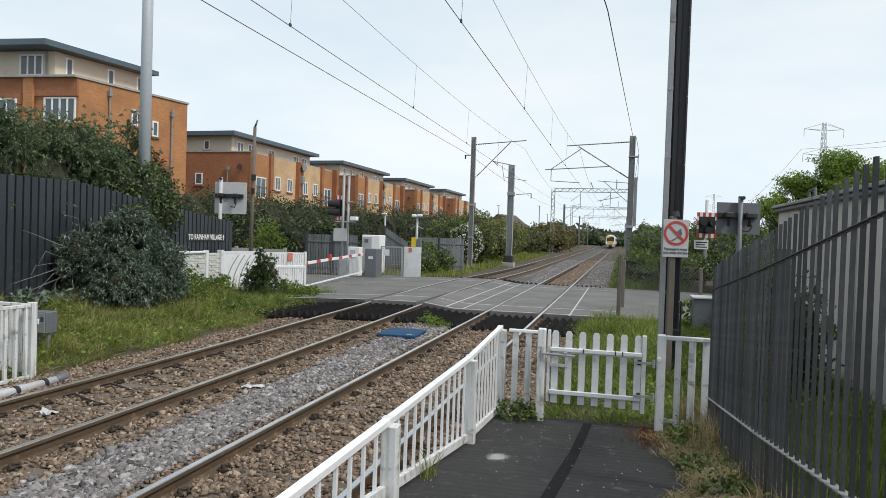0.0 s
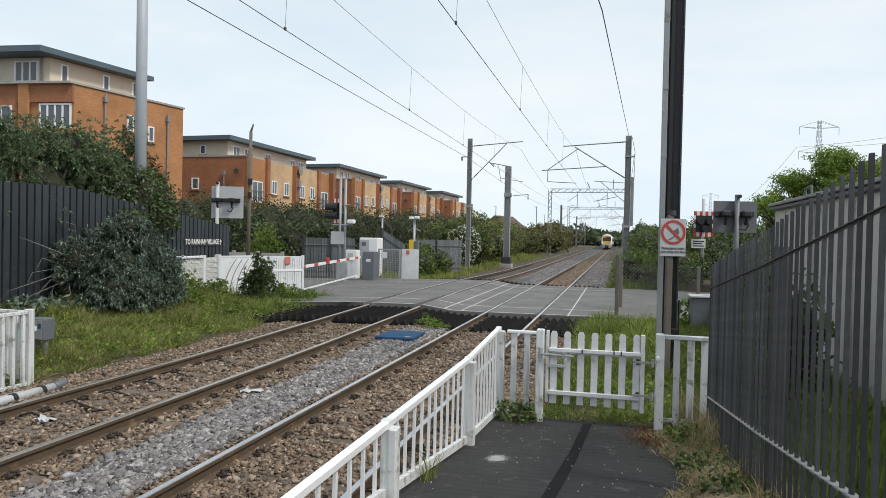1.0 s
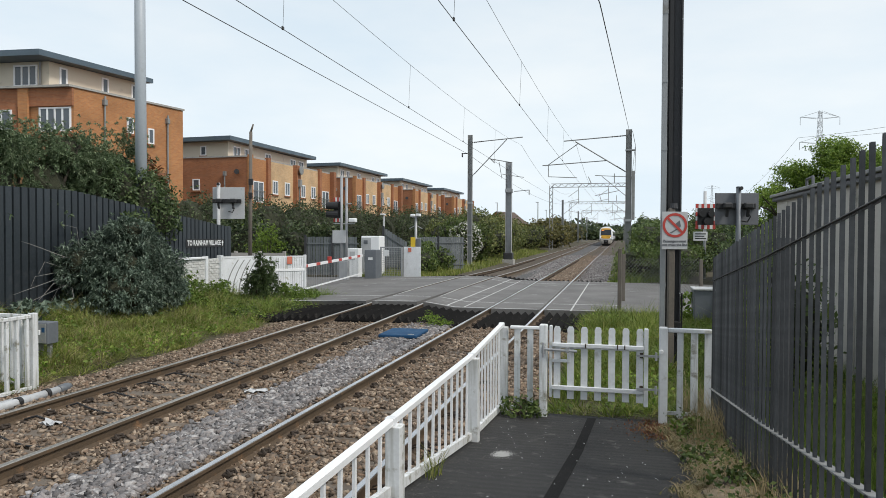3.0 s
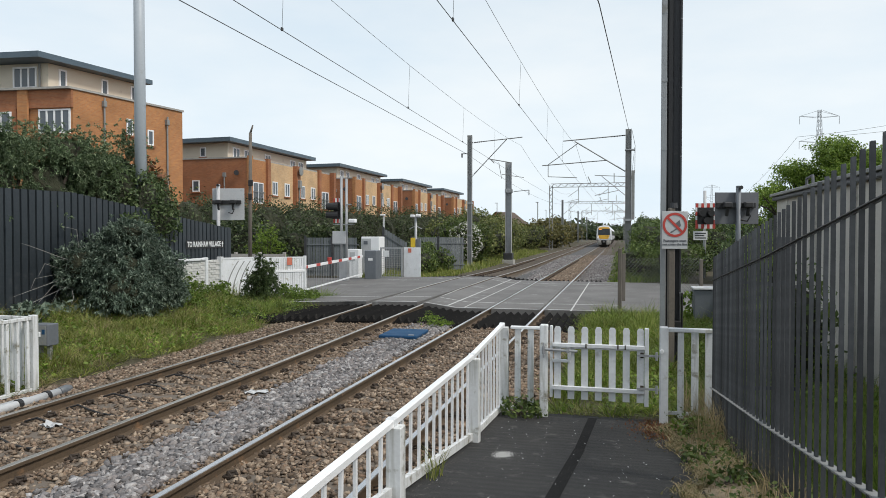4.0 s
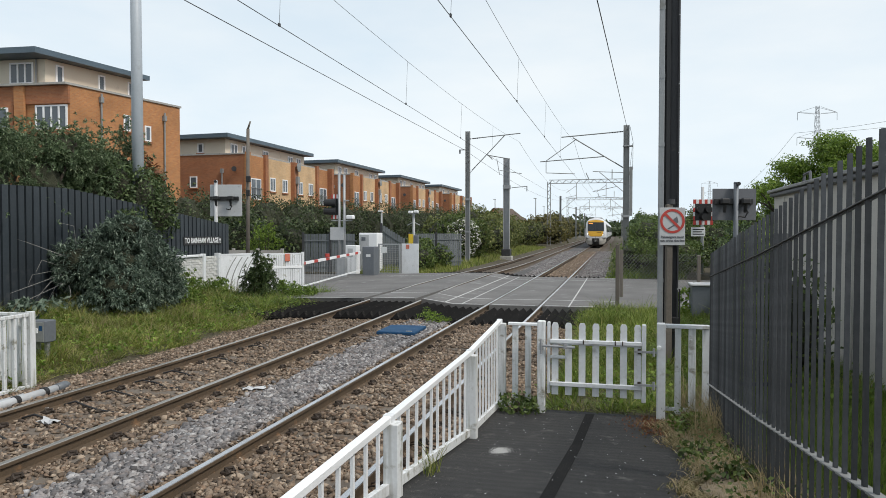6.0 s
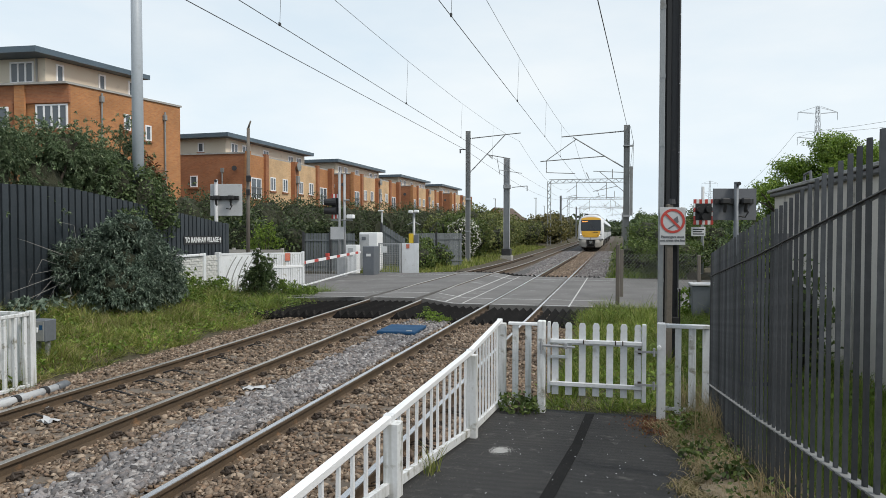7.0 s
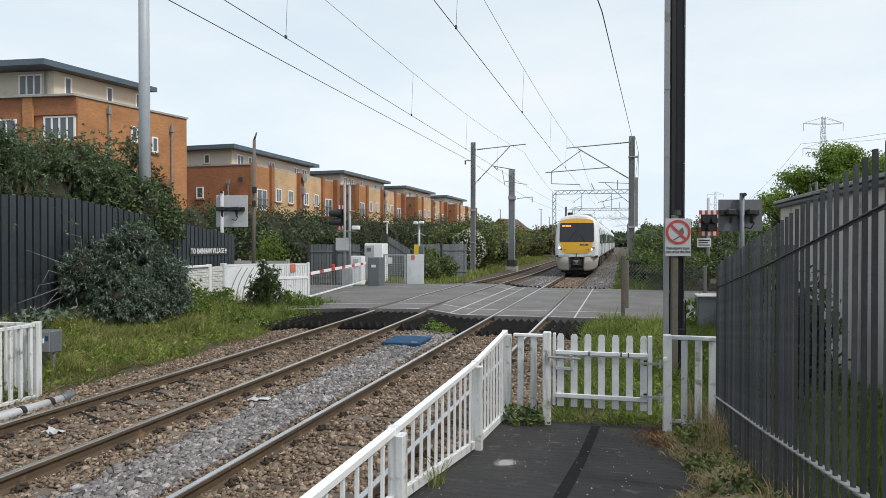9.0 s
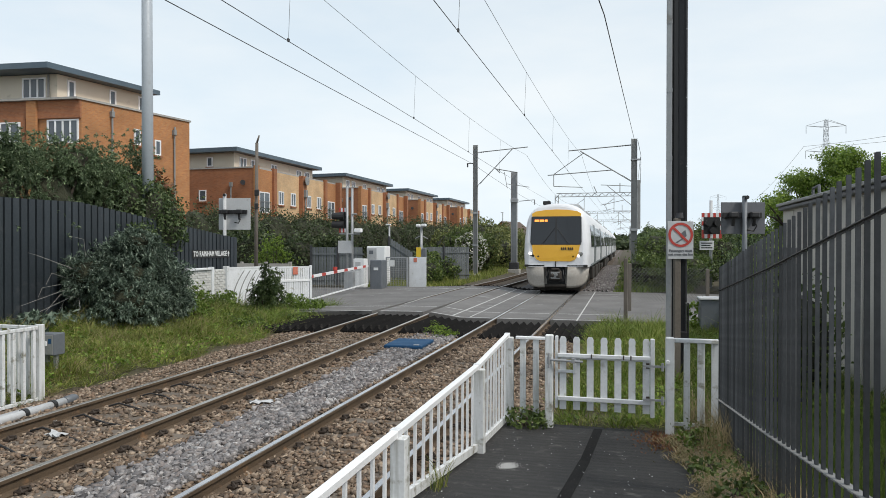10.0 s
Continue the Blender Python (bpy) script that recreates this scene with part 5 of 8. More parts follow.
def build_train():
    """Four-car electric multiple unit; the origin is the front end at rail level, its length runs along +y."""
    tr = thing("train", (NEAR_X, 29, 0), "white electric passenger train with a yellow front running towards the crossing", "train")
    for k in range(4):
        build_carriage(tr, k * 20.2, k == 0)
    for k in range(1, 4):
        part("gangway", MB().box(-0.5, k * 20.2 - 0.42, 1.1, 0.5, k * 20.2 + 0.02, 3.2, 0.05), BLACK, tr, "black rubber gangway")
    fy = lambda z: max(0, z - 1.9) * 0.22

    def front(name, outline, material, proud, label="", depth=0.05):
        """A panel on the raked front: outline of (across, height) points."""
        mb = MB()
        n = len(outline)
        mb.add([(x, fy(z) - proud, z) for x, z in outline] + [(x, fy(z) + depth, z) for x, z in outline],
               [tuple(range(n)), tuple(range(n, 2 * n))[::-1]] + [(i, (i + 1) % n, n + (i + 1) % n, n + i) for i in range(n)])
        return part(name, mb, material, tr, label)
    front("upper_panel", [(-1.0, 3.27), (1.0, 3.27), (1.03, 3.40), (0.85, 3.5), (0.45, 3.56), (0, 3.58), (-0.45, 3.56), (-0.85, 3.5), (-1.03, 3.40)], TRAIN_YELLOW, 0.03, "yellow panel above the windscreen")
    front("windscreen_surround", [(-1.02, 2.09), (1.02, 2.09), (1.06, 2.2), (1.04, 3.24), (1.0, 3.285), (-1.0, 3.285), (-1.04, 3.24), (-1.06, 2.2)], BLACK, 0.034, "black windscreen surround")
    screen = front("windscreen", [(-0.99, 2.12), (0.99, 2.12), (1.03, 2.25), (1.01, 3.2), (0.97, 3.26), (-0.97, 3.26), (-1.01, 3.2), (-1.03, 2.25)], SCREEN_GLASS, 0.04, "wide black windscreen")
    part("divider", MB().add([(x, fy(z) - o, z) for o in (0.052, 0.01) for x, z in ((-0.03, 2.12), (0.03, 2.12), (0.03, 3.26), (-0.03, 3.26))], [(0, 1, 2, 3), (4, 7, 6, 5), (0, 4, 5, 1), (1, 5, 6, 2), (2, 6, 7, 3), (3, 7, 4, 0)]), BLACK, screen)
    bars = MB()
    for x0, x1 in ((-0.90, -0.72), (-0.69, -0.50), (-0.47, -0.36)):
        z = 3.06
        bars.add([(x, fy(zz) - 0.046, zz) for x, zz in ((x0, z), (x1, z), (x1, z + 0.09), (x0, z + 0.09))], [(0, 1, 2, 3)])
    part("display", bars, LED_ORANGE, screen, "lit orange destination display")
    wip = MB()
    for s in (-1, 1):
        wip.rod((s * 0.06, fy(2.8) - 0.065, 2.78), (s * 0.48, fy(2.2) - 0.065, 2.2), 0.012, 0.012, 5).rod((s * 0.55, fy(2.15) - 0.06, 2.14), (s * 0.3, fy(2.45) - 0.065, 2.45), 0.01, 0.01, 5)
    part("wiper", wip, BLACK, screen)
    front("lower_panel", [(-0.62, 1.40), (0.62, 1.40), (0.80, 1.48), (0.92, 1.68), (1.0, 2.09), (-1.0, 2.09), (-0.92, 1.68), (-0.80, 1.48)], TRAIN_YELLOW, 0.03, "yellow lower front panel")
    bars = MB()
    for k, x in enumerate((0.22, 0.30, 0.38, 0.50, 0.58, 0.66)):
        bars.box(x, fy(1.93) - 0.04, 1.88, x + 0.055, fy(1.93) - 0.03, 1.98)
    part("unit_number", bars, BLACK, tr, "dark unit number shown as bars")
    for s in (-1, 1):
        front("lamp_recess", [(s * (0.98 + 0.13 * math.cos(a)) , 1.70 + 0.10 * math.sin(a)) for a in np.linspace(0, 2 * math.pi, 12, endpoint=False)], TRAIN_GREY, 0.0)
        part("headlamp", MB().rod((s * 1.06, 0.05, 1.72), (s * 1.06, -0.03, 1.72), 0.065, 0.06, 12), LAMP_ON if s < 0 else GALV_DULL, tr, "round headlamp")
        part("headlamp", MB().rod((s * 0.93, 0.02, 1.63), (s * 0.93, -0.03, 1.63), 0.052, 0.048, 12), LAMP_ON if s > 0 else BLACK, tr, "round marker lamp")
        part("headlamp", MB().rod((s * 0.72, 0.02, 1.60), (s * 0.72, -0.03, 1.60), 0.04, 0.04, 10), BLACK, tr)
        val = MB()
        cols = ((0.50, -0.05, 0.31), (0.75, -0.02, 0.30), (0.98, 0.05, 0.33), (1.14, 0.15, 0.40), (1.25, 0.30, 0.52), (1.31, 0.55, 0.66), (1.33, 1.1, 0.74))
        for zf in (0.0, 0.12, 0.5, 1.0):
            val.v += [(s * (x - 0.05 * (1 - zf)), y + 0.06 * (1 - zf) ** 2, z0 + (1.16 - z0) * zf) for x, y, z0 in cols]
        val.v += [(s * (x - 0.12), y + 0.25, z) for z in (0.45, 1.16) for x, y, z0 in cols]
        nc = len(cols)
        val.f += [(r * nc + i, r * nc + i + 1, (r + 1) * nc + i + 1, (r + 1) * nc + i) for r in (0, 1, 2, 4) for i in range(nc - 1)]
        val.f += [(u * nc + i, u * nc + i + 1, w * nc + i + 1, w * nc + i) for u, w in ((0, 4), (3, 5)) for i in range(nc - 1)]
        part("valance", val, TRAIN_GREY, tr, "dusty light grey lower valance", True)
        part("anticlimber", MB().box(s * 0.45, 0.0, 1.17, s * 1.30, 0.4, 1.26, 0.02), BLACK, tr)
    cpl = MB().box(-0.26, -0.18, 0.62, 0.26, 0.12, 1.02, 0.06).rod((0, -0.05, 0.85), (0, 1.0, 0.85), 0.14).box(-0.16, -0.22, 1.02, 0.16, 0.05, 1.12, 0.03).rod((-0.12, -0.2, 0.82), (-0.12, -0.3, 0.82), 0.09, 0.03).box(0.05, -0.24, 0.72, 0.2, -0.18, 0.92, 0.02)
    part("coupler", cpl, TRAIN_UNDER, tr, "dark automatic coupler")
    part("coupler_face", MB().box(-0.18, -0.205, 0.68, 0.18, -0.181, 0.97, 0.01).rod((0.07, -0.206, 0.86), (0.07, -0.25, 0.86), 0.07, 0.05, 10), GALV_DULL, tr, "worn steel coupler face")
    for s in (-1, 1):
        for k in range(2):
            part("hose", MB().path([(s * (0.30 + 0.08 * k), 0.10, 1.08), (s * (0.33 + 0.08 * k), -0.03, 0.85), (s * (0.26 + 0.06 * k), -0.06, 0.60), (s * 0.16, -0.02, 0.55)], 0.022, 7), BLACK, tr, "black brake hose")
    part("lower_beam", MB().box(-0.49, 0.02, 0.33, 0.49, 0.30, 0.45, 0.03), TRAIN_UNDER, tr)
    part("coupler_recess", MB().box(-0.49, 0.32, 0.36, 0.49, 0.5, 1.26), BLACK, tr, "dark recess round the coupler")
    # Dark box added beneath the front in place of the shadow there.
    part("under_shade", MB().box(-1.0, 0.55, 0.16, 1.0, 4.8, 0.84, 0.05), TRAIN_UNDER, tr, "dark box that stands for the shade under the front")
    part("roof_pod", MB().box(-0.62, 0.75, 3.80, -0.3, 1.05, 3.97, 0.03), BLACK, tr)
    part("antenna", MB().rod((0.0, -0.02, 1.4), (0, -0.03, 1.15), 0.02), BLACK, tr)
    return tr


train = build_train()

# ---------------------------------------------------------------- left of the line
SIGN_WHITE = mat("sign_white", (0.74, 0.75, 0.75), (0.66, 0.67, 0.67), 3, 20, 0.5, 0, 0.03, 0.002, 0, (0.5, 0.5, 0.47), 0.08)
SIGN_RED = mat("sign_red", (0.50, 0.055, 0.04), (0.40, 0.05, 0.04), 4, 20, 0.5, 0, 0.02, 0.002, 0)
SIGN_YELLOW = mat("sign_yellow", (0.75, 0.52, 0.03), (0.65, 0.44, 0.03), 4, 20, 0.5, 0, 0.02, 0.002, 0)
BOARD_GREY = mat("grey_signal_board", (0.13, 0.135, 0.15), (0.10, 0.105, 0.115), 2, 20, 0.6, 0, 0.05, 0.002, 0)
BOARD_PALE = mat("pale_signal_board", (0.50, 0.51, 0.52), (0.42, 0.43, 0.44), 2, 20, 0.6, 0, 0.05, 0.002, 0, (0.33, 0.33, 0.32), 0.08)
NOTICE_RED = mat("faded_red_notice", (0.50, 0.10, 0.05), (0.60, 0.22, 0.15), 9, 60, 0.6, 0, 0.05, 0.001, 0)
CABINET_GREY = mat("grey_cabinet", (0.15, 0.165, 0.185), (0.115, 0.127, 0.14), 2, 20, 0.5, 0.1, 0.05, 0.002, 0.05)
WOOD_POLE = mat("weathered_timber", (0.17, 0.15, 0.128), (0.11, 0.095, 0.08), 2, 35, 0.9, 0, 0.4, 0.006, 0.1)
# Dull fence steel, toned below galvanised grey to stand for shade.
FENCE_STEEL = mat("dull_blue_grey_fence_steel", (0.15, 0.165, 0.175), (0.10, 0.112, 0.118), 1.2, 25, 0.6, 0.1, 0.1, 0.003, 0.2, (0.09, 0.10, 0.08), 0.12)
WOOD_GREY = mat("silvered_timber", (0.36, 0.345, 0.32), (0.25, 0.24, 0.22), 2, 35, 0.9, 0, 0.4, 0.006, 0.1)
# Grey mottling in the colour stands for foliage shadows on the wall.
WHITE_BRICK = mat("whitewashed_brick", (0.66, 0.66, 0.64), (0.48, 0.48, 0.465), 2, 20, 0.8, 0, 0.2, 0.006, 0.1, (0.33, 0.33, 0.28), 0.25)
SHED_WALL = mat("beige_shed_cladding", (0.54, 0.52, 0.48), (0.45, 0.43, 0.40), 0.6, 18, 0.8, 0, 0.1, 0.004, 0, (0.2, 0.19, 0.17), 0.12)


def text_part(name, words, size, material, parent, m, label=""):
    cu = bpy.data.curves.new(name, "FONT")
    cu.body, cu.size, cu.align_x, cu.align_y, cu.extrude, cu.resolution_u, cu.offset = words, size, "CENTER", "CENTER", 0.002, 2, size * 0.025
    tmp = bpy.data.objects.new(name, cu)
    scene.collection.objects.link(tmp)
    me = bpy.data.meshes.new_from_object(tmp.evaluated_get(bpy.context.evaluated_depsgraph_get()))
    bpy.data.objects.remove(tmp)
    me.materials.clear()
    me.materials.append(material)
    ob = new(name, me)
    ob.parent = parent
    ob.matrix_basis = m
    if label:
        tagged(ob, label)
    return ob


def build_hoarding():
    """Dark ribbed steel hoarding; its top steps down away from the platform."""
    h = thing("hoarding", (0, 0, 0), "tall dark grey ribbed steel hoarding behind the shrubs", "fence")
    x = -12.3
    tops = lambda y: lerp(y, (4, 11.6, 13.46, 20.05), (3.10, 3.05, 3.07, 2.31))
    y, k = 5.0, 0
    while y < 20.0:
        w = 0.20
        z1 = tops(y + w / 2)
        mb = MB()
        prof = [(0, -0.012), (0.034, -0.012), (0.040, 0.045), (w - 0.010, 0.045), (w - 0.002, 0.0)]
        n = len(prof)
        lo = [(x + d, y + a, 0.0) for a, d in prof]
        hi = [(x + d, y + a, z1) for a, d in prof]
        bk = [(x - 0.02, y, 0.0), (x - 0.02, y + w - 0.002, 0.0), (x - 0.02, y, z1), (x - 0.02, y + w - 0.002, z1)]
        mb.add(lo + hi + bk, [(i, i + 1, n + i + 1, n + i) for i in range(n - 1)] + [(2 * n, 2 * n + 2, 2 * n + 3, 2 * n + 1), (n, n + 1, n + 2, n + 3, n + 4, 2 * n + 3, 2 * n + 2), (0, n, 2 * n + 2, 2 * n), (n - 1, 2 * n + 1, 2 * n + 3, 2 * n - 1)])
        part("panel", mb, DARK_FENCE, h)
        y += w
        k += 1
    part("end_post", MB().box(x - 0.05, 20.0, 0.0, x + 0.06, 20.1, 2.33, 0.01), DARK_FENCE, h)
    s = thing("direction_sign", (x + 0.06, 18.75, 1.80), "narrow black sign with white lettering on the steel hoarding", "sign")
    part("plate", MB().box(-0.006, -1.0, -0.13, 0.004, 1.0, 0.13, 0.003), BLACK, s)
    text_part("lettering", "TO RAINHAM VILLAGE", 0.22, SIGN_WHITE, s, Matrix.Translation((0.008, -0.07, 0)) @ Matrix(((0, 0, 1, 0), (1, 0, 0, 0), (0, 1, 0, 0), (0, 0, 0, 1))) @ Matrix.Diagonal((0.78, 1, 1, 1)), "white capital letters")
    part("arrow", MB().add([(0.009, 0.90, 0.09), (0.009, 0.84, 0.0), (0.009, 0.96, 0.0)], [(0, 1, 2)]).box(0.005, 0.885, -0.09, 0.010, 0.915, 0.0), SIGN_WHITE, s)


build_hoarding()


def build_white_wall():
    w = thing("white_wall", (0, 0, 0), "low white-painted brick wall beside the road, mottled for leaf shadow", "wall")
    part("wall_core", MB().box(-12.05, 17.07, 0.05, -11.935, 19.0, 1.33), WHITE_BRICK, w)
    brick = MB().box(0, 0, 0, 0.028, 0.215, 0.065, 0.006).mesh("brick", WHITE_BRICK)
    for r in range(17):
        for c in range(-1, 9):
            y = 17.08 + c * 0.225 + (0.11 if r % 2 else 0)
            if 17.05 < y < 18.8:
                part("brick", brick, None, w, at=pose(-11.934 + random.uniform(-0.006, 0.004), y, 0.06 + r * 0.075))
    part("pier", MB().box(-12.0, 18.18, 0.05, -11.86, 18.30, 1.42, 0.01), WHITE_PAINT, w)
    part("pier", MB().box(-12.0, 18.95, 0.05, -11.84, 19.08, 1.42, 0.01), WHITE_PAINT, w)
    part("coping", MB().box(-12.08, 17.05, 1.335, -11.86, 18.17, 1.40, 0.01), WHITE_PAINT, w)


build_white_wall()


def build_screen(p, q, z0, z1, name, label, slats, curved=False, notice=False):
    """A white board or slatted screen on posts between two points."""
    p, q = Vector((*p, 0)), Vector((*q, 0))
    d = (q - p).normalized()
    L = (q - p).length
    t = thing(name, (p.x, p.y, 0), label, "screen", "white roadside screens", rz=math.degrees(math.atan2(d.y, d.x)))
    for u in (0.0, L):
        part("post", MB().box(u - 0.04, -0.05, 0.0, u + 0.04, 0.05, z1 + 0.03, 0.008), WHITE_PAINT, t)
    part("rail", MB().box(0.04, -0.03, z1 - 0.06, L - 0.04, 0.03, z1, 0.004), WHITE_PAINT, t)
    part("rail", MB().box(0.04, -0.03, z0, L - 0.04, 0.03, z0 + 0.06, 0.004), WHITE_PAINT, t)
    if slats:
        n = int(L / 0.085)
        for k in range(n):
            u = 0.06 + (L - 0.12) * (k + 0.5) / n
            part("slat", MB().box(u - 0.034, -0.045, z0 + 0.062, u + 0.034, -0.031, z1 - 0.062), WHITE_PAINT, t)
        part("rail", MB().box(0.04, -0.065, (z0 + z1) / 2 + 0.12, L - 0.04, -0.046, (z0 + z1) / 2 + 0.20, 0.004), WHITE_CLEAN, t)
    else:
        part("board", MB().box(0.04, -0.02, z0 + 0.06, L - 0.04, 0.015, z1 - 0.06), WHITE_PAINT, t, "smooth white board")
    # Curved grey strips stand for a striped shadow on the board.
    if curved:
        for k in range(6):
            mb = MB()
            pts = []
            for j in range(8):
                a = j / 7
                pts.append((0.16 + 0.24 * k + 0.45 * a * a, -0.03, z0 + 0.08 + (z1 - z0 - 0.2) * a))
            for a, b in zip(pts, pts[1:]):
                mb.add([(a[0] - 0.022, -0.028, a[2]), (a[0] + 0.022, -0.028, a[2]), (b[0] + 0.022, -0.028, b[2]), (b[0] - 0.022, -0.028, b[2])], [(0, 1, 2, 3)])
            part("slot", mb, GALV_DULL, t, "curved grey stripe for shadow")
    if notice:
        part("notice", MB().box(L * 0.60, -0.08, z1 - 0.27, L * 0.60 + 0.17, -0.068, z1 - 0.02, 0.003), NOTICE_RED, t, "small red notice")
    return t


build_screen((-11.92, 19.1), (-11.45, 20.35), 0.15, 1.38, "white_screen", "white board screen with curved grey shadow stripes", False, curved=True)
build_screen((-11.42, 20.4), (-10.32, 21.6), 0.1, 1.36, "white_screen", "white slatted screen with a red notice by the road", True, notice=True)


def build_wigwag(name, x, y, z0, board, zc, w, h, material, label, rz, pole_top, post_mat):
    """Road signal seen from behind: board on a post, dark lamp housings and bracket."""
    s = thing(name, (x, y, z0), label, "road signal", "crossing signals", rz=rz)
    part("post", MB().rod((0, 0, 0), (0, 0, pole_top - z0), 0.062, 0.062, 14).rod((0, 0, pole_top - z0), (0, 0, pole_top - z0 + 0.03), 0.07, 0.05, 14), post_mat, s, "round grey post", True)
    zc -= z0
    part("backboard", MB().box(board - w / 2, 0.10, zc - h / 2, board + w / 2, 0.125, zc + h / 2, 0.01), material, s)
    part("bracket", MB().box(board - w / 2 + 0.02, 0.02, zc + 0.0, board + w / 2 - 0.10, 0.095, zc + 0.14, 0.01), BLACK, s)
    for dx in (-0.30, 0.22):
        part("lamp_housing", MB().box(board + dx - 0.11, -0.14, zc + 0.0, board + dx + 0.11, 0.029, zc + 0.15, 0.03).rod((board + dx, -0.08, zc + 0.0), (board + dx, -0.02, zc - 0.2), 0.045, 0.04, 10), BLACK, s)
    part("conduit", MB().path([(board + 0.2, -0.05, zc - 0.05), (board + 0.27, -0.08, zc - 0.2), (board + 0.2, -0.06, zc - 0.33), (board + 0.05, -0.04, zc - 0.3)], 0.02), BLACK, s)
    part("cap", MB().rod((0.02, -0.12, pole_top - z0 - 0.02), (0.02, 0.1, pole_top - z0 - 0.02), 0.05, 0.03, 8), BLACK, s)


build_wigwag("road_signal", -13.72, 21.8, 0.0, 0.32, 3.17, 1.14, 1.12, BOARD_PALE, "road signal with pale backboard, seen from behind", 12, 3.85, BOARD_PALE)
build_wigwag("road_signal", 2.88, 18.78, -0.1, 0.0, 2.77, 1.10, 0.80, BOARD_GREY, "road signal with dark grey backboard, seen from behind", 14, 3.3, CABINET_GREY)


def build_front_signal(name, x, y, zc, label, rz, pole_top):
    s = thing(name, (x, y, 0), label, "road signal", "crossing signals", rz=rz)
    part("post", MB().rod((0.0, 0.12, 0), (0.0, 0.12, pole_top), 0.07, 0.07, 12), BOARD_PALE, s, "", True)
    part("backboard", MB().box(-0.46, 0.0, zc - 0.6, 0.46, 0.04, zc + 0.6, 0.01), BLACK, s)
    for r, z in ((0, zc + 0.5), (1, zc - 0.5)):
        for k in range(7):
            part("chequer", MB().box(-0.46 + k * 0.1315, -0.008, z - 0.1, -0.46 + (k + 1) * 0.1315 - 0.002, 0.0, z + 0.1), SIGN_RED if k % 2 == 0 else SIGN_WHITE, s)
    for r in (-0.42, 0.42):
        for k in range(4):
            part("chequer", MB().box(r - 0.04, -0.008, zc - 0.39 + k * 0.2, r + 0.04, 0.0, zc - 0.20 + k * 0.2), SIGN_WHITE if k % 2 else SIGN_RED, s)
    for dx, dz in ((-0.2, 0.12), (0.2, 0.12), (0.0, -0.22)):
        part("lamp_hood", MB().rod((dx, -0.30, zc + dz), (dx, -0.001, zc + dz), 0.15, 0.15, 14).rod((dx, -0.02, zc + dz), (dx, -0.018, zc + dz), 0.11, 0.11, 14), BLACK, s)
    return s


s = build_front_signal("road_signal", 3.92, 35.0, 3.0, "red and white chequered crossing signal over the bushes", 10, 4.2)
part("notice", MB().box(-0.55, -0.01, 1.85, 0.1, 0.02, 2.28, 0.01), SIGN_WHITE, s, "white notice")
bars = MB()
for k in range(3):
    bars.box(-0.48, -0.016, 1.93 + k * 0.11, 0.03 - 0.08 * (k % 2), -0.0105, 1.98 + k * 0.11)
part("notice_text", bars, BLACK, s)


def build_left_signal():
    s = thing("signal_post", (-11.95, 29.0, 0), "grey signal post with black lamp hoods, cameras and a pale board", "road signal", "crossing signals")
    part("post", MB().rod((-0.12, 0, 0), (-0.12, 0, 4.7), 0.06, 0.06, 12).rod((0.1, 0.05, 0), (0.1, 0.05, 4.6), 0.06, 0.06, 12), GALV, s, "", True)
    part("backboard", MB().box(-0.50, 0.0, 2.65, -0.16, 0.05, 3.7, 0.01), BLACK, s)
    for z in (2.72, 3.64):
        for k in range(4):
            part("chequer", MB().box(-0.50 + k * 0.085, -0.008, z - 0.09, -0.50 + (k + 1) * 0.085 - 0.002, -0.001, z + 0.09), SIGN_RED if k % 2 == 0 else SIGN_WHITE, s)
    for z in (2.98, 3.36):
        part("lamp_hood", MB().rod((-0.78, -0.15, z), (-0.25, -0.05, z), 0.15, 0.18, 12), BLACK, s)
    part("board", MB().box(-0.52, -0.09, 1.70, 0.12, -0.065, 2.26, 0.01), BOARD_PALE, s, "pale blue-grey board")
    part("camera_arm", MB().rod((-0.5, 0, 2.56), (0.5, 0, 2.56), 0.025).rod((0.1, 0, 3.45), (0.35, 0, 3.45), 0.025), GALV, s)
    part("camera", MB().box(0.30, -0.25, 2.62, 0.62, 0.02, 2.80, 0.03), WHITE_CLEAN, s, "white camera")
    part("base_box", MB().box(-0.22, -0.12, 0.0, 0.2, 0.16, 0.9, 0.02), GALV, s)


build_left_signal()


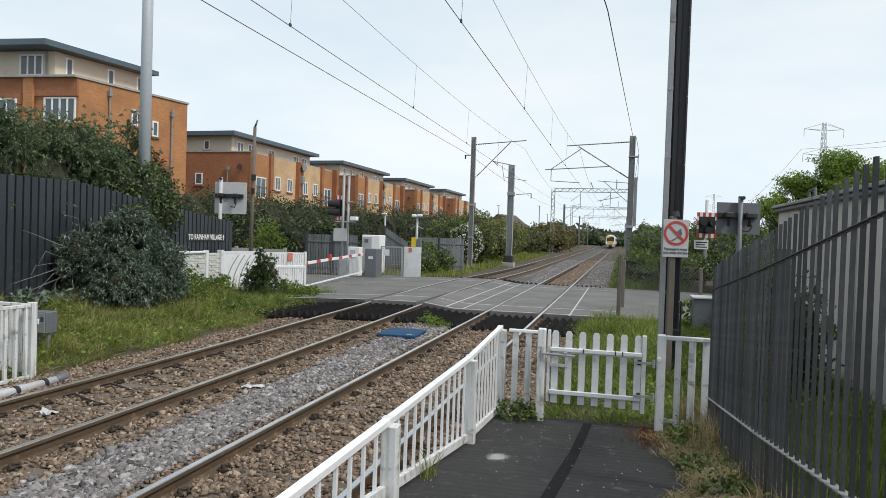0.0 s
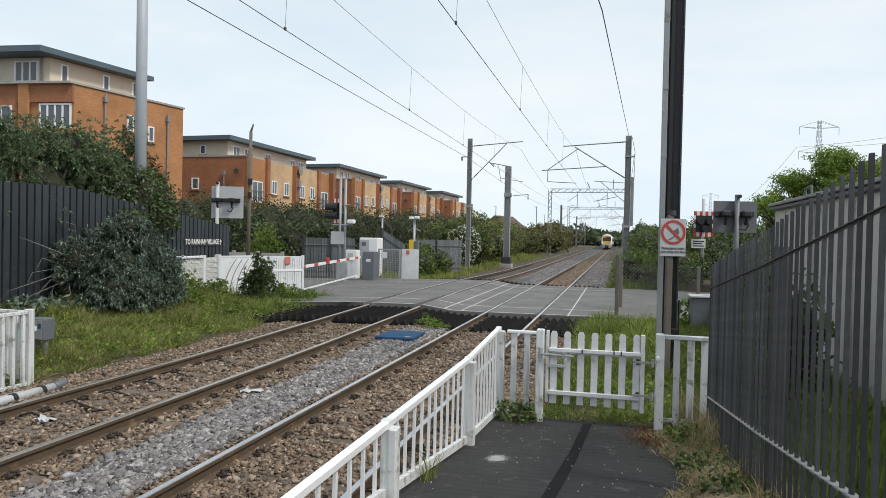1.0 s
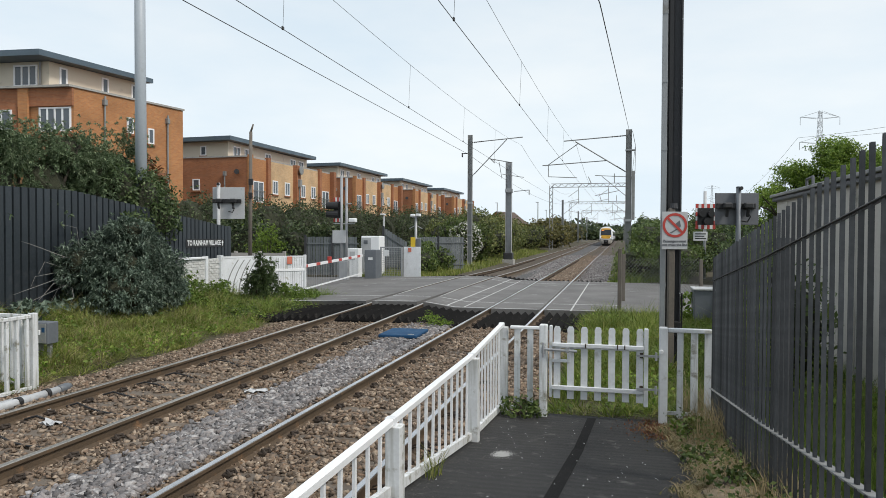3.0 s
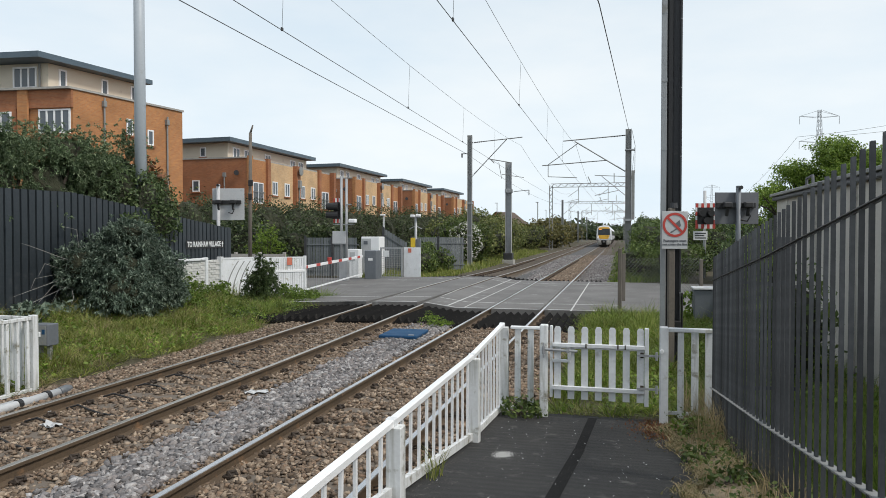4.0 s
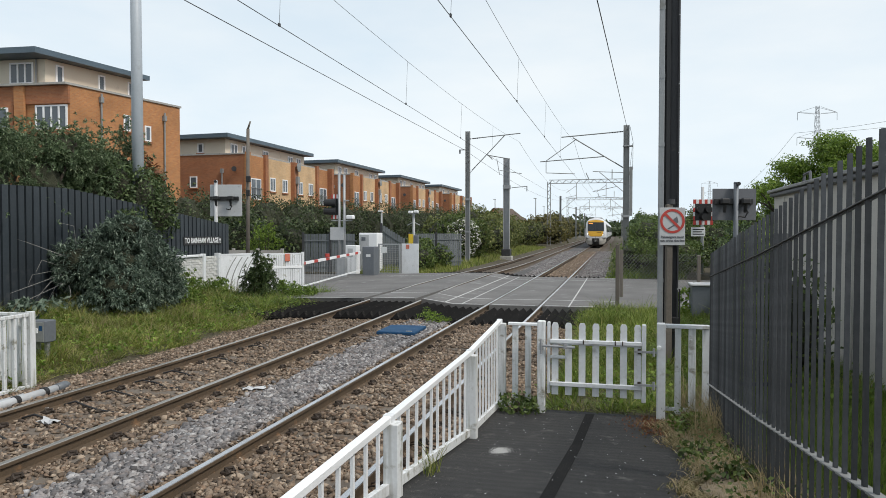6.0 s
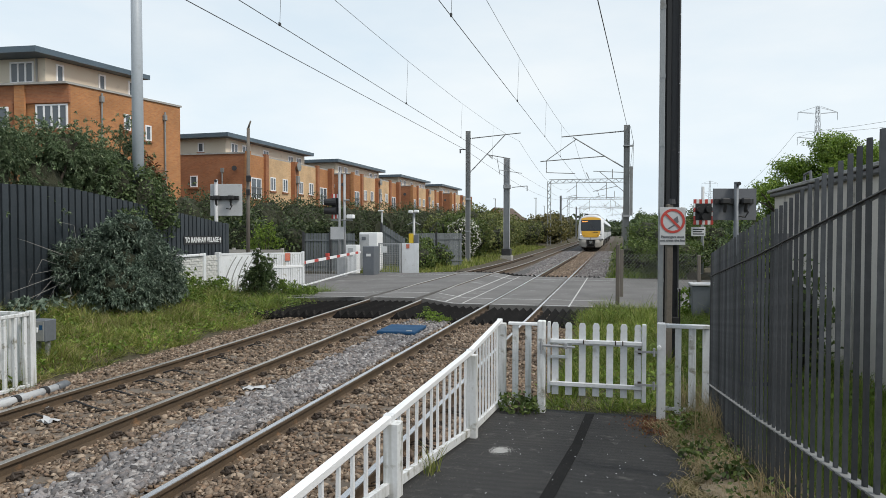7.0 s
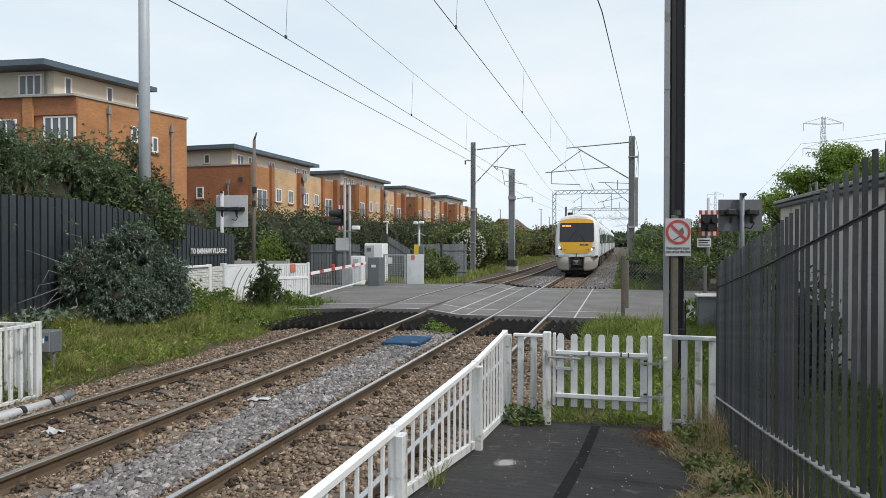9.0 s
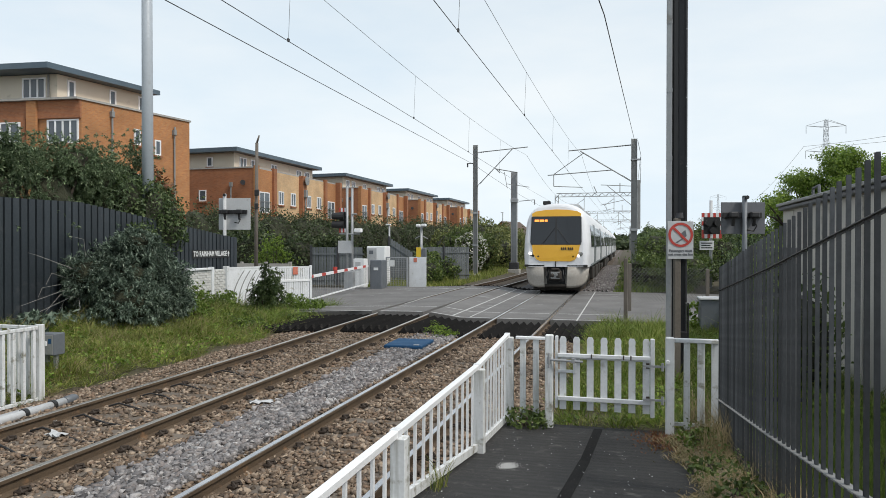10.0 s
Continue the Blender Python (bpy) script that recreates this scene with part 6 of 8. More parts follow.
def build_barrier():
    b = thing("barrier", (0, 0, 0), "lowered red and white level crossing barrier with hanging skirt", "barrier")
    p, q = Vector((-11.35, 29.7, 1.12)), Vector((-10.65, 21.4, 0.93))
    n = 19
    for k in range(n):
        a, c = p.lerp(q, k / n), p.lerp(q, (k + 1) / n)
        part("arm_band", MB().prism([(-0.03, -0.05), (0.03, -0.05), (0.03, 0.05), (-0.03, 0.05)], a, c), SIGN_RED if k % 3 == 1 else WHITE_CLEAN, b)
    r = Vector((0, 0, 0.80))
    part("skirt_rail", MB().prism([(-0.02, -0.025), (0.02, -0.025), (0.02, 0.025), (-0.02, 0.025)], p - r, q - r), WHITE_CLEAN, b)
    m = 44
    for k in range(1, m):
        a = p.lerp(q, k / m)
        part("skirt_rod", MB().rod(a - Vector((0, 0, 0.051)), a - r, 0.006, 0.006, 5, False), GALV, b)
    part("lamp", MB().rod(p.lerp(q, 0.55) + Vector((0, 0, 0.066)), p.lerp(q, 0.55) + Vector((0, 0, 0.2)), 0.09, 0.09, 10), SIGN_RED, b)
    c = thing("barrier_machine", (-11.02, 30.15, 0), "dark grey steel cabinet that lifts the barrier", "cabinet")
    part("body", MB().box(-0.28, -0.3, 0, 0.28, 0.35, 1.38, 0.02), CABINET_GREY, c)
    part("door", MB().box(-0.25, -0.318, 0.05, 0.25, -0.301, 1.1, 0.006), CABINET_GREY, c)
    part("notice", MB().box(-0.1, -0.324, 0.92, 0.12, -0.3185, 1.04), SIGN_WHITE, c)
    part("counterweight", MB().box(-0.36, -0.1, 0.78, -0.281, 0.3, 1.2, 0.03), BLACK, c)
    e = thing("mesh_enclosure", (-10.50, 31.3, 0), "galvanised mesh gate beside the barrier cabinet", "gate")
    part("frame", MB().box(-0.55, -0.03, 0.05, -0.49, 0.03, 1.5).box(0.49, -0.03, 0.05, 0.55, 0.03, 1.5).box(-0.488, -0.03, 1.44, 0.488, 0.03, 1.5).box(-0.488, -0.03, 0.05, 0.488, 0.03, 0.11), GALV, e)
    mb = MB()
    for k in range(13):
        x = -0.48 + k * 0.08
        mb.rod((x, 0, 0.11), (x, 0, 1.44), 0.007, 0.007, 4, False)
        mb.rod((-0.49, 0.01, 0.12 + k * 0.105), (0.49, 0.01, 0.12 + k * 0.105), 0.007, 0.007, 4, False)
    part("mesh", mb, GALV, e)
    part("notice", MB().box(-0.40, -0.045, 1.05, -0.1, -0.031, 1.35), SIGN_WHITE, e)
    f = thing("sheet_screen", (-9.58, 31.7, 0), "weathered white sheet panel with a small red notice", "panel")
    part("sheet", MB().box(-0.42, -0.02, 0.05, 0.42, 0.02, 1.5, 0.004), WHITE_PAINT, f)
    part("post", MB().box(-0.47, -0.04, 0, -0.421, 0.04, 1.5), GALV_DULL, f)
    part("notice", MB().box(-0.2, -0.034, 1.25, -0.04, -0.0205, 1.45), NOTICE_RED, f)
    g = thing("equipment_cabinet", (-12.75, 34.3, 0), "tall white equipment cabinet behind the barrier", "cabinet")
    part("body", MB().box(-0.25, -0.45, 0, 0.75, 0.4, 2.0, 0.03), WHITE_CLEAN, g)
    part("door", MB().box(-0.21, -0.47, 0.1, 0.30, -0.451, 1.9, 0.01), BOARD_PALE, g)
    part("vent", MB().box(-0.1, -0.48, 1.6, 0.12, -0.471, 1.78), CABINET_GREY, g)
    k = thing("equipment_cabinet", (-12.55, 31.8, 0), "small white cabinet with a notice by the signal post", "cabinet")
    part("body", MB().box(-0.3, -0.25, 0, 0.3, 0.25, 1.4, 0.02), WHITE_CLEAN, k)
    part("notice", MB().box(-0.15, -0.262, 0.85, 0.12, -0.2505, 1.25), BOARD_PALE, k)


build_barrier()


def build_poles():
    p = thing("tall_pole", (-12.65, 16.35, 0), "tall smooth grey tubular steel pole above the shrubs", "pole")
    part("shaft", MB().rod((0, 0, 0), (-0.04, 0, 13), 0.16, 0.13, 24), POLE_PAINT, p, "", True)
    w = thing("timber_pole", (-14.5, 25.3, 0), "short weathered timber pole behind the white screen", "pole")
    part("shaft", MB().rod((0, 0, 0), (0.05, 0, 6.2), 0.085, 0.065, 12).rod((0.05, 0, 6.2), (0.16, 0, 6.5), 0.045, 0.03, 8), WOOD_POLE, w, "", True)
    part("bracket", MB().box(0.02, -0.16, 4.05, 0.22, -0.09, 4.3, 0.02).box(0.02, -0.16, 3.5, 0.18, -0.09, 3.75, 0.02), BLACK, w)
    c = thing("camera_pole", (-9.85, 33.2, 0), "grey pole with two white cameras and a yellow sign", "pole")
    part("shaft", MB().rod((0, 0, 0), (0, 0, 3.0), 0.07, 0.06, 12), GALV, c, "", True)
    part("arm", MB().rod((-0.33, 0, 2.38), (0, 0, 2.55), 0.02).rod((0.33, 0, 2.38), (0, 0, 2.55), 0.02).rod((-0.2, 0, 2.95), (0.25, 0, 2.98), 0.03), GALV, c)
    part("camera", MB().box(-0.24, -0.2, 2.97, -0.04, 0.05, 3.10, 0.025), WHITE_CLEAN, c, "white camera")
    part("camera", MB().box(0.04, -0.2, 2.99, 0.26, 0.05, 3.12, 0.025), WHITE_CLEAN, c, "white camera")
    part("sign", MB().box(-0.24, -0.1, 1.45, 0.0, -0.075, 1.95, 0.005), SIGN_YELLOW, c, "yellow sign")
    part("cabinet", MB().box(0.05, -0.12, 1.4, 0.25, 0.12, 1.9, 0.02), CABINET_GREY, c)
    l = thing("lamp_column", (-13.2, 38.0, 0), "short lamp column with a white lantern by the hedge", "street lamp")
    part("shaft", MB().rod((0, 0, 0), (0, 0, 3.2), 0.06, 0.05, 10), GALV, l, "", True)
    part("lantern", MB().box(-0.2, -0.1, 3.2, 0.08, 0.1, 3.28, 0.02), WHITE_CLEAN, l)
    for x, y, h in ((-26.0, 150.0, 9.0), (-16.0, 140.0, 8.6), (-21.5, 210, 9.5)):
        l = thing("lamp_column", (x, y, 0), "distant slim street lamp above the hedge", "street lamp", "distant street lamps")
        part("shaft", MB().rod((0, 0, 0), (0, 0, h), 0.12, 0.08, 8), GALV_DULL, l)
        part("lantern", MB().box(-0.45, -0.12, h, 0.15, 0.12, h + 0.12, 0.04), GALV_DULL, l)


build_poles()


def galv_fence(pts, label):
    """Galvanised palisade along a polyline of (x, y, height) points."""
    f = thing("galvanised_fence", (0, 0, 0), label, "fence", "galvanised fences")
    for (px, py, ph), (qx, qy, qh) in zip(pts, pts[1:]):
        p, q = Vector((px, py, 0)), Vector((qx, qy, 0))
        d = q - p
        n = max(2, int(d.length / 0.13))
        a = math.degrees(math.atan2(d.y, d.x)) - 90
        for k in range(n):
            c = p + d * (k / n)
            h = ph + (qh - ph) * k / n
            pale = MB().add([(0.014, -0.060, 0), (-0.010, -0.025, 0), (-0.010, 0.025, 0), (0.014, 0.060, 0), (0.014, -0.060, h), (-0.010, -0.025, h), (-0.010, 0.025, h), (0.014, 0.060, h)],
                            [(0, 1, 5, 4), (1, 2, 6, 5), (2, 3, 7, 6), (3, 0, 4, 7), (4, 5, 6, 7), (0, 3, 2, 1)])
            part("pale", pale, FENCE_STEEL, f, at=pose(c.x, c.y, 0, 0, 0, a))
        for u in (0.3, -0.35):
            z0, z1 = (u, u) if u > 0 else (ph + u, qh + u)
            part("rail", MB().prism([(-0.02, -0.03), (0.02, -0.03), (0.02, 0.03), (-0.02, 0.03)], p + Vector((0.03, -0.03, z0)), q + Vector((0.03, -0.03, z1))), FENCE_STEEL, f)
        part("post", MB().box(p.x - 0.05, p.y - 0.12, 0, p.x + 0.05, p.y - 0.04, ph + 0.08, 0.005), MAST_DARK, f)
    return f


galv_fence([(-12.5, 36.0, 2.46), (-11.2, 36.3, 1.62)], "grey steel palisade panel that slopes down below the hedge")
galv_fence([(-11.7, 38.6, 1.95), (-10.4, 39.8, 1.95), (-9.1, 41.0, 1.95)], "galvanised steel palisade fence below the hedge")
galv_fence([(-15.6, 32.8, 1.95), (-14.2, 33.0, 1.95), (-12.9, 33.2, 1.95)], "galvanised steel palisade fence below the hedge")


def timber_rail():
    f = thing("timber_fence", (0, 0, 0), "low weathered timber fence behind the white screen", "fence")
    for k in range(4):
        x, y = -17.0 + 1.07 * k, 26.5 + 0.13 * k
        part("post", MB().box(x - 0.06, y - 0.06, 0, x + 0.06, y + 0.06, 1.35, 0.01), WOOD_GREY, f)
    for z in (0.9, 1.2):
        part("rail", MB().prism([(-0.03, -0.08), (0.03, -0.08), (0.03, 0.08), (-0.03, 0.08)], (-17.0, 26.4, z), (-13.8, 26.8, z)), WOOD_GREY, f)


timber_rail()


def left_foreground():
    f = thing("white_fence", (0, 0, 0), "end of a white railing beside the far track", "fence")
    x = -8.22
    for z in (0.86, -0.17):
        part("rail", MB().box(x - 0.03, 4.0, z, x + 0.03, 8.2, z + 0.05, 0.006), WHITE_GRIMY, f)
    for k in range(22):
        y = 8.14 - 0.17 * k
        part("bar", MB().box(x - 0.025, y - 0.024, -0.119, x + 0.025, y + 0.024, 0.859, 0.006), WHITE_GRIMY, f)
    part("post", MB().box(x - 0.05, 8.201, -0.3, x + 0.05, 8.30, 0.93, 0.008), WHITE_GRIMY, f)
    part("rail", MB().box(x - 0.9, 8.21, 0.86, x - 0.051, 8.26, 0.91, 0.006), WHITE_GRIMY, f)
    for k in range(5):
        part("bar", MB().box(x - 0.2 - 0.17 * k, 8.2, -0.2, x - 0.16 - 0.17 * k, 8.25, 0.859, 0.004), WHITE_GRIMY, f)
    p = thing("conduit", (0, 0, 0), "grey plastic pipe lying along the edge of the ballast", "pipe")
    part("pipe", MB().path([(-7.40, 3.0, -0.10), (-7.43, 5.5, -0.10), (-7.50, 7.2, -0.10), (-7.56, 8.0, -0.10)], 0.058, 14), BOARD_PALE, p, "", True)
    for x, y in ((-7.45, 6.0), (-7.50, 7.25), (-7.54, 7.75)):
        part("clamp", MB().rod((x, y, -0.10), (x - 0.004, y + 0.06, -0.10), 0.072, 0.072, 14), BLACK, p)
    part("elbow", MB().path([(-7.56, 8.0, -0.10), (-7.60, 8.2, -0.10), (-7.72, 8.36, -0.14), (-7.9, 8.45, -0.2)], 0.064, 12), CABINET_GREY, p, "dark pipe bend", True)
    part("pipe", MB().rod((-7.62, 3.0, -0.13), (-7.70, 7.6, -0.13), 0.05, 0.05, 12), BOARD_PALE, p, "", True)
    c = thing("junction_box", (-9.22, 9.5, 0), "small grey metal junction box on a stand in the grass", "cabinet")
    part("body", MB().box(-0.16, -0.12, 0.26, 0.16, 0.12, 0.62, 0.012), CABINET_GREY, c)
    part("door", MB().box(-0.14, -0.135, 0.28, 0.14, -0.121, 0.6, 0.004), GALV_DULL, c)
    part("handle", MB().box(0.0, -0.16, 0.42, 0.04, -0.136, 0.5, 0.004), WHITE_CLEAN, c)
    part("sticker", MB().box(0.06, -0.139, 0.46, 0.12, -0.1355, 0.54), BLUE_LID, c)
    part("leg", MB().box(-0.12, -0.03, -0.1, -0.06, 0.03, 0.259).box(0.06, -0.03, -0.1, 0.12, 0.03, 0.259), GALV_DULL, c)
    lid = thing("inspection_cover", (-4.52, 14.4, -0.09), "faded blue cover plate lying between the tracks", "cover", rz=2)
    part("plate", MB().box(-0.43, -0.56, 0.0, 0.40, 0.52, 0.07, 0.015), BLUE_LID, lid)
    part("handle", MB().box(0.2, -0.5, 0.07, 0.32, -0.44, 0.085, 0.004), GALV, lid)
    for x, y, s, seed in ((-6.35, 6.6, 0.13, 1), (-4.9, 8.7, 0.16, 2), (-6.9, 7.1, 0.08, 3)):
        d = thing("litter", (x, y, -0.125), "crumpled pale plastic scrap on the ballast", "litter", "litter", rz=30 * x)
        mb = MB()
        for i in range(7):
            for j in range(4):
                k = noise.noise(Vector((i * 0.9, j * 1.3, seed)))
                mb.v.append((s * (i / 3 - 1) + 0.25 * s * k, 0.5 * s * (j / 1.5 - 1) + 0.2 * s * noise.noise(Vector((i * 1.1, j, seed + 5))), 0.03 + 0.05 * k))
        mb.f += [(i * 4 + j, i * 4 + 4 + j, i * 4 + 5 + j, i * 4 + 1 + j) for i in range(6) for j in range(3)]
        scrap = part("scrap", mb, BOARD_PALE, d)
        scrap.modifiers.new("thickness", "SOLIDIFY").thickness = 0.004


left_foreground()


def build_cables():
    """Black cables that cross between the rails beside the sleepers."""
    random.seed(17)
    ys = [4.7, 5.4, 6.0, 6.65, 7.3, 7.95, 8.6, 9.3, 10.5, 11.8]
    for y in ys:
        c = thing("cable", (far_x(y), y, 0), "black cable lying across the sleepers between the rails", "cable", "bonding cables")
        k = random.uniform(0.5, 1.0)
        w = [random.uniform(-0.05, 0.05) for _ in range(4)]
        part("loop", MB().path([(-0.70, 0.02, -0.11), (-0.58, 0.08, -0.075), (-0.38, 0.05 + w[0], -0.10), (-0.15 * k, w[1] - 0.06, -0.125), (0.15 * k, w[2] - 0.10, -0.125), (0.45 * k, w[3] - 0.13, -0.13)], 0.013, 6), BLACK, c)
    for y in (3.6, 4.25, 4.9, 5.6, 6.8, 8.1):
        c = thing("cable", (NEAR_X, y, 0), "thin rusty cable end beside the rail", "cable", "bonding cables")
        part("loop", MB().path([(0.70, 0.03, -0.12), (0.82, 0.07, -0.085), (0.98, 0.03, -0.10), (1.18, -0.04, -0.125)], 0.010, 6), CLIP, c)
        part("loop", MB().path([(0.70, -0.02, -0.12), (0.84, -0.01, -0.09), (1.05, -0.06, -0.12)], 0.009, 6), CLIP, c)


build_cables()

# ---------------------------------------------------------------- right of the line


def build_no_crossing_sign():
    s = thing("prohibition_sign", (0.80, 11.08, -0.1), "weathered white sign with a red prohibition ring on a post", "sign", rz=12)
    part("post", MB().box(-0.082, 0.012, 0, 0.012, 0.10, 2.60, 0.008), WOOD_POLE, s, "weathered brown-grey timber post")
    part("post_cap", MB().rod((0.0, 0.06, 2.601), (0.0, 0.06, 2.68), 0.06, 0.05, 12), MAST_DARK, s)
    part("plate", MB().box(-0.192, -0.006, 1.98, 0.192, 0.008, 2.55, 0.004), BOARD_PALE, s)
    ring = MB()
    n = 32
    for k in range(n):
        a, b = 2 * math.pi * k / n, 2 * math.pi * (k + 1) / n
        ring.add([(r * math.cos(t), -0.012, 2.345 + r * math.sin(t)) for r, t in ((0.148, a), (0.185, a), (0.185, b), (0.148, b))], [(0, 1, 2, 3)])
    part("ring", ring, SIGN_RED, s, "faded red ring")
    part("slash", MB().box(-0.15, -0.0135, -0.018, 0.15, -0.0125, 0.018, 0, Matrix.Translation((0, 0, 2.345)) @ Matrix.Rotation(radians(45), 4, "Y")), SIGN_RED, s)
    pic = MB()
    pic.add([(0.0, -0.0095, 2.36), (0.07, -0.0095, 2.42), (0.09, -0.0095, 2.33), (0.04, -0.0095, 2.28)], [(0, 1, 2, 3)])
    pic.add([(0.02, -0.0095, 2.29), (0.05, -0.0095, 2.29), (-0.05, -0.0095, 2.22), (-0.08, -0.0095, 2.23)], [(0, 1, 2, 3)])
    part("symbol", pic, BOARD_GREY, s, "plain grey symbol shape")
    face = Matrix(((1, 0, 0, 0), (0, 0, -1, 0), (0, 1, 0, 0), (0, 0, 0, 1)))
    text_part("lettering", "Passengers must", 0.052, BOARD_GREY, s, Matrix.Translation((0, -0.010, 2.105)) @ face, "dark lettering")
    text_part("lettering", "not cross the line", 0.052, BOARD_GREY, s, Matrix.Translation((0, -0.010, 2.05)) @ face, "dark lettering")


build_no_crossing_sign()


def build_chain_fence():
    f = thing("chain_link_fence", (0, 0, 0), "old chain-link fence on weathered posts beside the road", "fence")
    for x, y, z in ((0.0, 20.2, 1.72), (0.12, 22.9, 1.5), (2.6, 24.3, 1.3)):
        part("post", MB().box(x - 0.055, y - 0.055, -0.2, x + 0.055, y + 0.055, z, 0.015), WOOD_POLE, f, "weathered brown post")
    mb = MB()
    p, q = Vector((0.12, 22.9, 0)), Vector((2.6, 24.3, 0))
    d = q - p
    n = 44
    for k in range(-18, n, 2):
        a0, a1 = k / n, (k + 18) / n
        z0, z1 = 0.25, 1.35
        for s in (0, 1):
            u, v = (a0, a1) if s else (a1, a0)
            lo, hi = max(0.0, min(u, v)), min(1.0, max(u, v))
            if hi <= lo:
                continue
            zz = lambda t: z0 + (z1 - z0) * (t - u) / (v - u)
            mb.rod(p + d * lo + Vector((0, 0.02 * s, zz(lo))), p + d * hi + Vector((0, 0.02 * s, zz(hi))), 0.0035, 0.0035, 3, False)
    part("mesh", mb, GALV_DULL, f, "rusting wire mesh")


build_chain_fence()


def build_shed():
    s = thing("shed", (3.25, 0, 0), "low beige shed with a dark gutter behind the palisade fence", "shed")
    part("wall", MB().box(0, 2.0, -0.3, 4.0, 16.2, 2.86), SHED_WALL, s)
    part("gutter", MB().box(-0.09, 1.8, 2.82, -0.002, 16.25, 2.90, 0.02), BOARD_GREY, s, "dark gutter")
    part("roof", MB().box(-0.13, 1.7, 2.905, 4.2, 16.3, 2.965, 0.01), GALV_DULL, s)
    for k in range(13):
        part("rib", MB().box(-0.02, 2.6 + 1.05 * k, -0.2, -0.001, 2.66 + 1.05 * k, 2.78), SHED_WALL, s)
    part("gooseneck", MB().path([(-0.1, 13.35, 2.96), (-0.1, 13.33, 3.08), (-0.1, 12.95, 3.1), (-0.1, 12.93, 2.96)], 0.025), BOARD_GREY, s)
    u = thing("trackside_cabinet", (2.0, 17.6, 0), "low grey trackside cabinet among weeds", "cabinet")
    part("body", MB().box(-0.3, -0.3, -0.1, 0.4, 0.3, 0.8, 0.02), CABINET_GREY, u)
    part("lid", MB().box(-0.33, -0.34, 0.801, 0.43, 0.34, 0.85, 0.015), BOARD_PALE, u)


build_shed()


# Pylon steel is toned paler so that its colour holds the distance haze.
PYLON_STEEL = mat("hazy_pylon_steel", (0.36, 0.38, 0.40), (0.30, 0.32, 0.34), 0.4, 6, 0.6, 0, 0.05, 0.003, 0.05)


def build_pylon(x, y, h, rz):
    p = thing("pylon", (x, y, 0), "distant grey lattice electricity pylon", "pylon", "pylons", rz=rz)
    body = MB()
    w0, w1 = h * 0.085, h * 0.018
    lv = [0, 0.16, 0.3, 0.42, 0.53, 0.62, 0.7, 0.78, 0.86, 0.93, 1.0]
    half = lambda t: w0 + (w1 - w0) * min(1, t / 0.72) if t < 0.72 else w1 * (1 - (t - 0.72) * 1.6)
    for a, b in zip(lv, lv[1:]):
        ha, hb = half(a), half(b)
        for sx, sy in ((-1, -1), (1, -1), (1, 1), (-1, 1)):
            body.rod((sx * ha, sy * ha, a * h), (sx * hb, sy * hb, b * h), h * 0.0011, h * 0.0011, 4, False)
        for (ax, ay), (bx, by) in (((-1, -1), (1, -1)), ((1, -1), (1, 1)), ((1, 1), (-1, 1)), ((-1, 1), (-1, -1))):
            body.rod((ax * ha, ay * ha, a * h), (bx * hb, by * hb, b * h), h * 0.0011, h * 0.0011, 4, False)
            body.rod((bx * ha, by * ha, a * h), (ax * hb, ay * hb, b * h), h * 0.0011, h * 0.0011, 4, False)
    part("tower", body, PYLON_STEEL, p)
    for t, l in ((0.75, 0.15), (0.94, 0.148)):
        arm = MB()
        for s in (-1, 1):
            tip = (s * l * h, 0, t * h + 0.01 * h)
            for dy in (-1, 1):
                arm.rod((s * w1, dy * w1, t * h), tip, h * 0.0018, h * 0.0018, 4, False)
                arm.rod((s * w1, dy * w1, (t + 0.05) * h), tip, h * 0.0015, h * 0.0015, 4, False)
            arm.rod(tip, (tip[0], 0, tip[2] - 0.06 * h), h * 0.002, h * 0.002, 5)
        part("arm", arm, PYLON_STEEL, p)
    return p


PYLON_A = (69.0, 275.0)
build_pylon(*PYLON_A, 47.0, 12)
build_pylon(79.0, 659.0, 47.0, 12)
for dz, dx in ((38.5, -7.2), (38.5, 7.2), (28.8, -7.2), (28.8, 7.2)):
    wire("power_line", sag((PYLON_A[0] + dx, PYLON_A[1], dz - 1), (PYLON_A[0] + 70 + dx, 60, dz + 6), 7.0), 0.05, "distant sagging power line")
    wire("power_line", sag((PYLON_A[0] + dx, PYLON_A[1], dz - 1), (79 + dx, 659, dz - 1), 14.0), 0.05, "distant sagging power line")

# ---------------------------------------------------------------- plants
LEAF_GREY = leaf_mat("grey_green_leaves", (0.040, 0.064, 0.042), (0.115, 0.16, 0.118), (0.31, 0.385, 0.30))
LEAF_DARK = leaf_mat("dark_evergreen_leaves", (0.036, 0.060, 0.022), (0.080, 0.122, 0.046), (0.165, 0.215, 0.09))
LEAF_HEDGE = leaf_mat("dull_hedge_leaves", (0.026, 0.043, 0.017), (0.057, 0.084, 0.034), (0.125, 0.152, 0.066))
LEAF_FRESH = leaf_mat("fresh_green_leaves", (0.09, 0.155, 0.022), (0.17, 0.265, 0.04), (0.32, 0.42, 0.085), 0.45)
LEAF_BRAMBLE = leaf_mat("mid_green_leaves", (0.052, 0.086, 0.021), (0.098, 0.144, 0.037), (0.172, 0.218, 0.063), 0.3)
LEAF_TALL = leaf_mat("blue_green_leaves", (0.055, 0.092, 0.044), (0.145, 0.205, 0.105), (0.34, 0.42, 0.25), 0.3)
LEAF_AUTUMN = leaf_mat("olive_brown_leaves", (0.075, 0.075, 0.025), (0.13, 0.12, 0.04), (0.2, 0.17, 0.06))
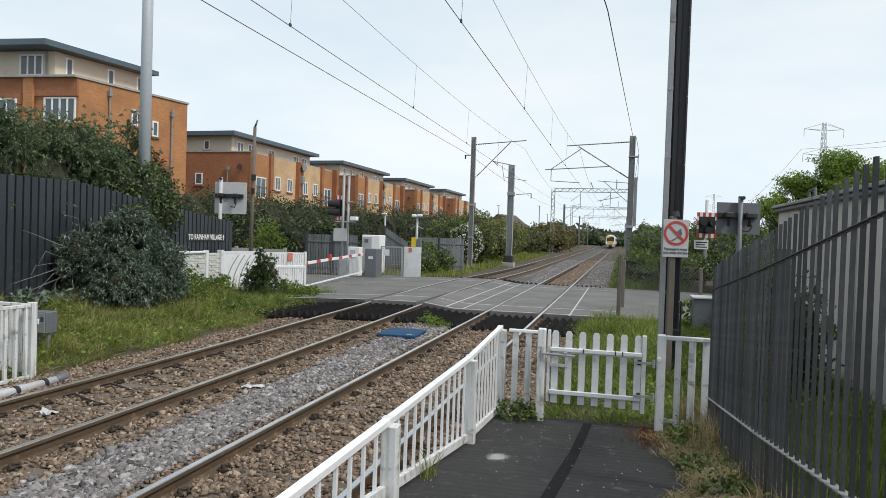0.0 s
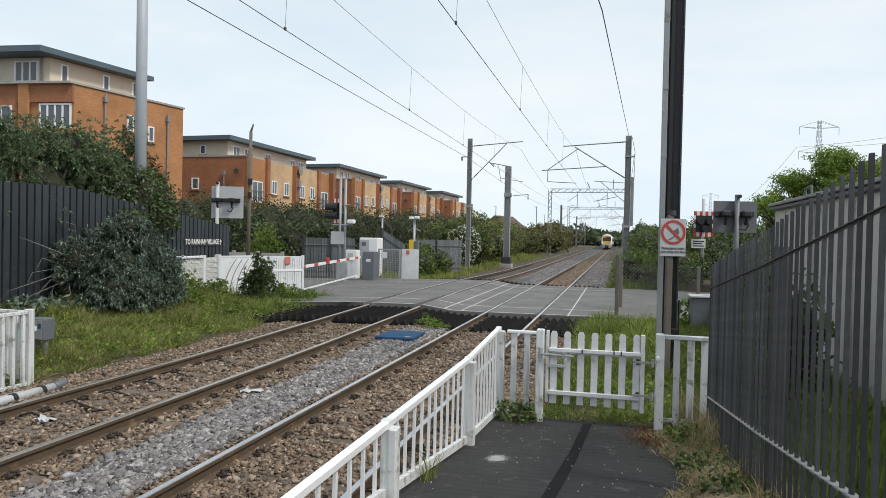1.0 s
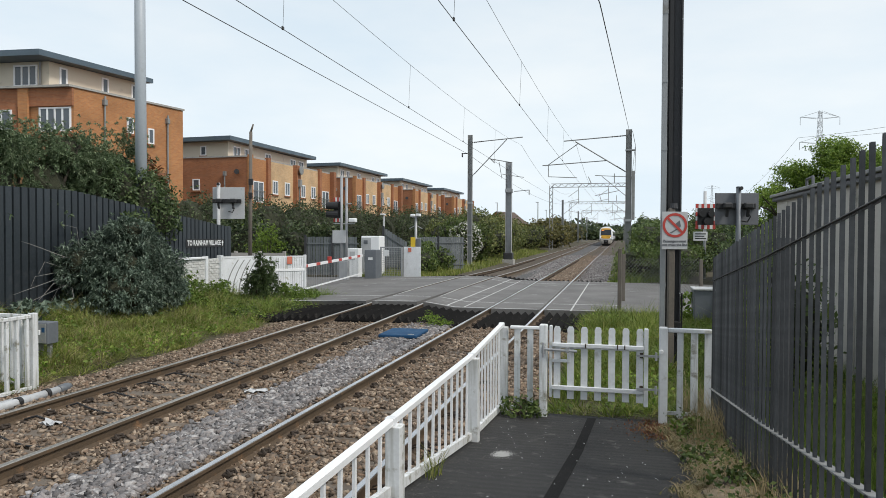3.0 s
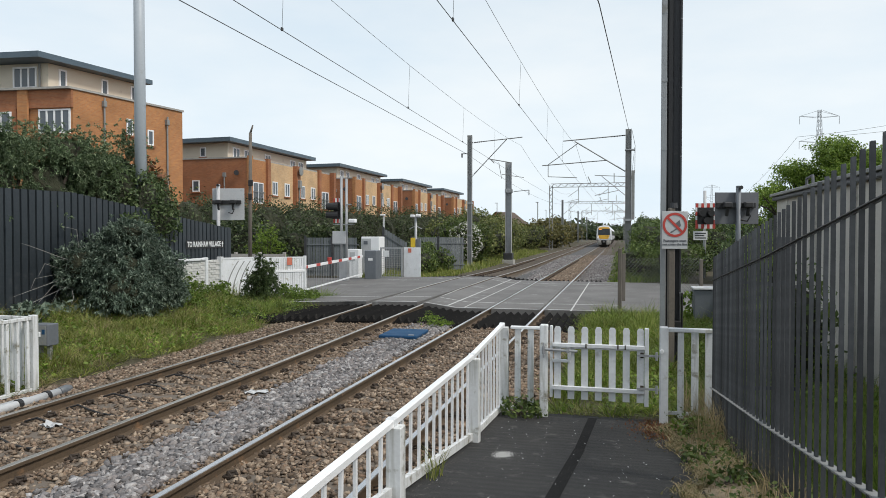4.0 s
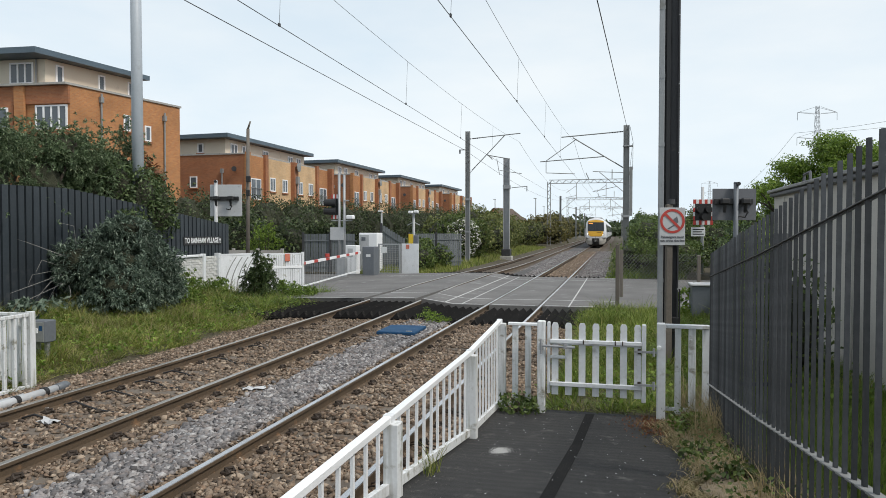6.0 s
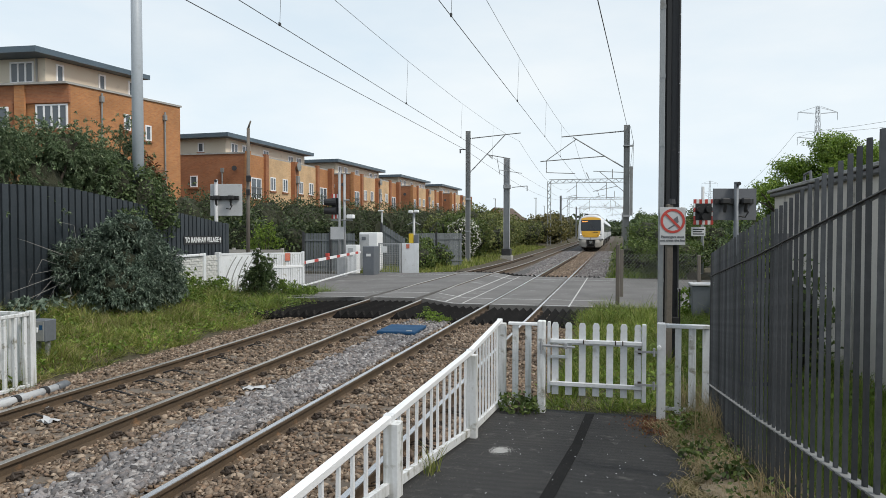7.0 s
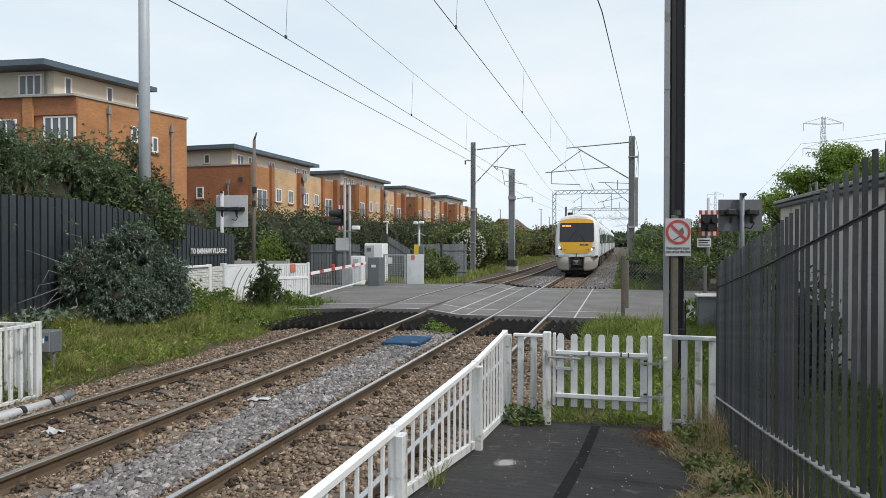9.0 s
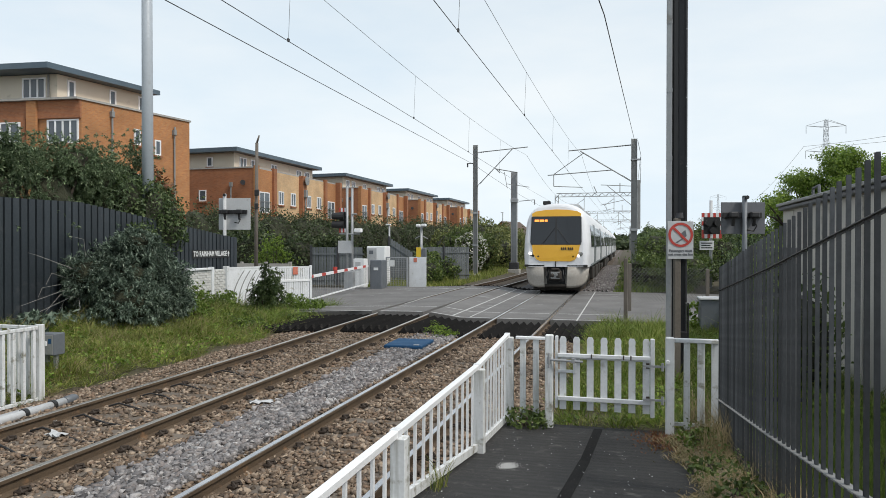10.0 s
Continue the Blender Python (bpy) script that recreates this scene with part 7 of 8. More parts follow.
LEAF_RED = leaf_mat("reddish_young_leaves", (0.13, 0.05, 0.025), (0.20, 0.08, 0.035), (0.12, 0.11, 0.04))
BLOSSOM = leaf_mat("white_blossom", (0.55, 0.55, 0.5), (0.72, 0.72, 0.68), (0.6, 0.58, 0.5), 0.2)
BLOOM_ORANGE = leaf_mat("orange_bloom", (0.55, 0.22, 0.02), (0.65, 0.3, 0.03), (0.4, 0.2, 0.03), 0.2)
FLOWER_RED = leaf_mat("red_bloom", (0.45, 0.05, 0.02), (0.6, 0.1, 0.03), (0.35, 0.1, 0.04), 0.2)
GRASS = leaf_mat("long_grass", (0.10, 0.145, 0.024), (0.22, 0.27, 0.054), (0.45, 0.43, 0.15), 0.33)
GRASS_LUSH = leaf_mat("lush_grass", (0.06, 0.105, 0.014), (0.13, 0.195, 0.03), (0.25, 0.32, 0.065), 0.3)
LEAF_NETTLE = leaf_mat("nettle_leaves", (0.075, 0.13, 0.025), (0.15, 0.235, 0.045), (0.27, 0.36, 0.085), 0.35)
GRASS_FRESH = leaf_mat("fresh_short_grass", (0.13, 0.20, 0.03), (0.22, 0.31, 0.055), (0.36, 0.42, 0.12), 0.35)
GRASS_DRY = leaf_mat("dry_grass", (0.30, 0.235, 0.13), (0.45, 0.36, 0.21), (0.14, 0.14, 0.05), 0.25)
LEAF_SPRING = leaf_mat("spring_scrub_leaves", (0.075, 0.10, 0.03), (0.14, 0.165, 0.05), (0.25, 0.25, 0.09), 0.3)
# Dark tone of the inner hulls: shade inside the foliage, put into colour.
CORE_SHADE = mat("foliage_core_shade", (0.040, 0.042, 0.022), (0.020, 0.024, 0.012), 5, 35, 0.95, 0, 0.8, 0.05, 0.1)
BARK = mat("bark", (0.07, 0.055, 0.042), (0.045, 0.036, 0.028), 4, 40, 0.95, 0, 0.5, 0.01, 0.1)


def leaf_arrays(pts, size, rng, long=1.7, out=None):
    """A folded, pointed leaf of four corners at every point."""
    n = len(pts)
    a = rng.normal(size=(n, 3))
    if out is not None:
        a += out * 0.9
    a /= np.linalg.norm(a, axis=1, keepdims=True)
    b = np.cross(a, rng.normal(size=(n, 3)))
    b /= np.linalg.norm(b, axis=1, keepdims=True) + 1e-9
    c = np.cross(a, b)
    s = rng.uniform(size[0], size[1], (n, 1))
    v = np.stack([pts - b * s * long * 0.5, pts + c * s * 0.42 + a * s * 0.16, pts + b * s * long * 0.5, pts - c * s * 0.42 + a * s * 0.16], 1)
    return v.reshape(-1, 3), (np.array([[0, 1, 2, 3]]) + 4 * np.arange(n)[:, None])


def rosette_arrays(heads, out, leaves, size, rng, long=4.0):
    """Sprays of narrow folded leaves that fan out from a shoot's tip at every head and droop."""
    n = len(heads)
    o = np.repeat(out, leaves, 0)
    d = rng.normal(size=(n * leaves, 3)) * 0.75 + o * 0.8
    d[:, 2] -= 0.12
    d /= np.linalg.norm(d, axis=1, keepdims=True)
    c = np.cross(d, rng.normal(size=(n * leaves, 3)) * 0.35 + np.array([0, 0, 1.0]))
    c /= np.linalg.norm(c, axis=1, keepdims=True) + 1e-9
    w = rng.uniform(size[0], size[1], (n * leaves, 1))
    ln = w * long * rng.uniform(0.7, 1.2, (n * leaves, 1))
    p = np.repeat(heads, leaves, 0)
    mid = p + d * ln * 0.5 + np.array([0, 0, 1.0]) * w * 0.3
    tip = p + d * ln - np.array([0, 0, 1.0]) * ln * 0.12
    v = np.stack([p, mid + c * w * 0.5, tip, mid - c * w * 0.5], 1)
    return v.reshape(-1, 3), (np.array([[0, 1, 2, 3]]) + 4 * np.arange(n * leaves)[:, None])


def blob_points(blobs, count, rng, shell=0.72, rough=0.3):
    """Points near the outside of lumpy ellipsoids (x, y, z, rx, ry, rz), with uneven clumps and gaps."""
    blobs = np.array(blobs, float)
    w = (blobs[:, 3] * blobs[:, 4] + blobs[:, 3] * blobs[:, 5] + blobs[:, 4] * blobs[:, 5])
    pick = rng.choice(len(blobs), count, p=w / w.sum())
    d = rng.normal(size=(count, 3))
    d /= np.linalg.norm(d, axis=1, keepdims=True)
    lump = np.sin(d[:, 0] * 5.1 + pick * 1.7) * np.cos(d[:, 1] * 6.3 + pick) + np.sin(d[:, 2] * 7.7 + d[:, 0] * 4 + pick * 0.6)
    r = shell + (1 - shell) * rng.random(count) ** 0.5 + rough * 0.5 * lump * rng.random(count)
    p = blobs[pick, :3] + d * blobs[pick, 3:] * r[:, None]
    return p, d


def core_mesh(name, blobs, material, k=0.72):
    """The dense inside of a shrub: lumpy hulls that stand for shade behind leaves."""
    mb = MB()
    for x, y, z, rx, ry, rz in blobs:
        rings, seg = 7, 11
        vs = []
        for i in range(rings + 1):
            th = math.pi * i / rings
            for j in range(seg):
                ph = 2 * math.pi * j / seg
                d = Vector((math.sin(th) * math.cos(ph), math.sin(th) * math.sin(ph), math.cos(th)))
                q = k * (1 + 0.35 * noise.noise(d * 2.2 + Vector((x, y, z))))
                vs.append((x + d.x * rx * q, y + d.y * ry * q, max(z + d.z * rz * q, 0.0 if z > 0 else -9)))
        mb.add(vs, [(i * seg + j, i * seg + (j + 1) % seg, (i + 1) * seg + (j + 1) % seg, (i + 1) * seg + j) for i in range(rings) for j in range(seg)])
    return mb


def shrub(name, at, blobs, count, size, material, label, seed, category="shrub", core=True, stems=6, kind="", group="", long=1.7, shell=0.72, extra=(), rough=0.42, dense=0.66, lumpy=5, spray=0):
    """A shrub: stems, dark hull for inner shade, and leaves, single or in sprays; blobs are relative to its base."""
    rng = np.random.default_rng(seed)
    random.seed(seed)
    lumps = []
    for x, y, z, rx, ry, rz in blobs:
        for _ in range(lumpy):
            d = rng.normal(size=3)
            d /= np.linalg.norm(d)
            q = rng.uniform(0.22, 0.42)
            lumps.append((x + d[0] * rx * 0.88, y + d[1] * ry * 0.88, max(z + d[2] * rz * 0.88, 0.1), rx * q, ry * q, rz * q))
    t = thing(name, at, label, category, group, kind)
    st = MB()
    for k in range(stems):
        x, y, z, rx, ry, rz = blobs[k % len(blobs)]
        u = 0.25 if math.hypot(x, y) < 2.5 else 1.0
        a = Vector((x * u + random.uniform(-0.15, 0.15), y * u + random.uniform(-0.15, 0.15), -0.1))
        b = Vector((x + random.uniform(-0.5, 0.5) * rx, y + random.uniform(-0.5, 0.5) * ry, z + random.uniform(-0.2, 0.5) * rz))
        m = a.lerp(b, 0.5) + Vector((random.uniform(-0.1, 0.1), random.uniform(-0.1, 0.1), 0.1))
        r = 0.012 * max(1.0, z)
        st.rod(a, m, r * 1.6, r * 1.1, 6).rod(m, b, r * 1.1, r * 0.4, 6)
    part("stem", st, BARK, t)
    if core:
        part("inner_growth", core_mesh("inner_growth", blobs, BARK, dense), CORE_SHADE, t)
    p, d = blob_points(list(blobs) + lumps, count, rng, shell, rough)
    keep = p[:, 2] > 0.02
    if spray:
        v, f = rosette_arrays(p[keep], d[keep], spray, size, rng, long)
    else:
        v, f = leaf_arrays(p[keep], size, rng, long, d[keep])
    part("foliage", big_mesh("foliage", v, f, material), None, t)
    for nm, n, sz, m2, zone in extra:
        p, d = blob_points(zone, n, rng, 0.9, 0.15)
        v, f = leaf_arrays(p, sz, rng, 1.1, d)
        part(nm, big_mesh(nm, v, f, m2), None, t)
    return t


# big grey-green shrub before the hoarding
shrub("buddleia_shrub", (-11.2, 13.65, 0.2), [(0, 0.1, 0.8, 1.0, 1.05, 0.95), (-0.35, 0.6, 1.5, 0.75, 0.8, 0.65), (0.45, -0.45, 0.55, 0.7, 0.75, 0.6), (0.3, 0.9, 0.8, 0.7, 0.7, 0.75), (-0.4, -0.6, 1.15, 0.6, 0.6, 0.55), (-0.2, 1.2, 1.4, 0.5, 0.5, 0.4), (0.1, 0.3, 1.9, 0.4, 0.5, 0.35), (0.6, 0.5, 0.35, 0.5, 0.8, 0.45)], 6500, (0.017, 0.031), LEAF_GREY, "large grey-green shrub before the dark hoarding", 11, long=4.2, stems=10, shell=0.6, rough=0.5, lumpy=9, spray=13)
shrub("small_shrub", (-10.3, 18.55, -0.05), [(0, 0, 0.6, 0.40, 0.42, 0.5), (0.1, 0.1, 1.0, 0.30, 0.32, 0.4), (-0.2, -0.15, 0.55, 0.28, 0.3, 0.4), (0.22, 0.25, 0.5, 0.25, 0.3, 0.4), (0.0, -0.1, 1.35, 0.12, 0.14, 0.2)], 620, (0.022, 0.036), LEAF_DARK, "small dark green shrub before the white screen", 12, long=3.6, shell=0.3, rough=1.0, core=False, stems=12, spray=12)
# creeper and shrubs over the hoarding
shrub("overgrown_shrub", (-13.4, 12.2, 0.0), [(0, 0, 2.9, 1.1, 1.3, 1.5), (-0.4, -2.0, 3.0, 1.2, 1.3, 1.5), (-0.1, 1.7, 3.0, 1.0, 1.2, 1.5), (-0.3, -4.2, 3.0, 1.3, 1.6, 1.4), (0.0, 3.1, 2.7, 0.8, 1.1, 1.5), (-0.5, 0.9, 3.9, 0.7, 0.9, 0.7), (-0.9, -3.0, 3.8, 0.8, 0.9, 0.6), (-0.2, 2.6, 3.7, 0.7, 0.8, 0.8), (0.1, 4.3, 2.6, 0.7, 0.9, 1.2), (-0.3, 3.9, 3.3, 0.6, 0.8, 0.8), (0.3, -1.0, 3.6, 0.5, 0.8, 0.7), (0.0, 2.3, 4.1, 0.7, 0.9, 0.6), (-0.1, -0.2, 4.2, 0.6, 0.7, 0.45), (-0.2, 3.4, 3.9, 0.5, 0.7, 0.5), (0.0, 3.2, 3.4, 0.8, 1.0, 1.5), (-0.1, 4.4, 3.5, 0.8, 1.0, 1.55), (0.0, 5.3, 2.9, 0.6, 0.7, 1.2)], 15000, (0.017, 0.031), LEAF_TALL, "tall dark green shrubs overgrowing the hoarding", 13, stems=14, dense=0.5, shell=0.5, lumpy=8, rough=0.6, long=3.6, spray=14, extra=(("bloom", 130, (0.06, 0.1), FLOWER_RED, [(-0.2, -2.6, 3.5, 0.8, 0.9, 0.5)]),))
shrub("ivy", (-12.6, 15.8, 0.0), [(0.1, 0.5, 2.9, 0.42, 0.6, 0.9), (0.2, 1.0, 2.4, 0.45, 0.8, 0.55), (0.35, -0.3, 2.2, 0.35, 0.6, 0.5), (-0.1, 1.4, 2.8, 0.4, 0.7, 0.8), (-0.2, 0.0, 3.2, 0.4, 0.6, 0.8)], 7000, (0.045, 0.08), LEAF_DARK, "ivy climbing the grey pole and hoarding", 14, category="climber", stems=8)
shrub("sapling", (-13.0, 17.2, 0.0), [(0, 0, 3.2, 0.45, 0.6, 0.9), (0.1, 0.4, 2.6, 0.4, 0.6, 0.6), (0, -0.3, 3.9, 0.25, 0.3, 0.4)], 700, (0.05, 0.10), LEAF_RED, "thin sapling with reddish young leaves", 15, category="sapling", core=False, stems=12, long=2.2)
shrub("low_scrub", (-10.9, 10.6, 0.1), [(0, 0, 0.2, 0.4, 0.5, 0.25), (-0.6, 0.8, 0.3, 0.4, 0.5, 0.3), (-0.9, -0.4, 0.25, 0.35, 0.6, 0.3), (-0.7, 1.9, 0.25, 0.4, 0.5, 0.3)], 2200, (0.05, 0.09), LEAF_GREY, "low grey-green scrub at the foot of the hoarding", 16, long=2.4, core=False)
tw = MB()
random.seed(5)
for k in range(12):
    a = Vector((-11.7 + random.uniform(-0.2, 0.2), 12.8 + random.uniform(-0.3, 0.4), random.uniform(0.7, 1.6)))
    b = a + Vector((random.uniform(-0.3, 0.25), random.uniform(-1.1, -0.1), random.uniform(-0.6, 0.9)))
    c = b + Vector((random.uniform(-0.1, 0.15), random.uniform(-0.5, 0.0), random.uniform(-0.5, 0.1)))
    tw.rod(a, b, 0.006, 0.004, 4).rod(b, c, 0.004, 0.002, 4)
tagged(part("bare_twigs", tw, GREY_CONC), "dry bare pale twigs beside the shrub", "twigs")

# clipped hedge below the apartment blocks
blobs = []
rng = np.random.default_rng(21)
for k in range(46):
    u = k / 45
    x, y = -23.8 + 8.3 * u + rng.uniform(-0.4, 0.4), 34.5 + 47 * u
    blobs.append((x, y, 2.3, 1.5, 1.6, 2.1 + rng.uniform(-0.1, 0.2)))
    blobs.append((x + 0.4, y + 0.5, 0.9, 1.3, 1.4, 1.0))
shrub("hedge", (0, 0, 0), blobs, 100000, (0.06, 0.12), LEAF_HEDGE, "long tall dark hedge before the apartment blocks", 22, category="hedge", stems=40, dense=0.70, rough=0.4)
shrub("bright_shrub", (-16.2, 29.6, 0), [(0, 0, 1.7, 0.8, 0.7, 0.8), (0.5, 0.4, 1.1, 0.7, 0.6, 0.6), (-0.55, 0.2, 1.3, 0.6, 0.5, 0.7), (0.1, 0.2, 2.2, 0.5, 0.4, 0.4)], 420, (0.03, 0.05), LEAF_FRESH, "yellow-green shrub before the hedge", 23, long=2.4, spray=9, shell=0.3, rough=0.9, core=False)
shrub("dark_shrub", (-19.4, 33.6, 0), [(0, 0, 1.4, 1.6, 1.2, 1.5), (-2.0, 0.3, 1.3, 1.4, 1.2, 1.4), (2.2, 1.4, 1.2, 1.4, 1.2, 1.5), (3.9, 2.2, 1.3, 1.2, 1.2, 1.3)], 9000, (0.09, 0.16), LEAF_HEDGE, "dark leafy shrubs behind the timber fence", 24)
shrub("blossom_shrub", (-11.2, 50.0, 0), [(0, 0, 1.7, 1.3, 1.5, 1.5), (0.8, 1.6, 1.5, 1.1, 1.2, 1.3), (-0.9, 1.0, 2.2, 1.2, 1.2, 1.2)], 6000, (0.08, 0.15), LEAF_BRAMBLE, "shrub with white spring blossom beside the far track", 25, extra=(("blossom", 1000, (0.09, 0.16), BLOSSOM, [(0.2, -0.2, 1.6, 1.3, 1.4, 1.4)]),))
shrub("trackside_scrub", (-10.4, 36.0, 0), [(0, 0, 0.6, 0.9, 1.2, 0.8), (-0.6, 2.0, 0.8, 0.9, 1.2, 0.9), (0.1, 4.2, 0.6, 0.7, 1.1, 0.8), (-1.2, 5.5, 0.9, 1.0, 1.1, 1.1)], 5500, (0.07, 0.13), LEAF_BRAMBLE, "mixed scrub with orange flowers on the verge", 26, extra=(("bloom", 160, (0.07, 0.12), BLOOM_ORANGE, [(-0.3, -0.5, 1.1, 0.35, 0.4, 0.25)]),))


def shrub_row(name, pts, rad, count, size, material, label, seed, **kw):
    rng_ = np.random.default_rng(seed)
    bl = []
    for x, y, h in pts:
        for _ in range(3):
            bl.append((x + rng_.uniform(-1, 1) * rad, y + rng_.uniform(-1, 1) * rad * 1.5, h * rng_.uniform(0.35, 0.62), rad * rng_.uniform(0.7, 1.2), rad * rng_.uniform(0.8, 1.4), h * rng_.uniform(0.34, 0.5)))
    return shrub(name, (0, 0, 0), bl, count, size, material, label, seed, **kw)


# belt of scrub and trees along the far side of the line
shrub_row("lineside_scrub", [(-12.0, 55, 3.0), (-11.5, 60, 3.2), (-12.8, 64, 4.2), (-12.0, 70, 3.6), (-13.5, 76, 4.6), (-12.5, 82, 3.6), (-13.5, 88, 4.5), (-13.0, 94, 4.0)], 1.7, 24000, (0.10, 0.20), LEAF_SPRING, "belt of green lineside scrub", 31, category="scrub", stems=20)
shrub_row("lineside_trees", [(-14.0, 100, 4.0), (-15.0, 108, 4.3), (-13.5, 116, 4.0), (-14.5, 126, 4.4), (-15, 136, 4.6), (-14, 148, 5.4), (-15, 160, 6.5), (-15.5, 175, 6.5), (-15, 192, 7), (-14.5, 210, 6.5)], 2.8, 14000, (0.25, 0.45), LEAF_AUTUMN, "belt of olive lineside trees", 32, category="trees", stems=20)
shrub_row("lineside_trees", [(-17.5, 92, 4.2), (-19, 104, 4.4), (-22, 120, 4.6), (-28, 140, 4.6), (-34, 160, 5)], 3.2, 9000, (0.25, 0.42), LEAF_HEDGE, "dark trees behind the lineside scrub", 33, category="trees", stems=12)
# right-hand bushes
shrub_row("lineside_bush", [(1.9, 33.8, 1.9), (2.6, 36, 2.5), (1.9, 39, 2.5), (3.4, 38, 2.9), (2.2, 43, 2.9), (4.6, 42, 3.2)], 1.1, 26000, (0.05, 0.10), LEAF_BRAMBLE, "dense green bushes beside the near track", 34, stems=14)
shrub_row("lineside_bush", [(2.6, 52, 3.0), (3.0, 60, 3.2), (3.2, 70, 3.4), (3.6, 82, 4.0), (3.5, 96, 4.0), (4.5, 112, 5.0), (5, 130, 5.5), (5, 150, 6)], 1.5, 11000, (0.16, 0.3), LEAF_DARK, "dark lineside bushes along the near track", 35, stems=14)
shrub_row("lineside_bush", [(6.5, 33, 3.0), (8.2, 31.5, 3.2), (10, 33, 3.6), (5.6, 29.5, 2.4), (4.9, 26.0, 2.0), (6.8, 26.5, 2.6)], 1.4, 20000, (0.06, 0.11), LEAF_DARK, "dark bushes behind the palisade fence", 36, stems=14)
shrub("weeds", (3.0, 17.4, 0), [(0, 0, 0.9, 0.35, 0.4, 0.9), (0.15, -0.2, 1.7, 0.3, 0.3, 0.6), (-0.6, 0.1, 0.5, 0.4, 0.4, 0.5), (-1.2, 0.4, 0.4, 0.4, 0.3, 0.4)], 1500, (0.05, 0.1), LEAF_FRESH, "young green growth climbing the signal post", 37, core=False)
shrub("weeds", (2.4, 10.6, 0), [(0, 0, 0.8, 0.5, 0.6, 0.8), (0.5, -4.2, 0.7, 0.3, 0.5, 0.9)], 1200, (0.05, 0.1), LEAF_BRAMBLE, "green weeds between shed and palisade fence", 38)


def build_tree(name, x, y, h, crown, count, size, material, label, seed):
    """A tapered trunk with limbs, and a crown of many small leaves in uneven clumps."""
    rng_ = np.random.default_rng(seed)
    random.seed(seed)
    t = thing(name, (x, y, 0), label, "tree", "trees")
    tr = MB()
    tr.rod((0, 0, -0.2), (0.1, 0.05, h * 0.35), 0.16, 0.12, 9).rod((0.1, 0.05, h * 0.35), (0.0, 0.1, h * 0.7), 0.12, 0.05, 8)
    bl = []
    for k in range(36):
        a = 2 * math.pi * k / 36 + random.uniform(-0.3, 0.3)
        r = crown * math.sqrt(random.uniform(0.05, 1))
        z = h * random.uniform(0.32, 0.93)
        r *= 1.0 if z < h * 0.75 else 0.65
        tip = Vector((math.cos(a) * r, math.sin(a) * r, z))
        base = Vector((0.05, 0.05, h * random.uniform(0.25, 0.6)))
        mid = base.lerp(tip, 0.5) + Vector((0, 0, 0.15))
        tr.rod(base, mid, 0.05, 0.035, 6).rod(mid, tip, 0.035, 0.012, 6)
        q = random.uniform(0.5, 1.0) * crown * 0.36
        bl.append((tip.x, tip.y, tip.z, q, q, q * 0.8))
    part("trunk", tr, BARK, t)
    p, d = blob_points(bl, count, rng_, 0.15, 0.9)
    v, f = leaf_arrays(p, size, rng_, 1.6, d)
    part("crown", big_mesh("crown", v, f, material), None, t)
    return t


build_tree("tree", 9.5, 33.0, 6.5, 2.2, 40000, (0.045, 0.09), LEAF_FRESH, "leafy bright green tree behind the shed", 41)
build_tree("tree", 8.0, 34.0, 5.5, 1.9, 22000, (0.045, 0.09), LEAF_FRESH, "leafy bright green tree behind the shed", 44)
build_tree("tree", 10.8, 31.0, 6.0, 2.4, 40000, (0.045, 0.09), LEAF_FRESH, "leafy bright green tree behind the shed", 42)
build_tree("tree", 6.7, 32.6, 4.7, 1.6, 9000, (0.045, 0.085), LEAF_FRESH, "thin open young tree beside the bushes", 43)


def build_distance():
    """Low woods along the horizon."""
    rng_ = np.random.default_rng(51)
    bl = []
    for k in range(120):
        a = radians(-34 + 68 * k / 119 + rng_.uniform(-0.4, 0.4))
        r = rng_.uniform(300, 420)
        h = rng_.uniform(6, 11) * (1.25 if k > 70 else 0.9)
        bl.append((math.sin(a) * r, math.cos(a) * r, h * 0.4, 9, 9, h * 0.6))
    p, d = blob_points(bl, 40000, rng_, 0.6)
    p = p[p[:, 2] > 0]
    v, f = leaf_arrays(p, (0.9, 1.7), rng_, 1.4)
    w = new("distant_woods", big_mesh("distant_woods", v, f, LEAF_HEDGE))
    tagged(w, "low dark woods along the horizon", "woods", kind="stuff")
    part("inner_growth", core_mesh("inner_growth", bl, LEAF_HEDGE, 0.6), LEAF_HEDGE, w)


build_distance()


def build_house(x, y, w, d, h, rz):
    t = thing("house", (x, y, 0), "distant brick house with a dark pitched roof", "house", "distant houses", rz=rz)
    part("wall", MB().box(-w / 2, -d / 2, 0, w / 2, d / 2, h), BRICK_ORANGE, t)
    part("gable", MB().add([(-w / 2, -d / 2, h), (-w / 2, d / 2, h), (-w / 2, 0, h + 2.6), (w / 2, -d / 2, h), (w / 2, d / 2, h), (w / 2, 0, h + 2.6)], [(0, 1, 2), (3, 5, 4)]), BRICK_ORANGE, t)
    part("roof", MB().add([(-w / 2 - 0.3, -d / 2 - 0.4, h - 0.1), (w / 2 + 0.3, -d / 2 - 0.4, h - 0.1), (w / 2 + 0.3, 0, h + 2.75), (-w / 2 - 0.3, 0, h + 2.75), (w / 2 + 0.3, d / 2 + 0.4, h - 0.1), (-w / 2 - 0.3, d / 2 + 0.4, h - 0.1)], [(0, 1, 2, 3), (3, 2, 4, 5)]), TILE_ROOF, t, "dark slate roof")


build_house(-25.5, 158.0, 8, 7, 4.6, 70)
build_house(-29.5, 176.0, 7, 7, 4.0, 5)


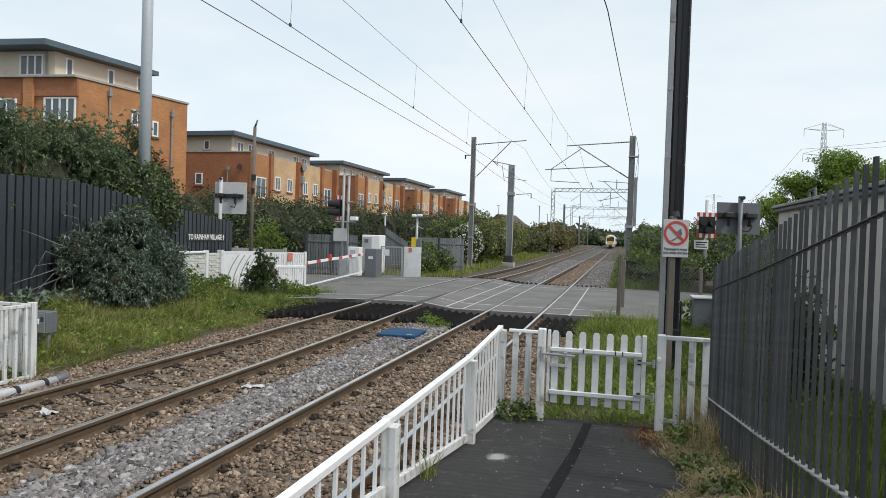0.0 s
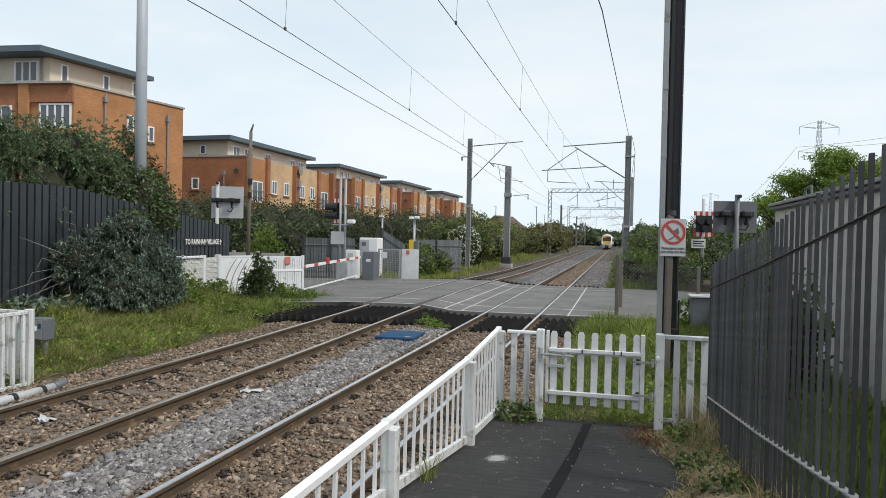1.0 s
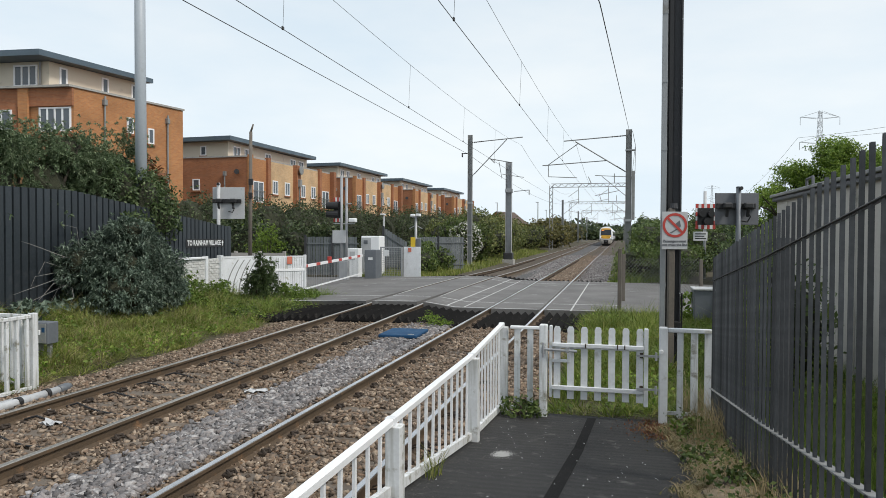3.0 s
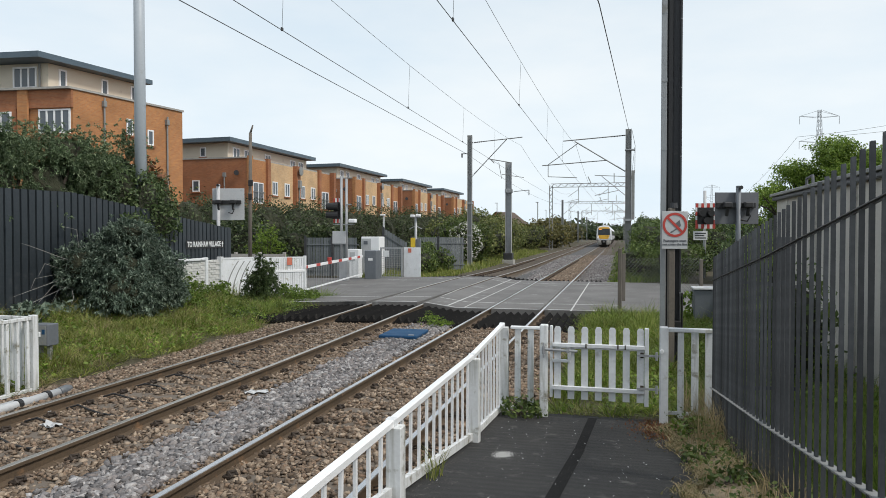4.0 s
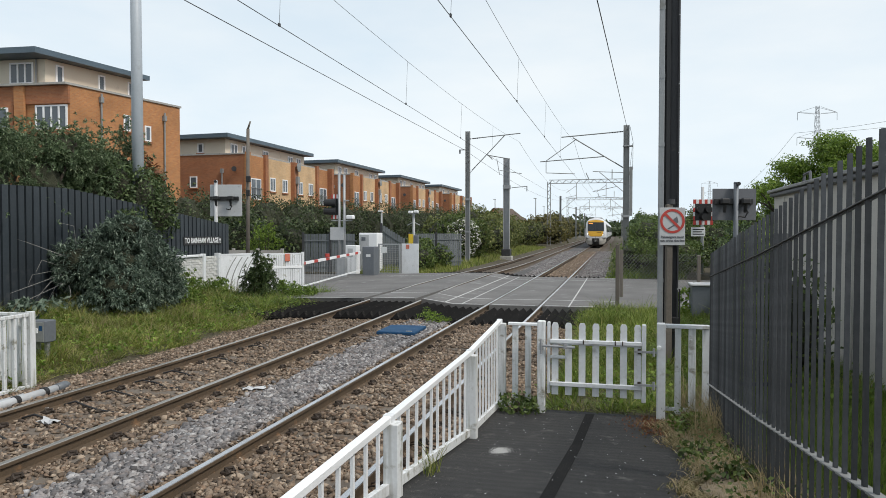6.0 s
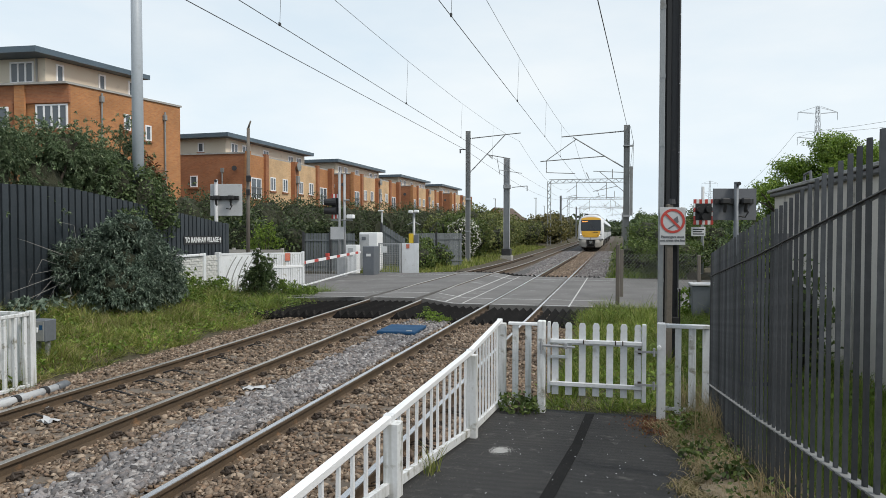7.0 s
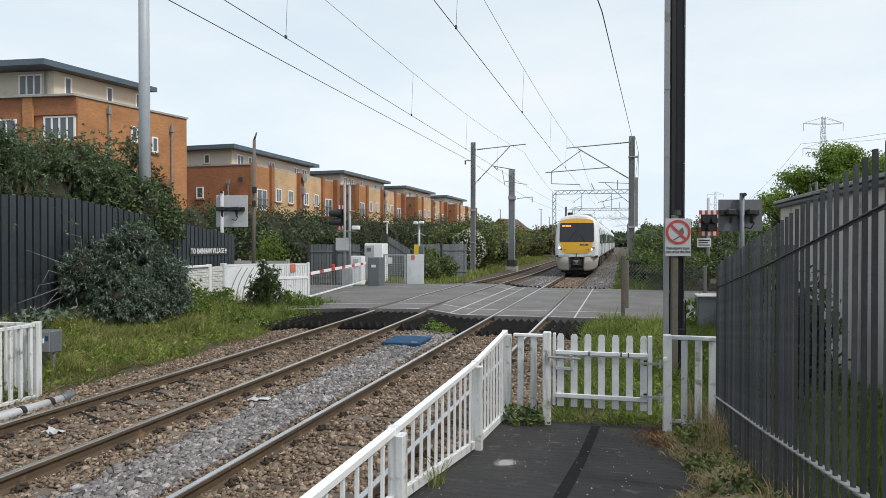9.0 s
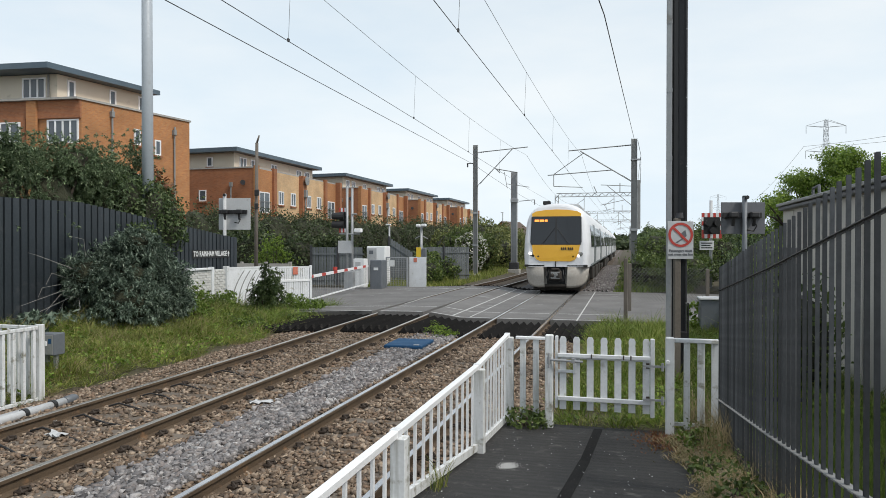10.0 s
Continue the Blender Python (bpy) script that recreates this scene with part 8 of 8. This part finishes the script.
def grass(name, zone, count, height, width, material, label, seed, lean=0.45, clump=0):
    """Blades of grass, each a bent, tapered strip."""
    rng_ = np.random.default_rng(seed)
    off = np.zeros((count, 2))
    if clump:
        heads = np.array([zone(rng_) for _ in range(count // clump)])
        big = rng_.uniform(0.6, 1.35, len(heads))
        pts = np.repeat(heads, clump, 0)[:count]
        pts[:, 3] *= np.repeat(big, clump)[:count]
        off = rng_.normal(0, 0.05, (count, 2)) * np.repeat(big, clump)[:count, None]
        pts[:, :2] += off
    else:
        pts = np.array([zone(rng_) for _ in range(count)])
    h = rng_.uniform(height[0], height[1], count) * (0.55 + 0.45 * rng_.random(count)) * pts[:, 3]
    w = rng_.uniform(width[0], width[1], count)
    a = rng_.uniform(0, 2 * math.pi, count)
    dx, dy = np.cos(a), np.sin(a)
    la = rng_.uniform(0, 2 * math.pi, count)
    ln = rng_.uniform(0.05, lean, count) * h
    lx, ly = np.cos(la) * ln + off[:, 0] * 3.0, np.sin(la) * ln + off[:, 1] * 3.0
    b = pts[:, :3]
    up = lambda k: np.stack([lx * k * k, ly * k * k, h * k * (1 - 0.12 * k)], -1)
    s = np.stack([dx * w, dy * w, 0 * w], -1)
    v = np.stack([b - s, b + s, b + up(0.55) + s * 0.7, b + up(0.55) - s * 0.7, b + up(1.0)], 1).reshape(-1, 3)
    o = 5 * np.arange(count)[:, None]
    f = np.concatenate([np.array([[0, 1, 2]]) + o, np.array([[0, 2, 3]]) + o, np.array([[3, 2, 4]]) + o])
    return tagged(new(name, big_mesh(name, v, f, material)), label, "grass", kind="stuff")


def tuft(x, y):
    return 0.55 + 0.9 * max(0.0, noise.noise(Vector((x * 1.1, y * 1.1, 7.0))) + 0.35)


def zone_left(r):
    y = r.uniform(6.5, 19.4)
    edge = -8.35 + 0.35 * noise.noise(Vector((0, y * 0.8, 2)))
    x = r.uniform(-12.6, edge)
    return x, y, ground_z(x, y) - 0.02, tuft(x, y) * lerp(x, (-11.5, -9.6, edge), (1.15, 1.0, 0.45))


def zone_left_tall(r):
    y = r.uniform(15.5, 21.2)
    x = r.uniform(-11.8, -9.0)
    return x, y, ground_z(x, y) - 0.02, tuft(x, y)


def zone_gate(r):
    y = r.uniform(8.5, 19.0)
    x = r.uniform(-0.85, 3.2)
    return x, y, ground_z(x, y) - 0.02, tuft(x, y) * lerp(y, (8.5, 9.6, 13), (0.45, 0.8, 1.15))


def zone_behind(r):
    y = r.uniform(1.2, 9.5)
    x = r.uniform(1.25, 3.2)
    return x, y, ground_z(x, y) - 0.02, tuft(x, y)


def zone_bank(r):
    y = r.uniform(2.2, 8.3)
    x = r.uniform(0.60, 1.12)
    return x, y, ramp_z(y) + 0.0, tuft(x, y * 2) * lerp(x, (0.6, 0.85, 1.1), (0.3, 0.8, 1.4))


def zone_bank_edge(r):
    y = r.uniform(2.2, 8.1)
    x = 0.60 + 0.10 * math.sin(2.3 * y) + 0.06 * math.sin(7.1 * y) - abs(r.normal(0, 0.09)) + 0.08
    return x, y, ramp_z(y) + 0.003, 0.5


def zone_far_left(r):
    y = 32.5 + 60 * r.random() ** 1.6
    x = r.uniform(-13.0, far_x(y) - 2.2)
    return x, y, ground_z(x, y) - 0.02, tuft(x, y)


def zone_far_right(r):
    y = 32.4 + 60 * r.random() ** 1.6
    x = r.uniform(-0.55, 3.0)
    return x, y, ground_z(x, y) - 0.02, tuft(x, y) * lerp(x, (-0.5, 0.4), (0.4, 1))


grass("verge_grass", zone_left, 75000, (0.16, 0.44), (0.004, 0.010), GRASS, "long yellow-green grass on the verge", 61, 0.7, 20)
grass("tall_verge_grass", zone_left_tall, 9000, (0.3, 0.6), (0.005, 0.010), GRASS_LUSH, "tall grass before the white screen", 62, 0.7, 18)
grass("gate_grass", zone_gate, 22000, (0.16, 0.42), (0.004, 0.009), GRASS_LUSH, "lush grass behind the gate", 63, 0.7, 20)
grass("fence_grass", zone_behind, 26000, (0.12, 0.34), (0.004, 0.008), GRASS_FRESH, "grass between palisade fence and shed", 64)
grass("gate_grass_pale", zone_gate, 20000, (0.14, 0.40), (0.004, 0.009), GRASS, "yellowing grass behind the gate", 72, 0.8, 20)
grass("edge_litter", zone_bank_edge, 5000, (0.04, 0.14), (0.003, 0.007), GRASS_DRY, "straw and leaf litter spilling onto the asphalt", 73, 2.6)
grass("edge_debris", zone_bank_edge, 2500, (0.03, 0.09), (0.004, 0.010), LEAF_AUTUMN, "brown leaf litter along the edge of the asphalt", 74, 2.6)
grass("bank_grass", zone_bank, 5500, (0.10, 0.36), (0.002, 0.005), GRASS_DRY, "dry grass tufts along the foot of the palisade fence", 65, 0.8)
grass("far_verge_grass", zone_far_left, 16000, (0.2, 0.5), (0.010, 0.022), GRASS, "rough grass beside the far track past the crossing", 66)
grass("far_bank_grass", zone_far_right, 8000, (0.2, 0.5), (0.010, 0.022), GRASS_LUSH, "rough grass beside the near track past the crossing", 67)


def zone_tall_dry(r):
    y = r.uniform(6.9, 8.6)
    x = r.uniform(0.72, 1.05)
    return x, y, ramp_z(y), tuft(x * 3, y * 2)


grass("dry_verge_grass", zone_left, 14000, (0.22, 0.55), (0.003, 0.006), GRASS_DRY, "straw-coloured stems in the verge grass", 68, 0.9, 14)
grass("dry_stalks", zone_tall_dry, 900, (0.35, 0.75), (0.002, 0.004), GRASS_DRY, "tall dry stalks beside the fence panel", 69, 0.6)
grass("bank_litter", zone_bank, 13000, (0.05, 0.16), (0.002, 0.005), GRASS_DRY, "flattened straw on the bank", 70, 2.2)
grass("gate_dry_grass", zone_gate, 6000, (0.2, 0.5), (0.003, 0.006), GRASS, "paler stems in the grass behind the gate", 79, 0.7)


def zone_leaf_litter(r):
    y = 7.75 + r.normal(0, 0.28)
    x = 0.42 + r.normal(0, 0.13)
    return min(x, 0.85), min(y, 8.25), ramp_z(min(y, 8.25)) + 0.006, 0.5


grass("leaf_litter", zone_leaf_litter, 1100, (0.03, 0.08), (0.004, 0.012), LEAF_RED, "reddish-brown dead leaves gathered by the gate post", 80, 2.8)


def ground_leaves(name, zone, count, size, material, label, seed):
    """Low broad-leaved plants spread through the grass."""
    rng_ = np.random.default_rng(seed)
    heads = np.array([zone(rng_) for _ in range(count // 14)])
    p = np.repeat(heads[:, :3], 14, 0) + rng_.normal(0, 1, (len(heads) * 14, 3)) * np.array([0.10, 0.10, 0.05]) + np.array([0, 0, 0.14])
    v, f = leaf_arrays(p, size, rng_, 1.5, np.tile(np.array([[0, 0, 1.2]]), (len(p), 1)))
    tagged(new(name, big_mesh(name, v, f, material)), label, "weeds", kind="stuff")


ground_leaves("verge_weeds", zone_left, 9000, (0.03, 0.07), LEAF_FRESH, "broad-leaved weeds in the verge grass", 91)
ground_leaves("verge_weeds_tall", zone_left_tall, 5000, (0.04, 0.08), LEAF_BRAMBLE, "leafy weeds before the white screen", 92)
ground_leaves("gate_weeds", zone_gate, 5000, (0.03, 0.06), LEAF_FRESH, "broad-leaved weeds in the grass behind the gate", 93)
ground_leaves("bank_weeds", zone_bank, 1500, (0.015, 0.035), LEAF_BRAMBLE, "small weeds on the dry bank", 94)


for x, y, z, w, h, seed in ((-11.35, 16.5, 0.2, 0.5, 0.75, 95), (-11.1, 17.6, 0.1, 0.45, 0.65, 96), (-10.9, 15.6, 0.2, 0.45, 0.5, 97), (-10.0, 19.7, -0.1, 0.4, 0.65, 98), (-9.6, 20.2, -0.1, 0.35, 0.5, 99)):
    shrub("nettle_patch", (x, y, z), [(0, 0, h * 0.45, w, w, h * 0.5), (w * 0.7, -w * 0.5, h * 0.3, w * 0.7, w * 0.7, h * 0.4), (-w * 0.6, w * 0.6, h * 0.4, w * 0.7, w * 0.7, h * 0.45)], 300, (0.024, 0.042), LEAF_NETTLE,
          "patch of leafy green nettles before the white wall", seed, category="weeds", group="nettle patches", core=False, stems=14, long=2.6, shell=0.2, rough=0.8, spray=9)


def weed(x, y, z, r, h, count, material, label, seed):
    shrub("weed", (x, y, z), [(0, 0, h * 0.45, r, r, h * 0.5), (r * 0.5, 0.3 * r, h * 0.25, r * 0.8, r * 0.8, h * 0.3)], count, (0.025, 0.05), material, label, seed, category="weed", core=False, stems=4, group="weeds")


weed(-1.12, 8.05, -0.05, 0.24, 0.26, 420, LEAF_BRAMBLE, "leafy weeds at the corner of the white fence", 71)
grass("fence_tuft", lambda r: (-1.30 + r.normal(0, 0.03), 4.85 + r.normal(0, 0.07), 0.32, 1.0), 40, (0.12, 0.38), (0.002, 0.004), GRASS, "thin grass tuft growing at the white fence", 72, 0.8)
weed(0.72, 6.3, 0.12, 0.2, 0.10, 200, LEAF_BRAMBLE, "low weeds at the edge of the asphalt", 73)
weed(0.80, 5.3, 0.28, 0.18, 0.09, 160, LEAF_BRAMBLE, "low weeds at the edge of the asphalt", 74)
weed(0.74, 7.5, 0.02, 0.2, 0.2, 220, GRASS_LUSH, "low weeds at the edge of the asphalt", 75)
weed(-4.35, 16.1, -0.12, 0.35, 0.28, 420, LEAF_FRESH, "bright weeds beside the blue cover", 76)
weed(-4.9, 17.6, -0.1, 0.15, 0.22, 120, LEAF_FRESH, "weeds among the black timbers", 77)
weed(-8.9, 17.6, -0.1, 0.4, 0.3, 420, LEAF_BRAMBLE, "weeds among the black timbers", 78)

# specks and splashes on the ramp
rng = np.random.default_rng(81)
sp = MB()
for k in range(130):
    y = 3.2 + 4.9 * rng.random()
    x = rng.uniform(-1.28, 0.6)
    s = rng.uniform(0.002, 0.007)
    a = rng.uniform(0, 6.28)
    z = ramp_z(y) + 0.004
    sp.add([(x + s * math.cos(a + t) * (1.5 if t in (0, 3.14) else 0.7), y + s * math.sin(a + t), z + (0.006 if t == 0 else 0)) for t in (0, 1.57, 3.14, 4.71)], [(0, 1, 2, 3)])
tagged(part("fallen_petals", sp, SIGN_WHITE), "pale petals and specks scattered on the asphalt", "petals", kind="stuff")
gr = MB()
for k in range(900):
    y = 2.9 + 5.3 * rng.random()
    x = rng.uniform(-1.3, 0.75)
    if rng.random() < 0.5:
        x = rng.choice((-1.3, 0.62)) + rng.normal(0, 0.12)
        x = min(max(x, -1.33), 0.8)
    s = rng.uniform(0.003, 0.008)
    z = ramp_z(y) + 0.001
    gr.add([(x - s, y - s * 0.6, z), (x + s, y - s, z), (x + s * 0.5, y + s, z), (x, y, z + s)], [(0, 1, 3), (1, 2, 3), (2, 0, 3)])
tagged(part("grit", gr, mat("grit", (0.12, 0.115, 0.105), (0.06, 0.058, 0.054), 30, 90, 0.9)), "small grey grit lying on the asphalt", "grit", kind="stuff")
splash = MB()
for k in range(900):
    dx, dy = rng.normal(0, 0.042), rng.normal(0, 0.085)
    near = math.exp(-(dx * dx / 0.004 + dy * dy / 0.016))
    q = rng.uniform(0.0015, 0.004) + rng.uniform(0.0, 0.010) * near
    x, y = -0.98 + dx, 5.95 + dy
    a0, n = rng.uniform(0, 6.28), 6
    splash.add([(x + q * rng.uniform(0.5, 1.2) * math.cos(a0 + 6.28 * j / n), y + 1.5 * q * rng.uniform(0.5, 1.2) * math.sin(a0 + 6.28 * j / n), ramp_z(y) + 0.004 + 0.000005 * k) for j in range(n)], [tuple(range(n))])
tagged(part("paint_splash", splash, mat("dried_paint", (0.42, 0.42, 0.41), (0.30, 0.30, 0.29), 9, 60, 0.9, 0, 0.1, 0.002, 0)), "dried pale paint splash on the asphalt", "stain", kind="stuff")

# ---------------------------------------------------------------- what moves


def motions():
    """The train runs in and slows slightly."""
    rows = []
    for t, y in ((0.0, 205.0), (1.5, 177.0), (2.5, 158.5), (4.0, 131.0), (5.5, 103.5), (7.0, 76.3), (8.0, 59.6), (8.5, 51.7), (9.0, 44.1), (9.5, 36.7), (10.0, 29.2)):
        rows.append((t, pose(NEAR_X, y, 0)))
    walk(train, rows)


motions()
